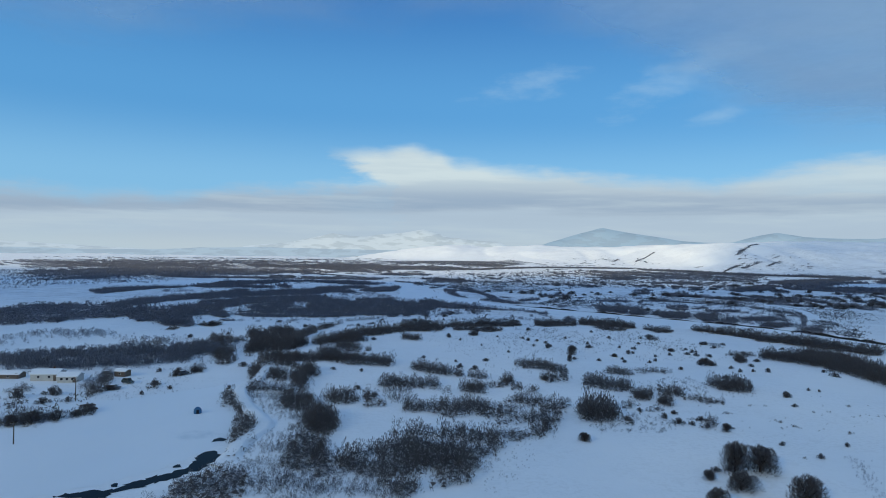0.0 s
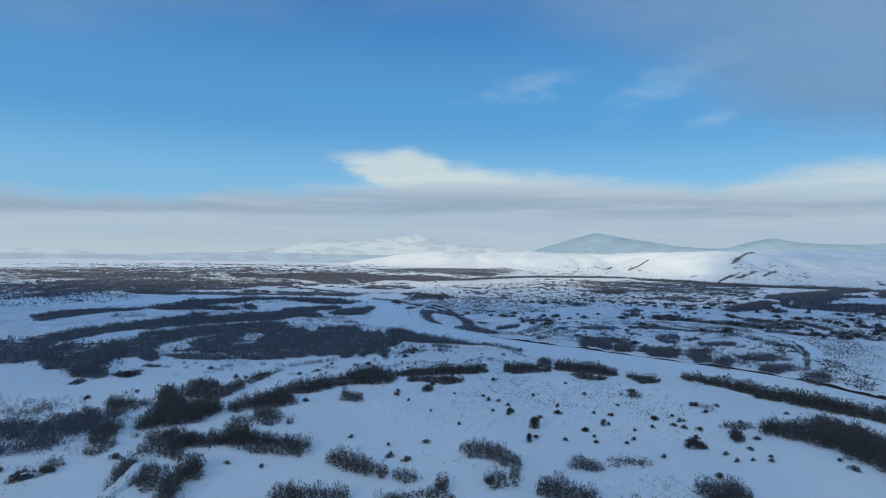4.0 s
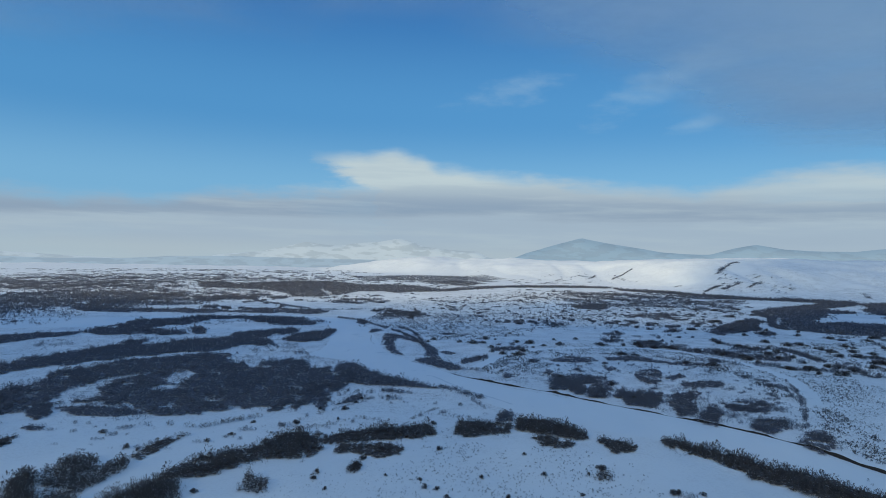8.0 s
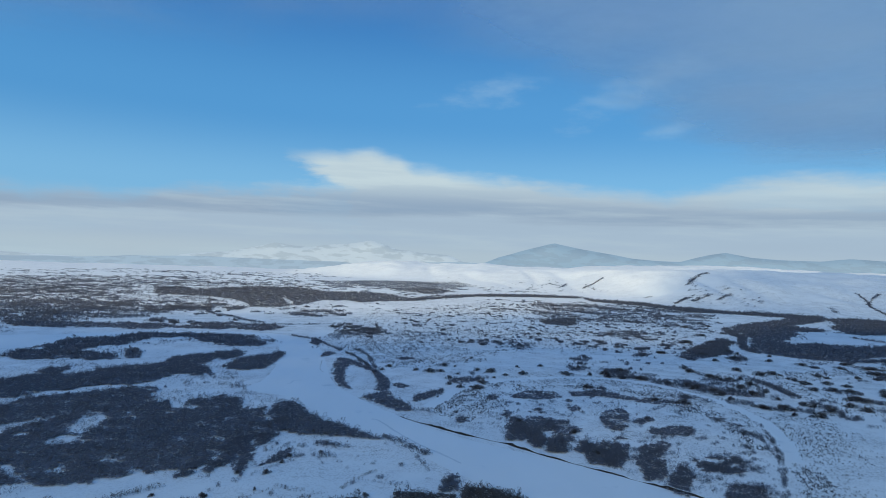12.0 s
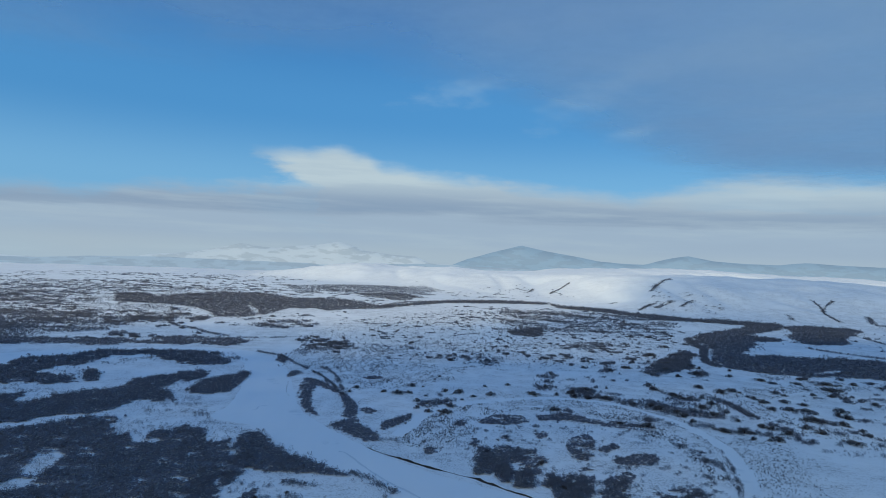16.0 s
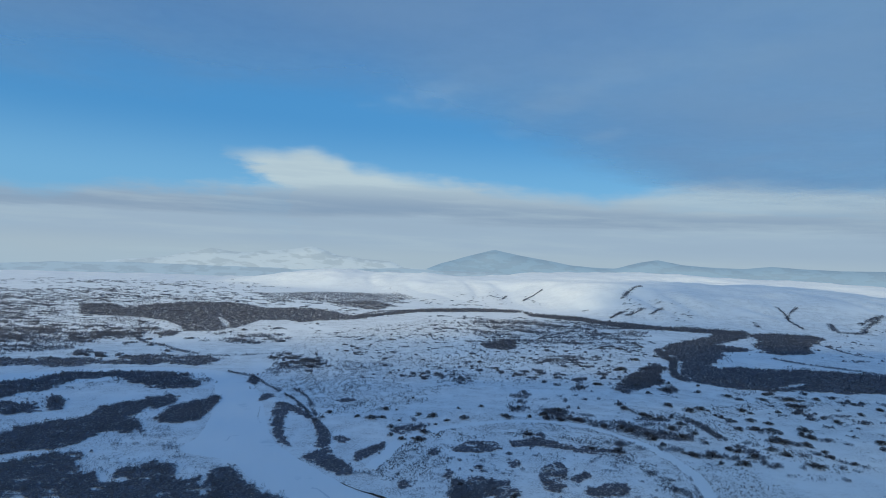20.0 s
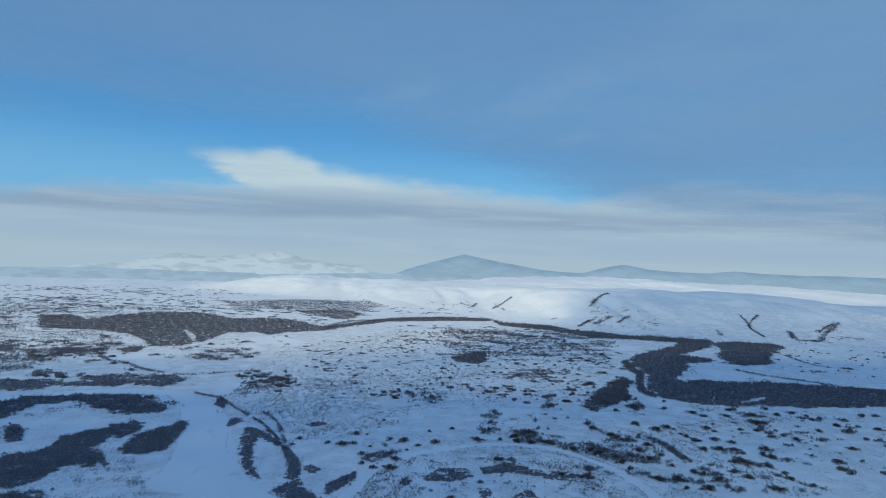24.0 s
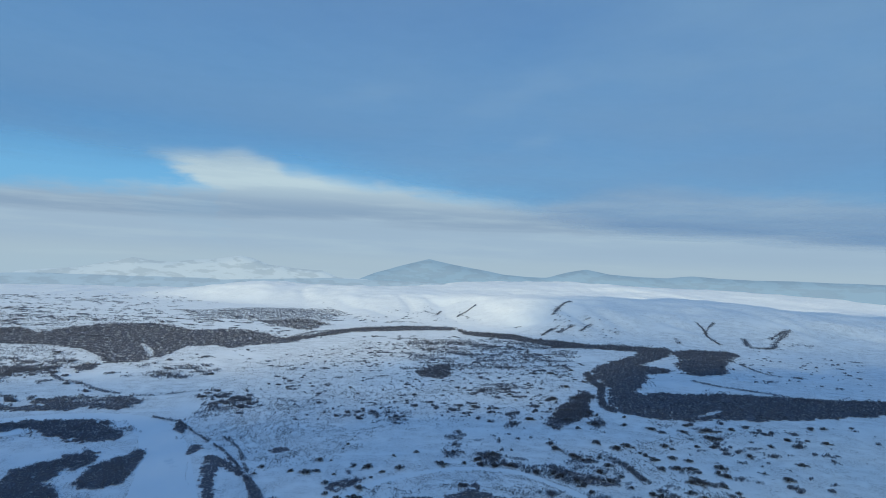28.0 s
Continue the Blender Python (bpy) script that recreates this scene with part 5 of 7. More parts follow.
thicket([(118.9, 316.6), (130.7, 321.2), (131.4, 307.0), (120.5, 306.4)], 1.5, fill=0.5)
thicket([(119.3, 285.6), (126.3, 290.6), (134.1, 290.3), (135.2, 284.5), (126.3, 282.0)], 2, fill=0.8)
thicket([(116.3, 265.8), (123.2, 276.0), (122.4, 268.7), (118.1, 264.0)], 3, fill=1.0)
thicket([(135.2, 282.6), (145.6, 291.7), (154.5, 295.2), (147.6, 286.2)], 2.4, fill=0.8)
thicket([(132.8, 275.9), (140.9, 290.2), (146.7, 285.4), (160.0, 292.5), (167.5, 301.7), (174.2, 288.5), (173.9, 261.3), (172.3, 238.8), (150.7, 209.8), (151.2, 228.0), (152.6, 240.7), (149.9, 248.9), (146.0, 267.2), (139.6, 271.6)], 4.0, fill=0.95)
thicket([(140.7, 385.1), (146.1, 388.1), (161.2, 370.2), (174.0, 352.9), (188.5, 339.0), (201.2, 316.6), (207.9, 310.3), (196.5, 295.0), (190.1, 300.6), (177.6, 316.9), (164.5, 334.4), (155.1, 356.2), (142.5, 378.2)], 4, fill=1.0)
thicket([(196.2, 411.3), (208.7, 430.3), (224.1, 428.9), (218.0, 413.6), (201.8, 401.4)], 3, fill=0.85)
thicket([(207.1, 387.0), (223.1, 407.4), (232.8, 408.4), (223.0, 382.9), (207.2, 370.4)], 3, fill=0.7)
thicket([(150.3, 481.1), (165.4, 493.5), (173.8, 473.9), (161.9, 450.1), (146.3, 455.7)], 3.4, fill=0.9)
thicket([(174.3, 465.2), (197.6, 487.5), (181.8, 439.8), (168.1, 430.4)], 3, fill=0.8)
thicket([(173.4, 423.4), (196.5, 458.6), (195.8, 441.5), (179.8, 412.5)], 3, fill=0.8)
thicket([(192.5, 426.9), (212.1, 462.0), (243.8, 475.1), (234.3, 447.5), (210.1, 436.5)], 2, fill=0.55)
row([(30.4, 425.9), (43.2, 419.8), (61.9, 414.3)], 1.5, 1.3)
row([(6.0, 402.8), (21.1, 409.8), (27.1, 422.6)], 1.5, 1.3)
row([(-5.0, 414.5), (5.0, 408.2)], 3, 2.4)
row([(-28.4, 390.8), (-17.4, 396.0), (-7.0, 409.6)], 1.5, 1.4)
row([(57.1, 460.2), (64.0, 437.8)], 4, 2.4)
row([(7.6, 258.2), (16.5, 265.3), (25.4, 263.0), (29.0, 259.5)], 1.2, 1.0)
row([(21.0, 303.4), (30.6, 303.6)], 1.5, 0.9)
row([(9.2, 304.4), (15.7, 303.1)], 1.5, 0.9)
row([(98.9, 298.4), (102.3, 286.9), (107.3, 281.9), (112.9, 276.9)], 2, 1.6)
row([(278.7, 516.7), (245.9, 450.1), (223.1, 409.1)], 4, 2.8)
row([(1.1, 272.9), (3.9, 266.2)], 1.2, 1.0)
row([(-3.2, 282.0), (-0.2, 281.1)], 1.2, 0.8)
tufts([(44.6, 380.4), (86.8, 378.9), (121.4, 355.7), (120.4, 317.8), (100.4, 290.2), (73.6, 306.8), (48.2, 311.8), (19.7, 309.4), (16.2, 332.4)], 7, 0.55)
tufts([(-11.5, 300.3), (22.4, 296.5), (40.5, 285.9), (41.9, 275.3), (12.0, 275.4), (-7.1, 276.8)], 12, 0.5)
tufts([(263.0, 470.5), (266.8, 453.5), (239.5, 371.3), (225.1, 350.7), (223.8, 375.3), (226.0, 392.3)], 2.5, 0.9)
# ---- banks of the pond ----
thicket([(-68.4, 173.6), (-74.0, 189.1), (-70.2, 187.0), (-64.3, 172.0), (-63.9, 167.7)], 3, fill=0.9)
thicket([(-65.5, 172.5), (-64.3, 176.0), (-57.5, 162.3), (-54.2, 155.4), (-58.1, 157.1)], 2.6, fill=0.8)
thicket([(-49.7, 129.7), (-54.3, 141.7), (-56.3, 154.2), (-53.0, 157.6), (-50.1, 146.9), (-49.5, 136.2), (-48.0, 128.9)], 3.4, fill=0.95)
thicket([(-71.7, 204.8), (-77.1, 221.1), (-77.0, 232.2), (-69.2, 208.8)], 3, fill=0.9)
thicket([(-67.9, 209.6), (-72.3, 225.8), (-67.6, 228.5), (-63.0, 213.3)], 2.6, fill=0.8)
thicket([(-112.9, 179.8), (-118.5, 196.1), (-123.0, 210.0), (-116.0, 199.1), (-110.7, 184.7), (-110.6, 178.8)], 3, fill=0.9)
thicket([(-102.0, 210.3), (-104.0, 219.5), (-99.9, 221.0), (-96.2, 213.0)], 2, fill=0.9)
thicket([(-100.0, 193.0), (-102.0, 200.5), (-97.0, 194.0), (-96.6, 190.0)], 2.2, fill=1.0)
thicket([(-98.8, 218.7), (-101.5, 229.4), (-98.4, 229.8), (-93.4, 219.2)], 2.2, fill=0.9)
thicket([(-114.3, 148.1), (-117.8, 154.5), (-115.9, 158.0), (-111.6, 158.4), (-107.0, 151.9), (-109.1, 147.8)], 3, fill=0.9)
thicket([(-107.9, 154.3), (-110.3, 159.2), (-108.3, 159.1), (-105.4, 155.0)], 2.2, fill=0.9)
thicket([(-139.5, 182.7), (-141.3, 192.4), (-133.0, 187.5), (-131.9, 182.1)], 1.6, fill=0.8)
thicket([(-102.4, 159.5), (-104.6, 164.6), (-100.6, 164.1), (-97.8, 158.9)], 2, fill=0.9)
thicket([(-126.1, 163.3), (-128.7, 170.8), (-125.6, 171.1), (-122.6, 164.9)], 1.4, fill=0.7)
thicket([(-97.0, 236.8), (-98.7, 252.7), (-90.7, 244.2), (-90.5, 231.7)], 2.4, fill=0.7)
thicket([(-153.4, 263.7), (-159.7, 291.2), (-149.6, 285.3), (-145.5, 293.4), (-132.8, 278.8), (-128.7, 290.3), (-121.7, 275.2), (-137.0, 261.3), (-146.9, 256.9)], 2.0, fill=0.5)
thicket([(-26.8, 131.6), (-24.2, 133.8), (-19.8, 138.0), (-15.4, 144.2), (-15.3, 149.8), (-12.8, 152.6), (-7.8, 153.0), (-0.8, 155.3), (4.9, 153.5), (10.5, 152.4), (9.3, 145.2), (8.2, 136.6), (4.4, 134.6), (2.9, 122.1), (-1.5, 117.2), (-4.7, 115.4), (-8.0, 116.6), (-8.1, 111.2), (-11.6, 110.9), (-13.3, 116.5), (-19.7, 121.8), (-25.2, 126.5)], 3.3, fill=0.74)
thicket([(-39.1, 133.5), (-25.7, 129.2), (-13.6, 118.8), (-7.5, 111.3), (-11.1, 106.1), (-32.4, 104.4)], 1.8, fill=0.5)
thicket([(10.6, 153.9), (17.6, 153.7), (25.8, 165.9), (29.7, 178.2), (31.4, 182.6), (25.2, 162.5), (20.4, 151.2), (11.5, 147.4)], 2.4, fill=0.85)
tufts([(4.5, 138.9), (11.2, 143.3), (20.3, 153.1), (13.7, 128.7), (6.0, 114.8), (2.9, 121.5)], 3, 0.5)
tufts([(-118.0, 187.8), (-112.4, 203.8), (-97.0, 212.5), (-87.1, 191.1), (-102.7, 171.5)], 5, 0.5)
# ---- stands of willow along the river ----
thicket([(-324, 792), (-330, 826), (-296, 853), (-279, 892), (-212, 909), (-161, 908), (-110, 831), (-123, 816), (-157, 820), (-182, 837), (-223, 878), (-251, 858), (-257, 825), (-258, 797), (-276, 776), (-273, 752), (-245, 748), (-225, 730), (-220, 714), (-273, 707), (-293, 695), (-321, 706), (-330, 739), (-317, 752)], 3.6)
thicket([(-161, 908), (-140, 900), (-108, 868), (-97, 840), (-120, 858), (-142, 879)], 2.6, fill=0.5)
thicket([(-234, 760), (-235, 780), (-216, 755), (-204, 721), (-213, 719)], 4)
thicket([(-256, 808), (-261, 849), (-232, 850), (-209, 819), (-229, 803)], 2.2, fill=0.35)
thicket([(-384, 614), (-385, 669), (-368, 688), (-362, 701), (-345, 701), (-326, 713), (-319, 686), (-333, 668), (-340, 648), (-345, 606), (-343, 566)], 3.2)
thicket([(-307, 613), (-318, 642), (-313, 653), (-300, 656), (-282, 632), (-283, 608), (-288, 596)], 2.6, fill=0.45)
thicket([(-282, 476), (-280, 515), (-271, 553), (-266, 583), (-260, 600), (-247, 617), (-246, 645), (-243, 667), (-220, 637), (-214, 654), (-203, 674), (-186, 684), (-175, 710), (-178, 735), (-148, 769), (-129, 788), (-113, 749), (-132, 736), (-139, 701), (-126, 678), (-111, 646), (-124, 654), (-135, 658), (-145, 650), (-146, 634), (-146, 619), (-161, 611), (-179, 600), (-193, 584), (-205, 575), (-215, 562), (-221, 552), (-227, 542), (-235, 537), (-236, 526), (-246, 519), (-251, 480), (-253, 444)], 4)
thicket([(-264, 663), (-268, 688), (-258, 710), (-234, 691), (-212, 672), (-225, 656), (-240, 647)], 2.6, fill=0.4)
thicket([(-208, 382), (-204, 415), (-211, 449), (-210, 470), (-208, 489), (-221, 515), (-214, 525), (-206, 541), (-193, 560), (-178, 580), (-158, 595), (-139, 604), (-128, 580), (-118, 571), (-103, 545), (-93, 540), (-94, 568), (-88, 581), (-74, 578), (-61, 562), (-60, 541), (-48, 538), (-42, 553), (-35, 525), (-22, 505), (-24, 495), (-29, 487), (-36, 473), (-41, 459), (-44, 442), (-47, 431), (-54, 436), (-57, 430), (-71, 425), (-78, 420), (-80, 407), (-91, 406), (-101, 405), (-113, 417), (-136, 427), (-149, 439), (-163, 429), (-178, 425), (-185, 392)], 4.2, holes=[[(-140, 494), (-145, 517), (-135, 523), (-128, 516), (-126, 496), (-125, 482), (-134, 482)], [(-138, 467), (-134, 479), (-123, 479), (-121, 465), (-132, 461)], [(-147, 623), (-149, 644), (-138, 625), (-125, 589), (-126, 581)], [(-115, 569), (-110, 584), (-102, 571), (-94, 542), (-101, 541)], [(-173, 431), (-182, 453), (-178, 471), (-178, 493), (-166, 511), (-155, 518), (-164, 497), (-168, 483), (-163, 461), (-153, 447), (-156, 436), (-163, 429)]], fill=0.82)
thicket([(-42, 564), (-30, 571), (-23, 558), (-12, 537), (-3, 525), (17, 510), (25, 498), (37, 490), (31, 486), (15, 493), (1, 492), (-17, 495), (-26, 508), (-35, 534)], 4.6, fill=1.0)
thicket([(-117, 702), (-116, 739), (-96, 766), (-85, 788), (-78, 765), (-79, 725), (-80, 693), (-95, 680), (-109, 681)], 4, fill=1.0)
thicket([(-145, 664), (-132, 680), (-119, 655), (-129, 640)], 2.6, fill=0.5)
thicket([(-130, 628), (-117, 649), (-104, 620), (-114, 602)], 2.6, fill=0.5)
thicket([(-117, 655), (-99, 672), (-88, 641), (-101, 627)], 2.6, fill=0.5)
thicket([(-99, 621), (-84, 636), (-73, 609), (-89, 601)], 2.6, fill=0.5)
thicket([(-76, 588), (-65, 597), (-56, 585), (-66, 579)], 2.6, fill=0.5)
thicket([(-53, 570), (-45, 582), (-36, 570), (-45, 562)], 2.6, fill=0.5)
# spit where the old arm leaves the river
thicket([(-17, 679), (-24, 739), (-23, 761), (-15, 759), (-1, 739), (13, 710), (14, 696), (0, 718), (-9, 728), (-9, 702), (-7, 669), (-1, 637), (7, 614), (-1, 622), (-10, 643)], 2.6)
thicket([(13, 705), (22, 690), (33, 657), (35, 629), (30, 611), (24, 616), (25, 639), (21, 666)], 2.8)
thicket([(-7, 703), (2, 704), (16, 682), (22, 652), (21, 616), (11, 615), (-1, 650)], 1.0, fill=0.28)
row([(-103, 916), (-67, 884), (-47, 843), (-27, 807), (-9, 772), (7, 727), (19, 689)], 5, 3)
row([(-15, 823), (4, 780), (14, 725), (21, 692)], 6, 3)
thicket([(-70, 858), (-71, 900), (-58, 868), (-57, 838)], 3.4)
thicket([(-42, 762), (-43, 795), (-35, 800), (-28, 782), (-36, 771)], 2.6, fill=0.7)
row([(-37, 745), (-32, 700), (-25, 678)], 1.5, 1.0)
row([(-10, 817), (0, 808), (5, 819)], 5, 3)
thicket([(17, 591), (23, 603), (35, 613), (37, 596), (46, 581), (52, 568), (53, 555), (45, 552), (32, 569)], 3.2)
thicket([(34, 640), (42, 648), (51, 636), (43, 624)], 1.6, fill=0.6)
thicket([(54, 600), (65, 614), (79, 629), (75, 610), (64, 592), (55, 579)], 3.2)
row([(52, 554), (60, 558), (68, 549)], 5, 3)
# the point inside the meander
thicket([(109, 494), (115, 526), (120, 546), (124, 541), (128, 529), (124, 498), (116, 492)], 4.6, fill=1.0)
thicket([(121, 491), (126, 515), (133, 519), (132, 498), (127, 480), (123, 480)], 4.6, fill=1.0)
thicket([(128, 473), (134, 493), (141, 501), (144, 489), (138, 472)], 4.4)
thicket([(127, 544), (137, 552), (142, 545), (135, 526), (129, 530)], 3, fill=0.7)
thicket([(138, 530), (146, 547), (147, 526), (143, 515), (137, 517)], 3.4, fill=0.8)
thicket([(148, 515), (156, 529), (160, 520), (154, 512)], 3)
thicket([(144, 475), (151, 490), (157, 493), (157, 483), (151, 472)], 3.4)
thicket([(157, 486), (169, 490), (182, 494), (176, 481), (157, 472)], 2.8, fill=0.75)
thicket([(179, 544), (189, 567), (203, 579), (206, 568), (196, 538), (185, 519), (176, 525)], 3, fill=0.65)
thicket([(200, 543), (217, 559), (218, 549), (203, 537)], 2.6, fill=0.7)
thicket([(202, 522), (221, 534), (237, 534), (230, 517), (204, 510)], 2.8, fill=0.8)
thicket([(173, 500), (180, 508), (183, 504), (177, 496)], 2.4, fill=0.8)
thicket([(183, 485), (202, 500), (206, 494), (197, 480), (182, 475)], 2.8, fill=0.8)
thicket([(130, 612), (145, 631), (168, 629), (169, 611), (150, 601), (129, 603)], 2.6, fill=0.75)
thicket([(179, 630), (206, 640), (229, 620), (225, 606), (199, 618), (178, 616)], 2.6, fill=0.8)
thicket([(201, 655), (216, 656), (211, 638), (200, 638)], 2.6, fill=0.7)
thicket([(108, 598), (115, 613), (118, 602), (113, 593)], 2.4, fill=0.8)
thicket([(114, 549), (118, 564), (122, 559), (118, 543)], 2.6, fill=0.8)
thicket([(133, 563), (143, 574), (145, 564), (138, 557)], 2, fill=0.6)
thicket([(164, 575), (175, 587), (174, 573), (165, 564)], 2.2, fill=0.6)
thicket([(81, 535), (86, 544), (90, 533), (84, 527)], 2.6, fill=0.8)
thicket([(94, 530), (103, 558), (117, 566), (114, 531), (106, 513), (98, 517)], 1.4, fill=0.45)
thicket([(228, 620), (250, 617), (264, 601), (255, 585), (238, 598), (224, 603)], 2.2, fill=0.6)
thicket([(234, 576), (248, 570), (256, 551), (243, 550), (230, 562)], 2, fill=0.4)
thicket([(143, 555), (161, 565), (164, 552), (147, 545)], 1.6, fill=0.4)
row([(166, 656), (190, 654), (213, 648), (237, 633), (250, 617), (260, 598)], 3, 1.3)
row([(171, 668), (215, 672), (250, 655), (267, 623), (274, 579), (270, 539)], 2, 1.0)
row([(265, 545), (267, 521), (268, 508), (260, 486)], 6, 2.6)
row([(270, 539), (279, 539)], 5, 2.6)
# ---- the far woods and the side valley ----
thicket([(-656, 1812), (-602, 1861), (-520, 1741), (-491, 1877), (-443, 1943), (-325, 1989), (-251, 1906), (-197, 1830), (-86, 1856), (-40, 1822), (34, 1688), (49, 1605), (-48, 1548), (-68, 1501), (-108, 1552), (-163, 1529), (-177, 1451), (-188, 1374), (-201, 1351), (-206, 1324), (-253, 1309), (-370, 1494), (-437, 1540), (-543, 1548)], 3.4, holes=[[(-264, 1563), (-254, 1564), (-212, 1454), (-201, 1364), (-234, 1477)], [(-369, 1483), (-354, 1493), (-283, 1374), (-278, 1332)]], fill=0.74)
thicket([(34, 1687), (90, 1739), (153, 1847), (239, 1930), (404, 2004), (542, 1978), (523, 1904), (381, 1882), (214, 1830), (103, 1695), (49, 1604)], 3.6, fill=0.9)
thicket([(-492, 1429), (-453, 1472), (-390, 1461), (-418, 1383), (-448, 1327)], 2.6, fill=0.5)
thicket([(-415, 1329), (-357, 1365), (-298, 1215), (-296, 1164), (-364, 1240)], 2.6, fill=0.55)
thicket([(-304, 2418), (-107, 2590), (189, 2496), (244, 2344), (171, 2166), (95, 2014), (-6, 2098), (-141, 2115), (-235, 2199)], 3, fill=0.5)
thicket([(-56, 2091), (98, 2152), (163, 2026), (92, 1841), (-2, 1969)], 3, fill=0.62)
thicket([(-296, 1260), (-283, 1303), (-264, 1297), (-261, 1243), (-277, 1226)], 2.6, fill=0.8)
thicket([(623, 1228), (679, 1300), (755, 1365), (834, 1428), (891, 1496), (993, 1532), (954, 1463), (882, 1388), (772, 1303), (789, 1267), (805, 1232), (769, 1199), (720, 1198), (677, 1121), (637, 1084), (598, 1036), (594, 1013), (629, 1022), (664, 1012), (698, 1002), (746, 1010), (791, 987), (865, 963), (969, 938), (1109, 929), (993, 842), (867, 849), (744, 839), (659, 835), (617, 847), (551, 850), (513, 868), (495, 894), (492, 918), (518, 973), (545, 1015), (583, 1110), (593, 1166)], 4.2, holes=[[(573, 862), (607, 877), (651, 901), (649, 888), (604, 864)]], fill=1.05)
thicket([(981, 1503), (1061, 1535), (1161, 1512), (1140, 1446), (1054, 1379), (936, 1249), (910, 1201), (869, 1181), (809, 1168), (824, 1233), (862, 1306), (922, 1373)], 4.2, fill=0.95)
thicket([(589, 1198), (609, 1217), (582, 1140), (570, 1086), (535, 1017), (510, 975), (494, 931), (488, 897), (479, 904), (485, 938), (511, 996), (549, 1062), (557, 1112)], 4.5, fill=1.0)
thicket([(537, 1959), (549, 1875), (685, 1812), (702, 1727), (778, 1673), (818, 1622), (915, 1590), (1011, 1558), (991, 1505), (892, 1498), (797, 1549), (695, 1561), (641, 1696), (526, 1792)], 5, fill=0.95)
thicket([(402, 909), (426, 942), (452, 960), (486, 1011), (494, 998), (478, 959), (451, 924), (459, 906), (431, 875), (423, 891), (397, 862), (376, 849)], 3.6, fill=0.8)
thicket([(272, 1225), (298, 1258), (328, 1292), (356, 1307), (331, 1197), (303, 1146), (288, 1168), (271, 1179)], 3.4, fill=0.85)
thicket([(33, 769), (40, 780), (51, 780), (54, 769), (41, 761)], 1.2, fill=0.9)
scatter([(371, 2381), (459, 2177), (662, 1953), (645, 2142), (543, 2389)], 500, 2.0, 2.6)
scatter([(854, 1941), (967, 1911), (1007, 1728), (914, 1651), (790, 1755)], 500, 2.0, 2.6)
scatter([(1242, 1558), (1490, 1675), (1359, 1533), (1218, 1510)], 300, 2.0, 2.6)
scatter([(-118, 2331), (175, 2672), (252, 2458), (3, 2231)], 700, 2.0, 2.4)
scatter([(-801, 1152), (-726, 1270), (-532, 1188), (-421, 1232), (-411, 1044), (-546, 933), (-576, 861)], 300, 2.6, 4.0)
row([(862, 1953), (914, 2028), (960, 2075), (991, 2095)], 18, 3)
row([(752, 1785), (785, 1814), (804, 1825)], 12, 3)
row([(802, 1778), (839, 1803), (871, 1817)], 12, 3)
row([(862, 1762), (892, 1791), (936, 1844)], 18, 2.6)
row([(951, 1766), (974, 1739)], 16, 2)
row([(1277, 1811), (1250, 1732), (1214, 1668), (1195, 1589)], 12, 3)
row([(1320, 1779), (1268, 1740), (1224, 1692)], 12, 2.6)
row([(1085, 1635), (1092, 1621)], 16, 2.6)
row([(1383, 1620), (1457, 1665), (1506, 1691)], 14, 3)
row([(600, 2161), (653, 2227), (704, 2288)], 12, 3)
row([(509, 2288), (531, 2237)], 8, 2.2)
row([(536, 2204), (576, 2298)], 10, 2.4)
row([(724, 1932), (747, 1936)], 12, 2.4)
row([(337, 2077), (405, 2102), (463, 2063)], 8, 2.2)
# ---- grass and single bushes over the plain ----
tufts([(66, 574), (83, 622), (113, 656), (141, 680), (136, 650), (110, 625), (93, 583), (79, 542), (70, 548)], 2.2, 0.9)
tufts([(75, 542), (93, 583), (109, 616), (132, 626), (120, 571), (102, 556), (93, 531), (82, 537)], 3.5, 0.9)
tufts([(141, 680), (198, 704), (252, 705), (285, 679), (299, 631), (302, 582), (296, 541), (272, 478), (262, 478), (277, 523), (284, 574), (274, 629), (240, 668), (191, 676), (142, 659)], 5, 0.7)
tufts([(136, 647), (189, 667), (237, 660), (270, 620), (279, 564), (260, 487), (243, 469), (263, 540), (251, 586), (223, 633), (178, 643), (137, 628)], 3.5, 0.9)
tufts([(302, 582), (325, 569), (338, 544), (318, 489), (309, 462), (261, 461), (279, 507)], 10, 0.9)
tufts([(382, 711), (400, 718), (407, 643), (419, 605), (424, 561), (410, 545), (395, 579), (379, 616), (370, 676)], 8, 1.0)
tufts([(-54, 830), (-62, 896), (-52, 948), (22, 990), (85, 1015), (68, 869), (8, 789), (-11, 802)], 10, 0.9)
tufts([(5, 822), (81, 871), (134, 860), (102, 777), (55, 737), (17, 738)], 10, 0.9)
tufts([(70, 1072), (199, 1070), (328, 1056), (306, 979), (184, 971), (69, 968)], 14, 1.0)
tufts([(-32, 1034), (75, 994), (130, 924), (72, 820), (1, 763), (-34, 876)], 15, 1.0)
tufts([(17, 753), (93, 765), (135, 840), (165, 864), (115, 763), (70, 718), (25, 709)], 7, 1.0)
tufts([(362, 732), (487, 778), (616, 795), (595, 770), (478, 744), (389, 710), (376, 659), (354, 661)], 7, 1.0)
tufts([(-30, 326), (20, 349), (79, 336), (113, 308), (123, 274), (100, 262), (49, 274), (0, 281)], 8, 0.5)
tufts([(-40, 388), (0, 406), (45, 397), (42, 378), (3, 374), (-30, 371)], 6, 0.5)
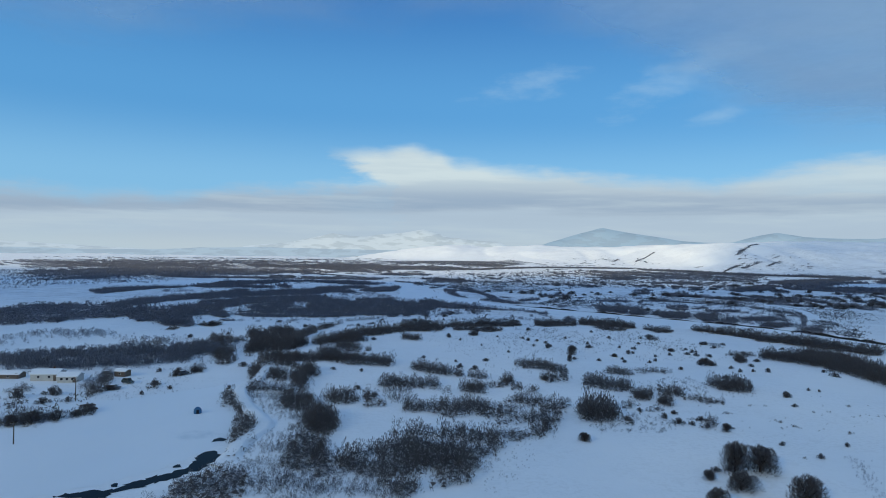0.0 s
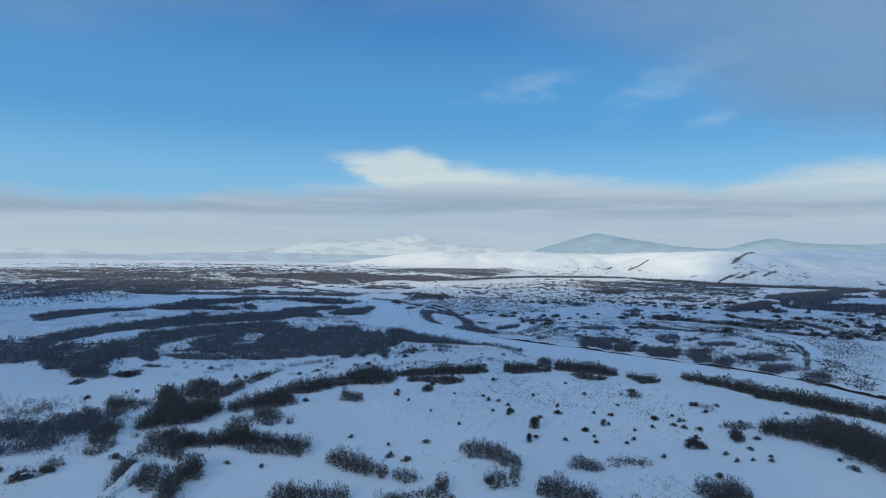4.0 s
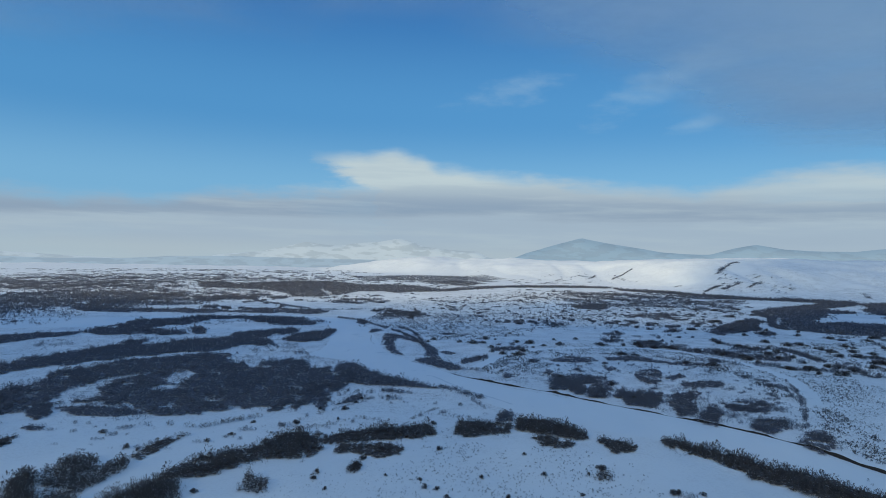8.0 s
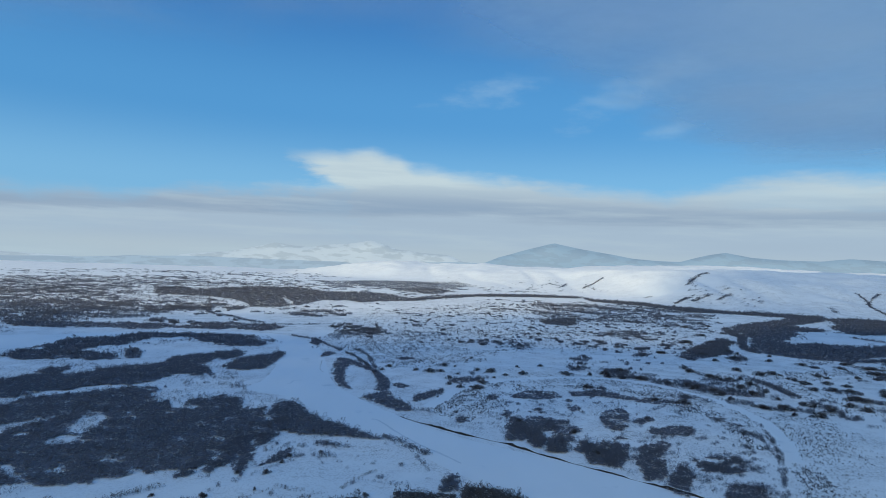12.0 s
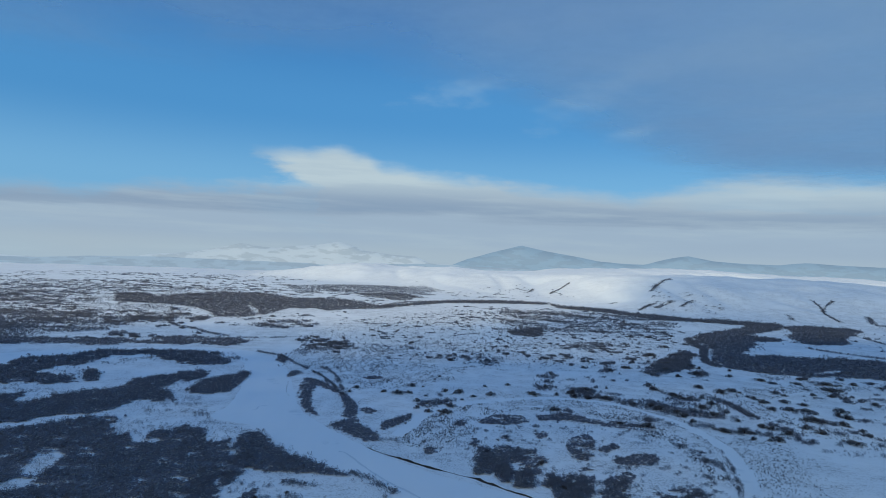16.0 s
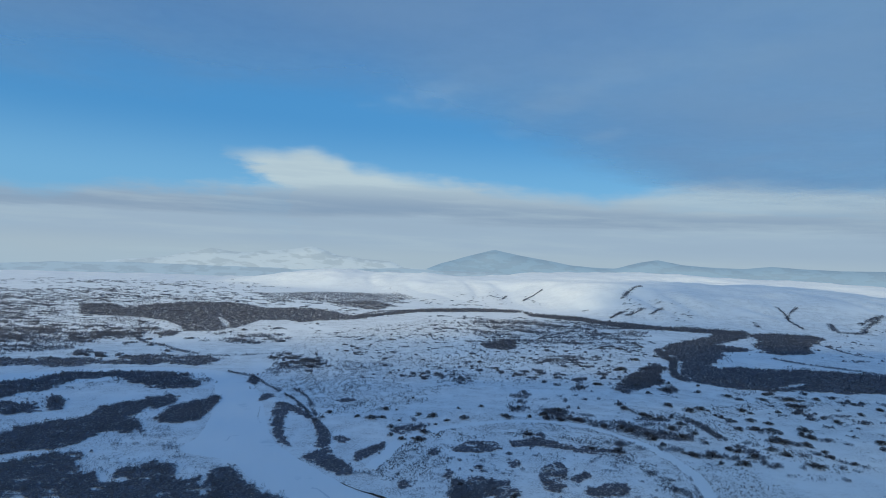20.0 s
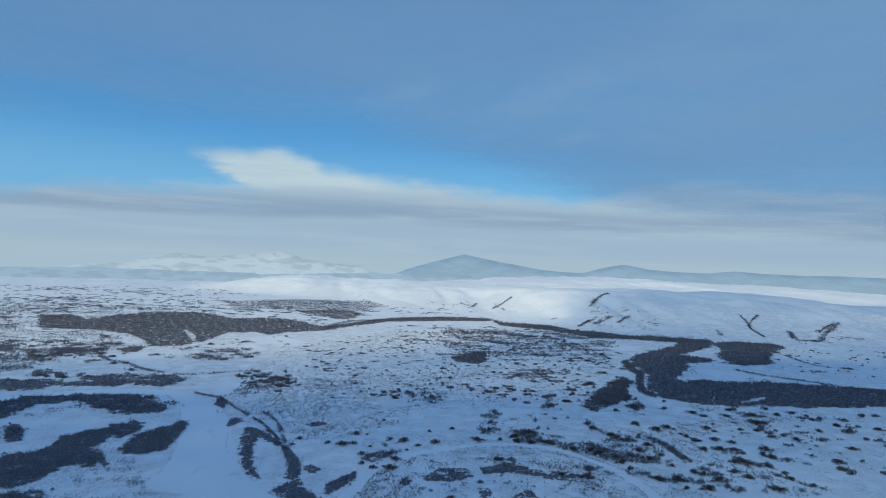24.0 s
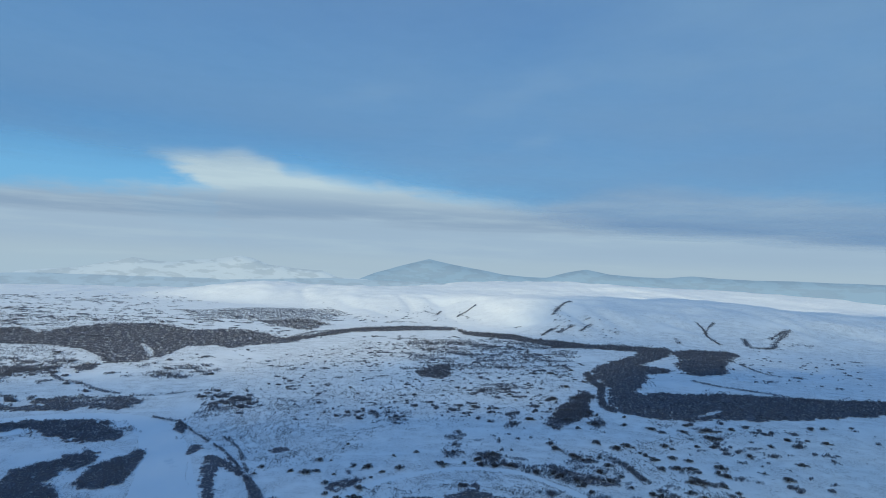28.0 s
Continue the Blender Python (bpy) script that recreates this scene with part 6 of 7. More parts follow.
scatter([(156, 628), (198, 614), (255, 586), (266, 517), (245, 461), (140, 457), (156, 534), (147, 572)], 70, 1.9, 1.4)
scatter([(108, 607), (156, 628), (198, 614), (160, 535), (120, 545)], 70, 1.7, 1.2)
scatter([(170, 878), (209, 976), (306, 979), (292, 907), (243, 859), (203, 864)], 110, 2.6, 2.2)
scatter([(231, 839), (263, 870), (223, 726), (205, 724)], 60, 2.6, 1.8)
scatter([(231, 727), (271, 779), (265, 711), (250, 682), (225, 688)], 60, 2.8, 2.4)
scatter([(61, 713), (119, 719), (133, 697), (75, 679)], 110, 2.4, 1.6)
scatter([(257, 710), (316, 711), (320, 642), (296, 634), (272, 671)], 110, 2.6, 2.0)
scatter([(343, 745), (395, 751), (377, 637), (404, 604), (334, 526), (317, 543), (330, 624), (325, 683)], 198, 2.8, 2.4)
scatter([(455, 758), (584, 745), (363, 490), (345, 510), (377, 587), (389, 647)], 342, 3.0, 3.0)
scatter([(406, 1153), (564, 1191), (448, 933), (269, 736), (292, 907)], 240, 2.6, 2.2)
scatter([(-14, 1052), (123, 1098), (268, 1194), (312, 1130), (279, 1000), (136, 880), (28, 862)], 420, 2.2, 1.6)
scatter([(-46, 1044), (52, 1101), (61, 998), (2, 954), (-36, 851), (-54, 848), (-61, 932)], 130, 3.0, 2.4)
scatter([(80, 1224), (178, 1439), (279, 1633), (590, 1688), (709, 1591), (631, 1307), (521, 1173), (413, 1172), (356, 1231), (228, 1292), (117, 1197)], 330, 2.6, 3.2)
scatter([(147, 1728), (455, 1767), (681, 1675), (538, 1537), (270, 1571)], 420, 2.4, 4.0)
scatter([(120, 974), (212, 971), (280, 871), (249, 838), (164, 859), (124, 861), (92, 868)], 230, 2.6, 2.4)
scatter([(310, 1061), (425, 1093), (417, 1024), (329, 978)], 160, 2.6, 3.0)
scatter([(247, 859), (291, 817), (288, 739), (256, 655), (210, 676), (235, 743)], 170, 2.8, 2.4)
scatter([(300, 737), (352, 714), (404, 656), (349, 588), (245, 601)], 150, 3.0, 2.6)
scatter([(514, 843), (822, 810), (546, 568), (427, 638), (451, 725)], 420, 3.0, 3.4)
scatter([(771, 1240), (854, 1146), (972, 1012), (1051, 1010), (1422, 1335), (1222, 1504)], 900, 2.8, 3.0)
scatter([(-84, 1035), (12, 1074), (16, 978), (-22, 931), (-47, 876), (-74, 933)], 200, 2.8, 2.6)
scatter([(-423, 1268), (-388, 1401), (-240, 1275), (-289, 1165), (-156, 1037), (-215, 1003), (-304, 989)], 420, 2.6, 4.0)
scatter([(-231, 1275), (-165, 1416), (-34, 1508), (21, 1285), (-66, 1194), (-193, 1192)], 500, 2.4, 3.0)
scatter([(-971, 2550), (-721, 2490), (-212, 2435), (226, 2428), (246, 2187), (36, 1608), (-175, 1878), (-526, 1985), (-658, 1817)], 1116, 2.6, 6.0)
scatter([(182, 2377), (470, 2155), (424, 2013), (202, 2087)], 900, 2.0, 5.0)
scatter([(-1147, 1641), (-1293, 2181), (-860, 2579), (-326, 1662), (-349, 1173), (-404, 846), (-477, 750)], 1620, 2.4, 6.0)
scatter([(-167, 410), (-109, 410), (-92, 385), (-99, 369), (-128, 357)], 90, 1.7, 1.4)
scatter([(-31, 464), (40, 486), (71, 444), (80, 414), (27, 387), (-11, 401)], 130, 1.6, 1.2)
scatter([(-87, 356), (-71, 379), (-35, 408), (-20, 441), (-20, 391), (-40, 374), (-60, 346)], 110, 2.0, 1.5)
# single shrubs
shrubs([(-112.9, 150.0, 6.1), (-109.2, 152.7, 7.9), (-105.0, 155.6, 6.1), (-101.9, 158.9, 3.6), (-101.4, 162.9, 5.8), (-110.9, 188.1, 3.7), (-130.9, 176.0, 6.2), (-122.9, 180.5, 6.2), (-119.3, 170.5, 3.9), (-113.7, 173.2, 2.7), (-97.7, 183.8, 2.0), (-100.3, 197.3, 2.9), (-100.3, 213.1, 5.8), (-96.9, 219.1, 4.1), (-92.9, 191.9, 1.6), (-83.9, 232.0, 3.7), (90.7, 213.0, 4.4), (66.1, 171.3, 2.8), (65.6, 164.9, 1.7), (70.7, 163.9, 2.0), (30.3, 150.7, 1.9), (56.7, 198.2, 3.9), (62.0, 191.2, 3.4), (-37.6, 228.4, 1.7)])
shrubs([(-24.5, 318.3, 2.4), (121.7, 272.1, 4.5), (98.1, 230.7, 3.3), (94.7, 282.7, 2.2), (67.5, 275.9, 2.4), (78.8, 285.4, 2.5), (106.2, 269.9, 2.7), (42.3, 303.2, 3.4), (38.6, 318.9, 2.4), (-0.5, 242.6, 2.7), (-48.7, 230.5, 2.2), (-74.7, 194.3, 2.4), (-172.7, 231.8, 2.7), (107.2, 206.3, 2.6), (158.8, 308.9, 2.6), (151.8, 276.2, 2.9), (158.5, 257.2, 3.4), (121.6, 212.3, 1.4), (41.2, 296.9, 3.1), (42.2, 311.4, 2.1), (61.7, 300.0, 3.7), (68.2, 275.6, 2.9), (83.3, 299.0, 2.8), (76.5, 284.6, 3.0)])
shrubs([(99.5, 294.5, 3.0), (121.2, 271.7, 5.3), (128.2, 270.7, 3.1), (99.5, 259.2, 4.0), (104.0, 258.6, 3.6), (104.0, 286.5, 2.7), (106.8, 283.2, 2.7), (111.9, 281.3, 3.1), (-7.1, 326.1, 2.5), (5.9, 336.8, 4.7), (-2.5, 252.9, 2.2), (34.3, 320.0, 3.4), (68.8, 261.5, 2.0), (86.6, 277.7, 1.7), (-137.5, 304.7, 3.9), (-123.4, 318.6, 2.2), (-56.1, 258.0, 3.7), (-78.7, 259.8, 3.0), (-45.2, 310.6, 2.9), (123.9, 321.0, 3.6), (-12.9, 429.5, 4.3), (-7.3, 454.6, 3.9), (-12.8, 409.4, 2.9), (-63.1, 368.0, 3.2)])
shrubs([(-55.8, 378.0, 3.3), (-92.5, 356.3, 4.3), (-31.2, 399.5, 3.4), (7.2, 461.9, 3.3), (35.5, 405.0, 4.4), (14.5, 361.0, 4.3), (7.9, 349.2, 4.2), (38.8, 364.2, 3.4), (153.1, 512.0, 6.2), (122.2, 532.4, 6.4), (155.4, 471.0, 5.6), (29.5, 719.6, 6.7), (24.0, 701.8, 4.3), (55.2, 705.6, 7.1), (67.7, 700.1, 10.8), (77.9, 702.9, 7.6), (84.0, 670.2, 7.2), (112.3, 712.6, 7.8), (125.0, 708.0, 12.2), (153.3, 701.5, 11.0), (92.6, 692.5, 3.8), (81.7, 732.6, 8.0), (92.4, 732.0, 3.4), (154.2, 740.1, 5.9)])
shrubs([(113.1, 784.0, 5.0), (124.4, 680.9, 4.2), (352.4, 870.2, 10.5), (425.7, 978.7, 19.0), (393.1, 822.6, 7.2), (494.3, 1072.5, 13.6), (460.0, 830.1, 9.1), (340.6, 703.7, 6.1), (579.6, 1230.1, 11.3), (522.5, 1199.1, 15.2), (488.8, 1197.1, 12.8), (386.4, 761.7, 16.1), (396.7, 738.5, 14.5), (414.7, 746.9, 17.5), (450.6, 883.1, 11.2), (483.5, 870.4, 8.0), (485.6, 810.6, 13.6), (519.1, 794.0, 13.7), (542.2, 821.1, 11.1), (554.3, 795.8, 26.5), (590.5, 798.1, 12.8), (536.1, 762.3, 23.9), (458.0, 741.1, 12.4), (415.0, 720.3, 5.2)])
shrubs([(415.3, 710.5, 9.0), (415.9, 696.7, 11.4), (460.3, 729.6, 6.8), (439.5, 699.3, 10.4), (451.6, 689.5, 9.1), (494.6, 735.2, 7.0), (511.3, 730.1, 7.1), (407.1, 669.3, 13.4), (424.5, 668.5, 11.1), (437.4, 665.6, 13.7), (420.6, 630.7, 23.6), (469.7, 664.1, 12.8), (456.4, 651.1, 11.2), (457.4, 641.1, 13.6), (435.8, 617.6, 11.8), (530.7, 695.8, 8.4), (626.3, 747.7, 9.5), (584.3, 725.8, 10.5), (514.4, 625.1, 12.8), (564.9, 661.6, 11.1), (702.7, 790.6, 15.6), (722.1, 789.7, 12.3), (664.5, 729.9, 11.2), (348.3, 625.0, 6.6)])
shrubs([(358.4, 607.5, 9.7), (362.7, 602.1, 11.9), (366.3, 588.4, 13.8), (393.9, 605.5, 8.9), (396.9, 591.7, 9.9), (346.5, 570.3, 13.2), (402.5, 566.1, 13.9), (329.1, 573.2, 7.0), (338.5, 711.6, 13.5), (336.3, 719.6, 9.9), (346.3, 703.1, 11.0), (362.5, 710.7, 8.7), (234.6, 717.4, 11.6), (253.4, 730.7, 15.6), (232.6, 701.8, 10.2), (245.3, 697.6, 10.2), (262.0, 697.0, 14.9), (278.5, 674.8, 9.0), (292.8, 669.6, 12.3), (297.1, 660.8, 14.4), (307.6, 648.8, 11.0), (306.8, 636.4, 10.8), (339.2, 667.2, 11.6), (336.8, 642.5, 13.4)])
shrubs([(305.9, 619.3, 9.5), (353.8, 653.0, 8.0), (216.0, 744.3, 8.4), (195.7, 709.2, 14.7), (217.8, 708.5, 6.8), (357.1, 684.3, 10.8), (329.3, 744.6, 11.4), (331.0, 762.9, 9.1), (317.2, 593.9, 15.3), (332.6, 590.7, 13.4), (198.9, 650.3, 10.3), (241.7, 609.1, 6.9), (261.3, 604.1, 11.9), (396.5, 860.5, 15.1), (433.9, 987.2, 17.5), (347.8, 869.9, 10.4), (320.1, 845.8, 10.0), (419.8, 910.1, 24.2), (444.0, 893.5, 20.9), (424.0, 839.8, 18.0), (470.0, 988.0, 17.8), (91.3, 635.1, 6.8), (82.8, 646.3, 6.9), (136.3, 693.8, 6.5)])
shrubs([(178.8, 749.1, 6.0), (412.1, 630.6, 9.4), (437.9, 599.8, 8.1), (432.5, 586.8, 7.9), (439.7, 570.9, 7.8), (111.6, 655.2, 10.1), (104.8, 633.9, 11.7), (99.3, 295.9, 2.6), (123.3, 278.0, 4.0), (102.7, 262.6, 6.3), (109.3, 252.3, 3.1), (101.5, 189.8, 1.6), (106.3, 203.3, 3.0), (118.8, 213.8, 1.4), (143.5, 240.4, 3.7), (81.5, 141.3, 1.6), (93.3, 151.0, 1.4), (77.6, 150.4, 1.6), (53.8, 130.6, 2.2), (51.3, 126.1, 1.2), (51.1, 128.4, 0.8), (56.9, 131.6, 1.7), (62.0, 166.3, 1.7), (61.0, 177.6, 2.1)])
shrubs([(51.8, 179.4, 2.1), (56.7, 172.5, 2.8), (58.8, 167.5, 3.0), (45.5, 169.4, 2.7), (109.8, 245.4, 2.5), (121.4, 246.7, 2.1), (120.2, 258.4, 2.4), (83.2, 266.3, 2.1), (58.5, 263.5, 2.3), (87.6, 247.8, 2.0), (108.5, 292.7, 2.9), (10.0, 256.6, 2.9), (5.0, 237.5, 3.1), (32.2, 327.7, 2.5), (21.2, 280.2, 1.8), (55.3, 331.7, 2.5), (63.6, 312.8, 2.4), (90.2, 316.6, 2.2), (48.5, 266.1, 2.2), (42.9, 300.7, 2.5), (68.2, 277.1, 2.4), (77.9, 289.5, 2.2), (69.6, 268.4, 1.6), (104.0, 264.2, 3.3)])
shrubs([(121.6, 273.5, 3.5), (132.5, 293.1, 2.7), (134.3, 320.0, 2.6), (6.0, 340.7, 2.9), (-1.0, 316.0, 1.9), (-16.4, 260.1, 2.0), (-1.1, 240.0, 2.4), (16.0, 216.7, 2.8), (29.8, 221.4, 3.3), (57.9, 197.5, 3.3), (62.2, 189.8, 3.2), (105.3, 202.4, 1.5), (115.6, 247.0, 1.8), (144.3, 249.0, 1.9), (123.4, 251.2, 1.8), (-101.3, 198.3, 2.3), (-109.8, 218.8, 2.6), (-33.8, 199.1, 2.4), (-27.0, 188.9, 2.5), (108.3, 300.6, 2.1), (110.5, 293.4, 2.1), (79.4, 261.6, 1.8), (42.0, 302.4, 1.9), (53.2, 292.2, 2.9)])
shrubs([(35.1, 301.5, 1.7), (61.8, 300.9, 2.6), (76.8, 301.7, 1.9), (82.2, 299.5, 1.7), (98.9, 296.2, 2.2), (97.4, 337.8, 2.0), (6.4, 341.9, 3.5), (-7.5, 333.6, 2.0), (9.5, 299.0, 1.7), (19.0, 331.5, 1.7), (79.8, 336.3, 2.5), (103.8, 344.7, 4.7), (125.3, 320.2, 3.9), (124.8, 308.1, 3.3), (75.1, 360.1, 2.1), (-147.0, 353.7, 6.2), (-88.1, 293.2, 3.3), (-113.9, 376.7, 3.7), (-52.6, 399.5, 3.1), (-32.6, 401.2, 3.7), (-25.9, 428.5, 3.0), (-8.9, 444.5, 2.7)])


# ---- trees by the meadow ----
for x, y, wide, high in [(57.4, 130.2, 8.0, 8.6), (63.4, 131.7, 8.8, 8.5), (54.6, 120.8, 6.7, 5.2), (62.1, 111.8, 8.3, 8.3), (45.9, 110.5, 5.2, 5.2), (50.4, 125.8, 2.6, 2.6), (30.0, 149.2, 3.5, 3.5), (49.4, 277.4, 4.5, 5.8), (45.6, 261.1, 3.0, 4.0), (68.6, 160.8, 2.7, 3.0), (60.0, 106.0, 4.8, 4.8)]:
    placed("tree", x, y, wide * 1.12, high * 0.84)

# ---- open water at the pond's edge ----
def water_stuff():
    m, n = material("open_water")
    p = n.put("ShaderNodeNewGeometry").outputs["Position"]
    finish(n, (0.008, 0.010, 0.015, 1), 0.3, n.noise(p, 1.2, 3), 0.05, 0.1, spec=0.03)
    return m


WATER = water_stuff()


def blot(points, name="open_water", z=0.05, mat=None, label="dark open water between ice and snow", rim=True):
    """A flat pool with a ragged outline."""
    c = curve(points + points[:1], 0.9)[:-1]
    r = np.random.RandomState(len(c))
    c = c + r.normal(0, 0.45, c.shape)
    v = np.concatenate([c, np.full((len(c), 1), z)], 1)
    me = bpy.data.meshes.new(name)
    bm = bmesh.new()
    f = bm.faces.new([bm.verts.new(q) for q in v])
    bmesh.ops.triangulate(bm, faces=[f])
    bm.normal_update()
    for f in bm.faces:
        if f.normal.z < 0:
            f.normal_flip()
    bm.to_mesh(me)
    me.materials.append(mat or WATER)
    tagged(new(name, me), label, "water", kind="structure")


blot([(-73.3, 106.8), (-70.5, 109.6), (-64.4, 111.7), (-62.8, 114.7), (-60.6, 117.8), (-58.0, 120.5), (-56.1, 123.9), (-56.7, 130.0), (-56.6, 133.0), (-54.7, 134.8), (-52.6, 131.9), (-51.5, 127.0), (-53.3, 122.8), (-56.6, 117.5), (-59.8, 113.2), (-63.5, 110.2), (-63.0, 107.7)])
blot([(-58.3, 142.7), (-56.6, 143.3), (-55.7, 141.2), (-57.0, 140.2)])
blot([(-59.8, 124.9), (-57.8, 125.4), (-57.2, 123.8), (-58.9, 123.6)])
blot([(-66.7, 113.8), (-64.7, 114.5), (-64.2, 112.3)])
# brown scrub between the path and the snowy bay
row([(-57.7, 226), (-52.8, 202.5), (-44.2, 179.0), (-35.0, 158.4), (-31.8, 141.6), (-31.3, 127.9)], 3.6, 3.0)
thicket([(-60.1, 190.8), (-49.9, 191.9), (-38, 165), (-33.1, 155), (-29.1, 134.7), (-22.8, 120.0), (-19.1, 110.3), (-41.4, 108.3), (-44.5, 133.6), (-45.8, 152.6)], 1.7, fill=0.58)
thicket([(-40.5, 149), (-33.5, 152), (-29, 134), (-25, 122), (-33, 119), (-38, 131)], 2.2, fill=0.64)
thicket([(-53.8, 114.9), (-49.9, 124.7), (-41.9, 119.8), (-39.6, 110.9), (-45, 104), (-52, 103)], 2.0, fill=0.85)
# bushes along the south shore and the river bend
row([(-92, 392), (-81, 389), (-72, 390), (-63, 401), (-53, 411)], 4, 3)
row([(4, 412), (14, 407), (23, 410), (30, 426), (38, 436)], 2.5, 1.8)
row([(31, 423), (43, 421), (57, 419)], 2.5, 2)
row([(-28, 390), (-19, 397), (-11, 400)], 3.5, 2.4)
row([(-150, 416), (-145, 428), (-123, 419), (-108, 411)], 5, 3)
row([(-87, 352), (-82, 363), (-75, 376)], 4, 2.8)
row([(-21, 424), (-13, 438), (-3, 448)], 3, 2)
thicket([(-53, 420), (-39, 429), (-29, 456), (-21, 494), (-31, 514), (-41, 476), (-49, 451)], 3.2, fill=0.72)
scatter([(-47, 417), (-41, 451), (-29, 475), (1, 489), (24, 470), (2, 448), (-18, 434)], 40, 2.6, 1.6)
scatter([(-118, 367), (-108, 388), (-78, 375), (-77, 353), (-106, 351)], 60, 1.6, 1.2)
scatter([(-59, 385), (-38, 409), (-4, 421), (2, 390), (-29, 381)], 70, 2.0, 1.2)
thicket([(154, 503), (179, 492), (199, 475), (237, 479), (248, 463), (220, 410), (201, 414), (173, 427), (154, 454)], 1.8, fill=0.48)
thicket([(153, 496), (174, 489), (166, 453), (152, 460)], 2.8, fill=0.66)
thicket([(207, 470), (235, 475), (226, 446), (203, 449)], 2.2, fill=0.62)
thicket([(121, 545), (157, 541), (149, 495), (129, 484), (116, 506)], 2.6, fill=0.66)
thicket([(75, 527), (119, 573), (116, 513), (82, 512)], 1.4, fill=0.55)
row([(288, 545), (272, 502), (255, 464), (221, 408)], 4, 2)
# weeds over the far plain
tufts([(-64, 1098), (-9, 1346), (223, 1632), (643, 1692), (562, 1159), (388, 898), (226, 830), (101, 908)], 60, 1.3)
scatter([(-27, 1073), (34, 1410), (267, 1650), (643, 1692), (551, 1156), (341, 889), (132, 938)], 420, 1.8, 2.4)
thicket([(0.3, 204.9), (4.6, 211.3), (11.9, 214.4), (15.6, 210.8), (14.5, 206.1), (7.4, 204.6)], 1.4, fill=1.0)

# ---- ice-fishing tent ----
CLOTH = plain("tent_cloth", (0.05, 0.15, 0.30), 0.7, 0.3, 2.0)
DARK = plain("dark_cloth", (0.015, 0.02, 0.03), 0.8)
STEEL = plain("grey_metal", (0.35, 0.36, 0.37), 0.4, 0.2, 4.0, 0.8)


def grid_mesh(name, rows, mat, closed=True):
    """A skin through rings of points."""
    n = len(rows[0])
    vs = [tuple(p) for r in rows for p in r]
    fs = [(j * n + i, j * n + (i + 1) % n, (j + 1) * n + (i + 1) % n, (j + 1) * n + i) for j in range(len(rows) - 1) for i in range(n if closed else n - 1)]
    me = bpy.data.meshes.new(name)
    me.from_pydata(vs, [], fs)
    me.materials.append(mat)
    me.polygons.foreach_set("use_smooth", np.ones(len(fs), dtype=bool))
    return me


def box(name, size, at, mat, parent, label="", bevel=0.02, turn=0.0):
    bm = bmesh.new()
    bmesh.ops.create_cube(bm, size=1, matrix=Matrix.Translation(at) @ Matrix.Rotation(turn, 4, "Z") @ Matrix.Diagonal((*size, 1)))
    bmesh.ops.bevel(bm, geom=bm.edges, offset=min(bevel, min(size) * 0.3), segments=1, affect="EDGES")
    me = bpy.data.meshes.new(name)
    bm.to_mesh(me)
    bm.free()
    me.materials.append(mat)
    return part(name, me, parent, label)


tent = tagged(new("fishing_tent"), "blue domed ice-fishing tent pitched on snowy ice", "tent")
rings = []
for z, k in ((0, 1.0), (0.5, 1.04), (1.0, 0.95), (1.4, 0.72), (1.65, 0.4), (1.75, 0.05)):
    ring = []
    for i in range(24):
        a = i * math.pi / 12
        sq = 1 / max(abs(math.cos(a)), abs(math.sin(a)))
        rr = k * (0.6 + 0.4 * sq)
        ring.append((rr * math.cos(a), rr * math.sin(a), z))
    rings.append(ring)
part("canopy", grid_mesh("canopy", rings, CLOTH), tent)
box("door_flap", (0.7, 0.03, 1.1), (0.0, -1.03, 0.58), DARK, tent, "dark zipped door flap")
for sx in (-1, 1):
    box("window", (0.03, 0.4, 0.3), (sx * 1.02, 0, 0.95), DARK, tent, "small dark tent window")
for i in range(4):
    a = math.pi / 4 + i * math.pi / 2
    me = join("pole", [rod((math.cos(a) * 1.18, math.sin(a) * 1.18, 0), (math.cos(a) * 0.75, math.sin(a) * 0.75, 1.42), 0.02, 0.015)], STEEL)
    part("pole", me, tent)
tent.matrix_basis = pose(-72, 165, 0.0, 0, 0, 25)

# ---- power poles ----
TIMBER = plain("weathered_timber", (0.12, 0.10, 0.085), 0.85, 0.4, 6.0)
WHITEWARE = plain("porcelain", (0.6, 0.6, 0.58), 0.3)


def power_pole(x, y, high):
    ob = tagged(new("power_pole"), "weathered wooden power pole with a short crossarm", "power pole", "poles by the settlement")
    part("post", join("post", [rod((0, 0, -0.3), (0, 0, high), 0.15, 0.10, 8)], TIMBER), ob)
    box("crossarm", (1.5, 0.1, 0.12), (0, 0.12, high - 0.5), TIMBER, ob)
    for i in (-0.65, 0, 0.65):
        part("insulator", join("insulator", [rod((i, 0.12, high - 0.44), (i, 0.12, high - 0.24), 0.05, 0.035, 6)], WHITEWARE), ob)
    part("brace", join("brace", [rod((0.0, 0.1, high - 1.1), (0.5, 0.12, high - 0.52), 0.03, 0.03, 4)], TIMBER), ob)
    ob.matrix_basis = pose(x, y, 0, 0, 0, 20)


power_pole(-101, 135, 5.2)
power_pole(-112, 174, 6.6)

# ---- the settlement ----
PLASTER = plain("whitewashed_wall", (0.55, 0.54, 0.52), 0.85, 0.3, 0.8)
BOARDS = plain("grey_boards", (0.16, 0.13, 0.11), 0.85, 0.4, 2.0)
ROOFSNOW = plain("roof_snow", (0.82, 0.84, 0.87), 0.7, 0.06, 0.6)
GLASS = plain("dark_window_glass", (0.03, 0.035, 0.045), 0.1, 0.3)
RUST = plain("rusty_metal", (0.20, 0.11, 0.07), 0.8, 0.5, 3.0)
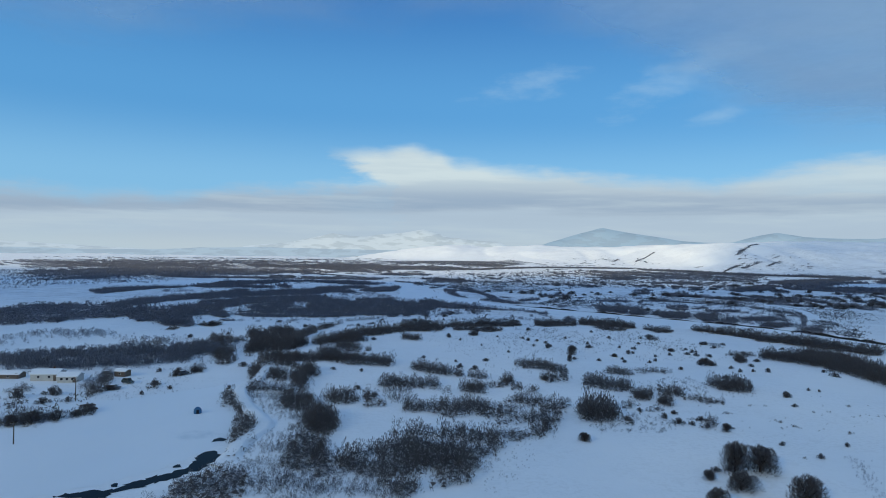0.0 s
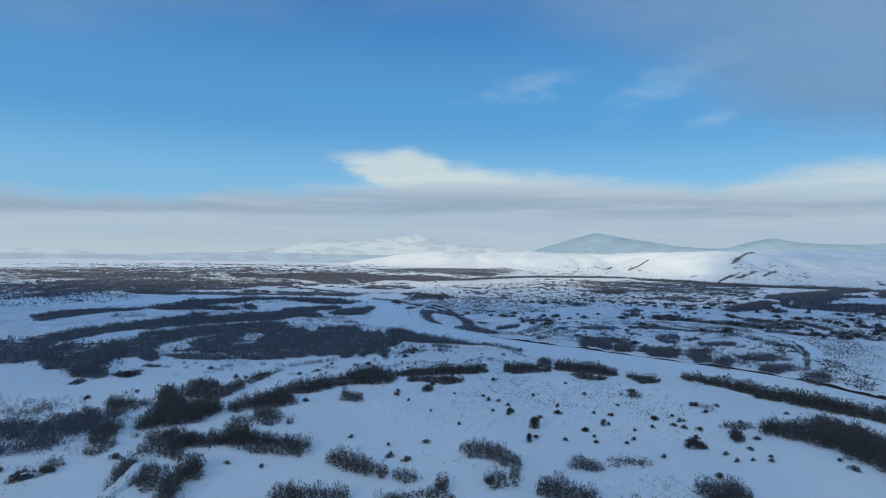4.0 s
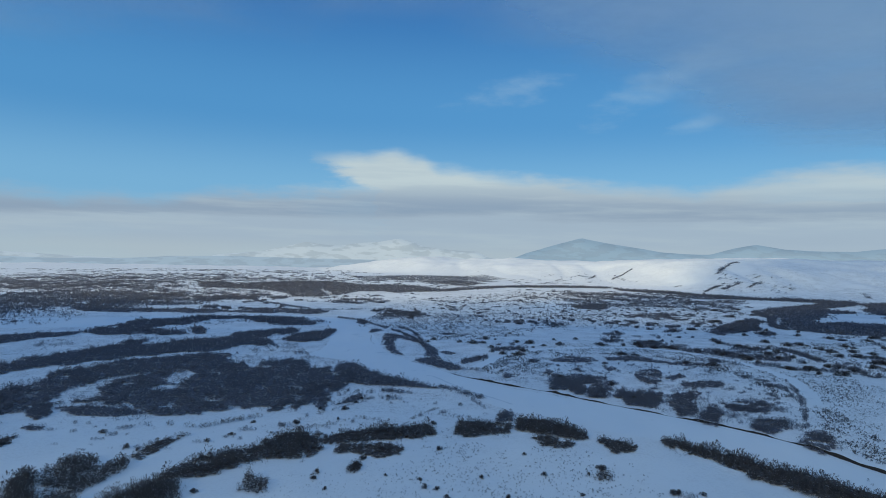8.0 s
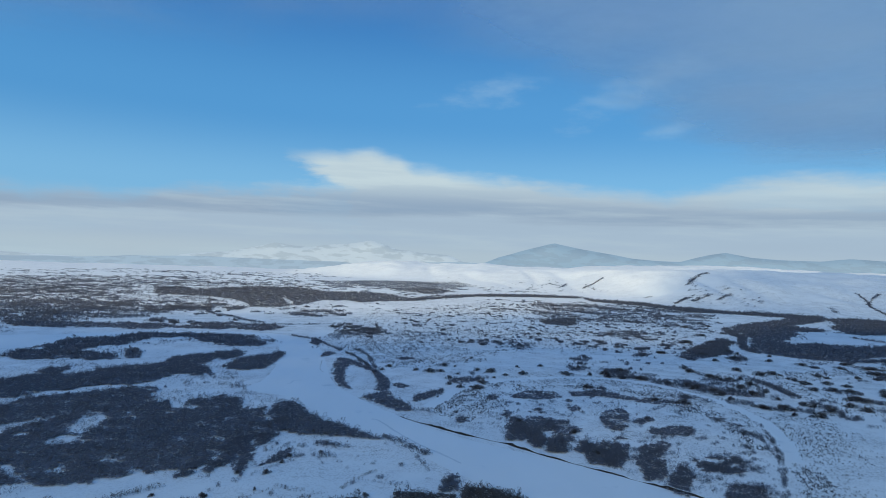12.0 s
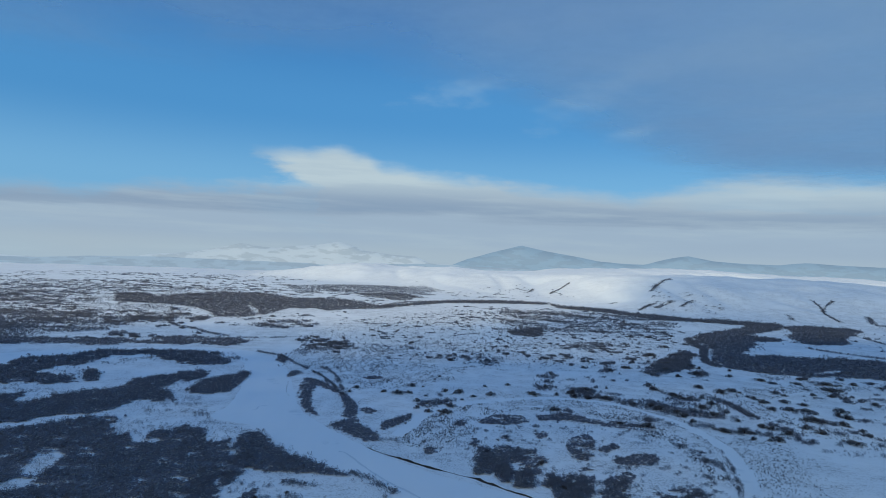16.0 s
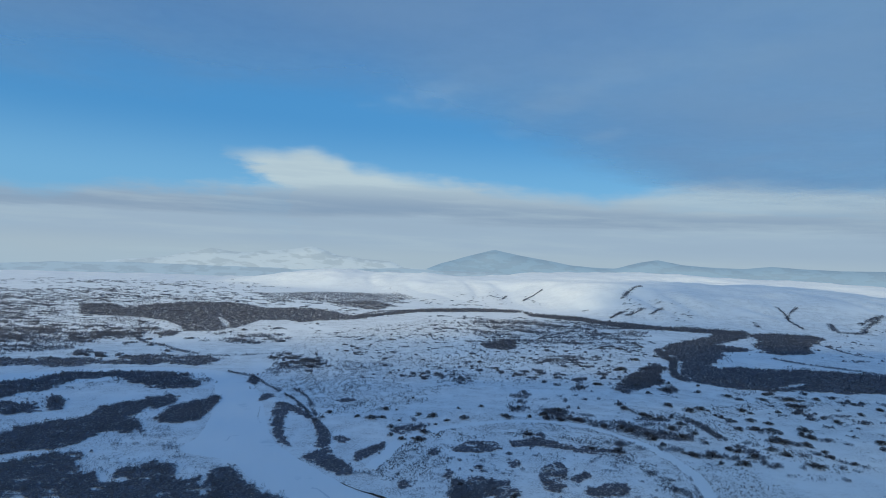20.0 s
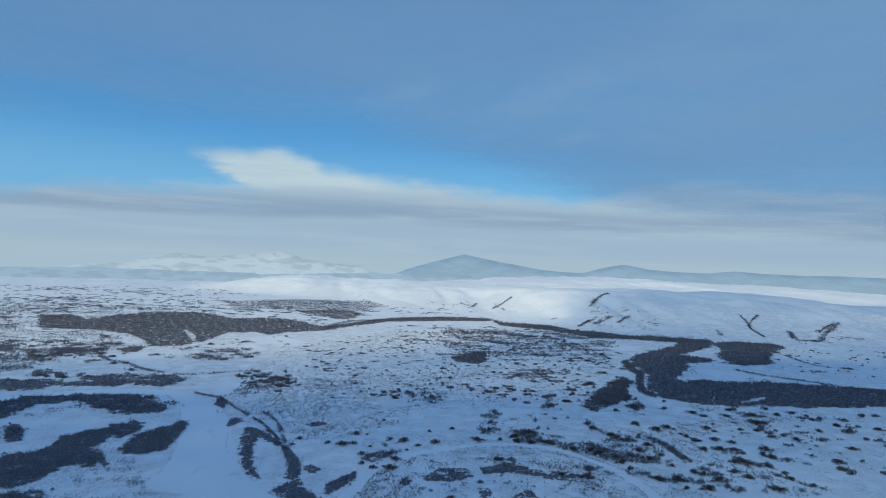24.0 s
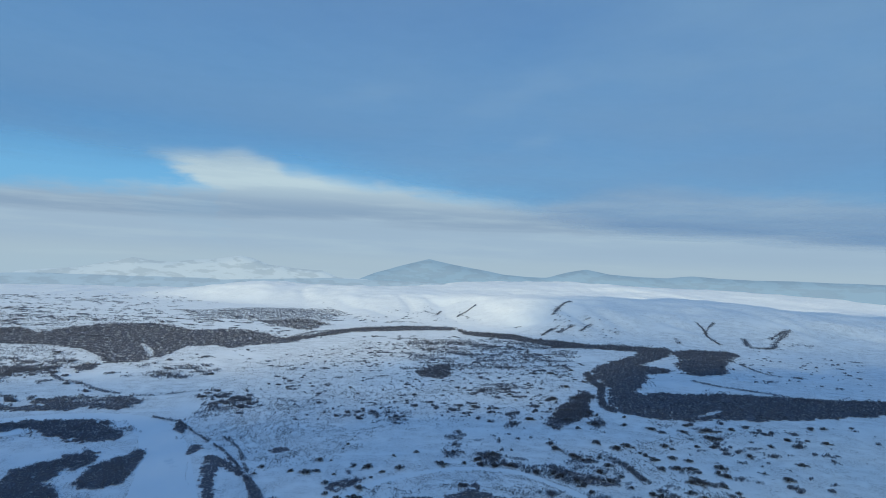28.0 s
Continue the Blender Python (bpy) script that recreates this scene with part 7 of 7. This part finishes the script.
RUBBER = plain("rubber", (0.02, 0.02, 0.02), 0.9)


def gable(length, deep, wall, rise, over=0.35):
    """The snow-laden roof of a house, with thickness."""
    x, y = length / 2 + over, deep / 2 + over
    sec = [(-y, wall - 0.12), (0, wall + rise), (y, wall - 0.12), (y, wall + 0.16), (0, wall + rise + 0.3), (-y, wall + 0.16)]
    vs = [(s * x, a, b) for s in (-1, 1) for a, b in sec]
    fs = [(i, (i + 1) % 6, 6 + (i + 1) % 6, 6 + i) for i in range(6)] + [tuple(range(5, -1, -1)), tuple(range(6, 12))]
    return vs, fs


def house(x, y, turn, length, deep, wall, rise, mat, windows, label, chimney=True):
    ob = tagged(new("house"), label, "house", "houses by the pond")
    vs = [(sx * length / 2, sy * deep / 2, z) for z in (-0.2, wall) for sx, sy in ((-1, -1), (1, -1), (1, 1), (-1, 1))] + [(-length / 2, 0, wall + rise), (length / 2, 0, wall + rise)]
    fs = [(0, 1, 5, 4), (2, 3, 7, 6), (1, 2, 6, 9, 5), (3, 0, 4, 8, 7), (4, 5, 9, 8), (6, 7, 8, 9), (3, 2, 1, 0)]
    part("wall", join("wall", [(vs, fs)], mat), ob)
    part("roof", join("roof", [gable(length, deep, wall, rise)], ROOFSNOW), ob, "roof under thick snow")
    for i in range(windows):
        wx = -length / 2 + (i + 0.75) * length / (windows + 0.5)
        w = box("window", (0.9, 0.06, 0.9), (wx, -deep / 2 - 0.02, wall * 0.58), WHITEWARE, ob)
        box("pane", (0.74, 0.03, 0.74), (wx, -deep / 2 - 0.055, wall * 0.58), GLASS, w)
    box("door", (0.9, 0.06, 1.9), (length / 2 - 0.8, -deep / 2 - 0.03, 0.95), BOARDS, ob, "dark plank door")
    if chimney:
        box("chimney", (0.5, 0.5, 1.3), (length * 0.2, 0.4, wall + rise + 0.3), RUST, ob, "short brick-red chimney")
    ob.matrix_basis = pose(x, y, 0, 0, 0, turn)


house(-139.5, 202, 8, 8.5, 6.0, 2.3, 1.0, PLASTER, 2, "low whitewashed house with a snow-covered roof")
house(-130.5, 200, 8, 6.0, 5.0, 2.0, 0.8, PLASTER, 3, "low grey-white cottage with windows and snowy roof", False)
house(-153, 203, 5, 7.0, 4.0, 1.5, 0.7, BOARDS, 1, "dark plank shed under a snowy roof", False)
house(-118.5, 210, -10, 4.2, 3.0, 1.9, 0.5, BOARDS, 1, "small dark wooden hut with snow on top", False)


def car(x, y, turn, colour, label, tall=1.5):
    ob = tagged(new("car"), label, "car", "vehicles by the huts")
    paint = plain("car_paint", colour, 0.35, 0.15)
    sec = [(-2.0, 0.35), (2.0, 0.35), (2.05, 0.8), (0.95, 0.92), (0.5, tall - 0.06), (-1.3, tall - 0.04), (-1.85, 0.95), (-2.05, 0.85)]
    vs = [(a, s * (0.82 if b < 1 else 0.68), b) for s in (-1, 1) for a, b in sec]
    n = len(sec)
    fs = [(i, (i + 1) % n, n + (i + 1) % n, n + i) for i in range(n)] + [tuple(range(n - 1, -1, -1)), tuple(range(n, 2 * n))]
    part("body", join("body", [(vs, fs)], paint), ob)
    box("windscreen", (0.05, 1.2, 0.42), (0.75, 0, tall - 0.36), GLASS, ob)
    for s in (-1, 1):
        box("side_window", (1.4, 0.04, 0.34), (-0.4, s * 0.76, tall - 0.34), GLASS, ob)
        box("headlight", (0.05, 0.3, 0.16), (2.04, s * 0.55, 0.7), WHITEWARE, ob)
        for wx in (-1.25, 1.3):
            wheel = part("wheel", join("wheel", [rod((wx, s * 0.68, 0.32), (wx, s * 0.86, 0.32), 0.32, 0.32, 12)], RUBBER), ob)
            part("rim", join("rim", [rod((wx, s * 0.84, 0.32), (wx, s * 0.875, 0.32), 0.19, 0.17, 10)], STEEL), wheel)
    box("snow_cap", (1.6, 1.2, 0.12), (-0.4, 0, tall + 0.02), ROOFSNOW, ob, "snow lying on the car roof", 0.05)
    ob.matrix_basis = pose(x, y, 0.0, 0, 0, turn)


car(-124.5, 211, 15, (0.22, 0.24, 0.27), "grey parked car dusted with snow")
car(-110.5, 199, -20, (0.05, 0.07, 0.07), "dark parked off-road car with snow on top", 1.8)
car(-110, 190, 10, (0.10, 0.10, 0.11), "dark parked car half covered by snow")
car(-99, 214, 60, (0.06, 0.06, 0.07), "dark parked car beside the hut on snow", 1.7)


def boat(x, y, turn):
    ob = tagged(new("rowing_boat"), "upturned grey wooden rowing boat lying in snow", "boat")
    rows = []
    for i in range(13):
        u = -1 + i / 6
        w, hgt = 0.62 * (1 - abs(u) ** 2.6) + 0.02, 0.5 * (1 - 0.35 * u * u)
        rows.append([(u * 2.1, w * math.cos(a), hgt * math.sin(a)) for a in [k * math.pi / 8 for k in range(9)]])
    part("hull", grid_mesh("hull", rows, BOARDS, False), ob)
    part("keel", join("keel", [rod((-1.9, 0, 0.36), (1.9, 0, 0.36), 0.05, 0.05, 4)], TIMBER), ob)
    for s in (-1, 1):
        part("gunwale", join("gunwale", [rod((-1.6, s * 0.35, 0.03), (0, s * 0.63, 0.03), 0.04, 0.04, 4), rod((0, s * 0.63, 0.03), (1.6, s * 0.35, 0.03), 0.04, 0.04, 4)], TIMBER), ob)
    ob.matrix_basis = pose(x, y, 0, 0, 0, turn)


boat(-102.5, 167, -20)
boat(-105.5, 169.5, 15)
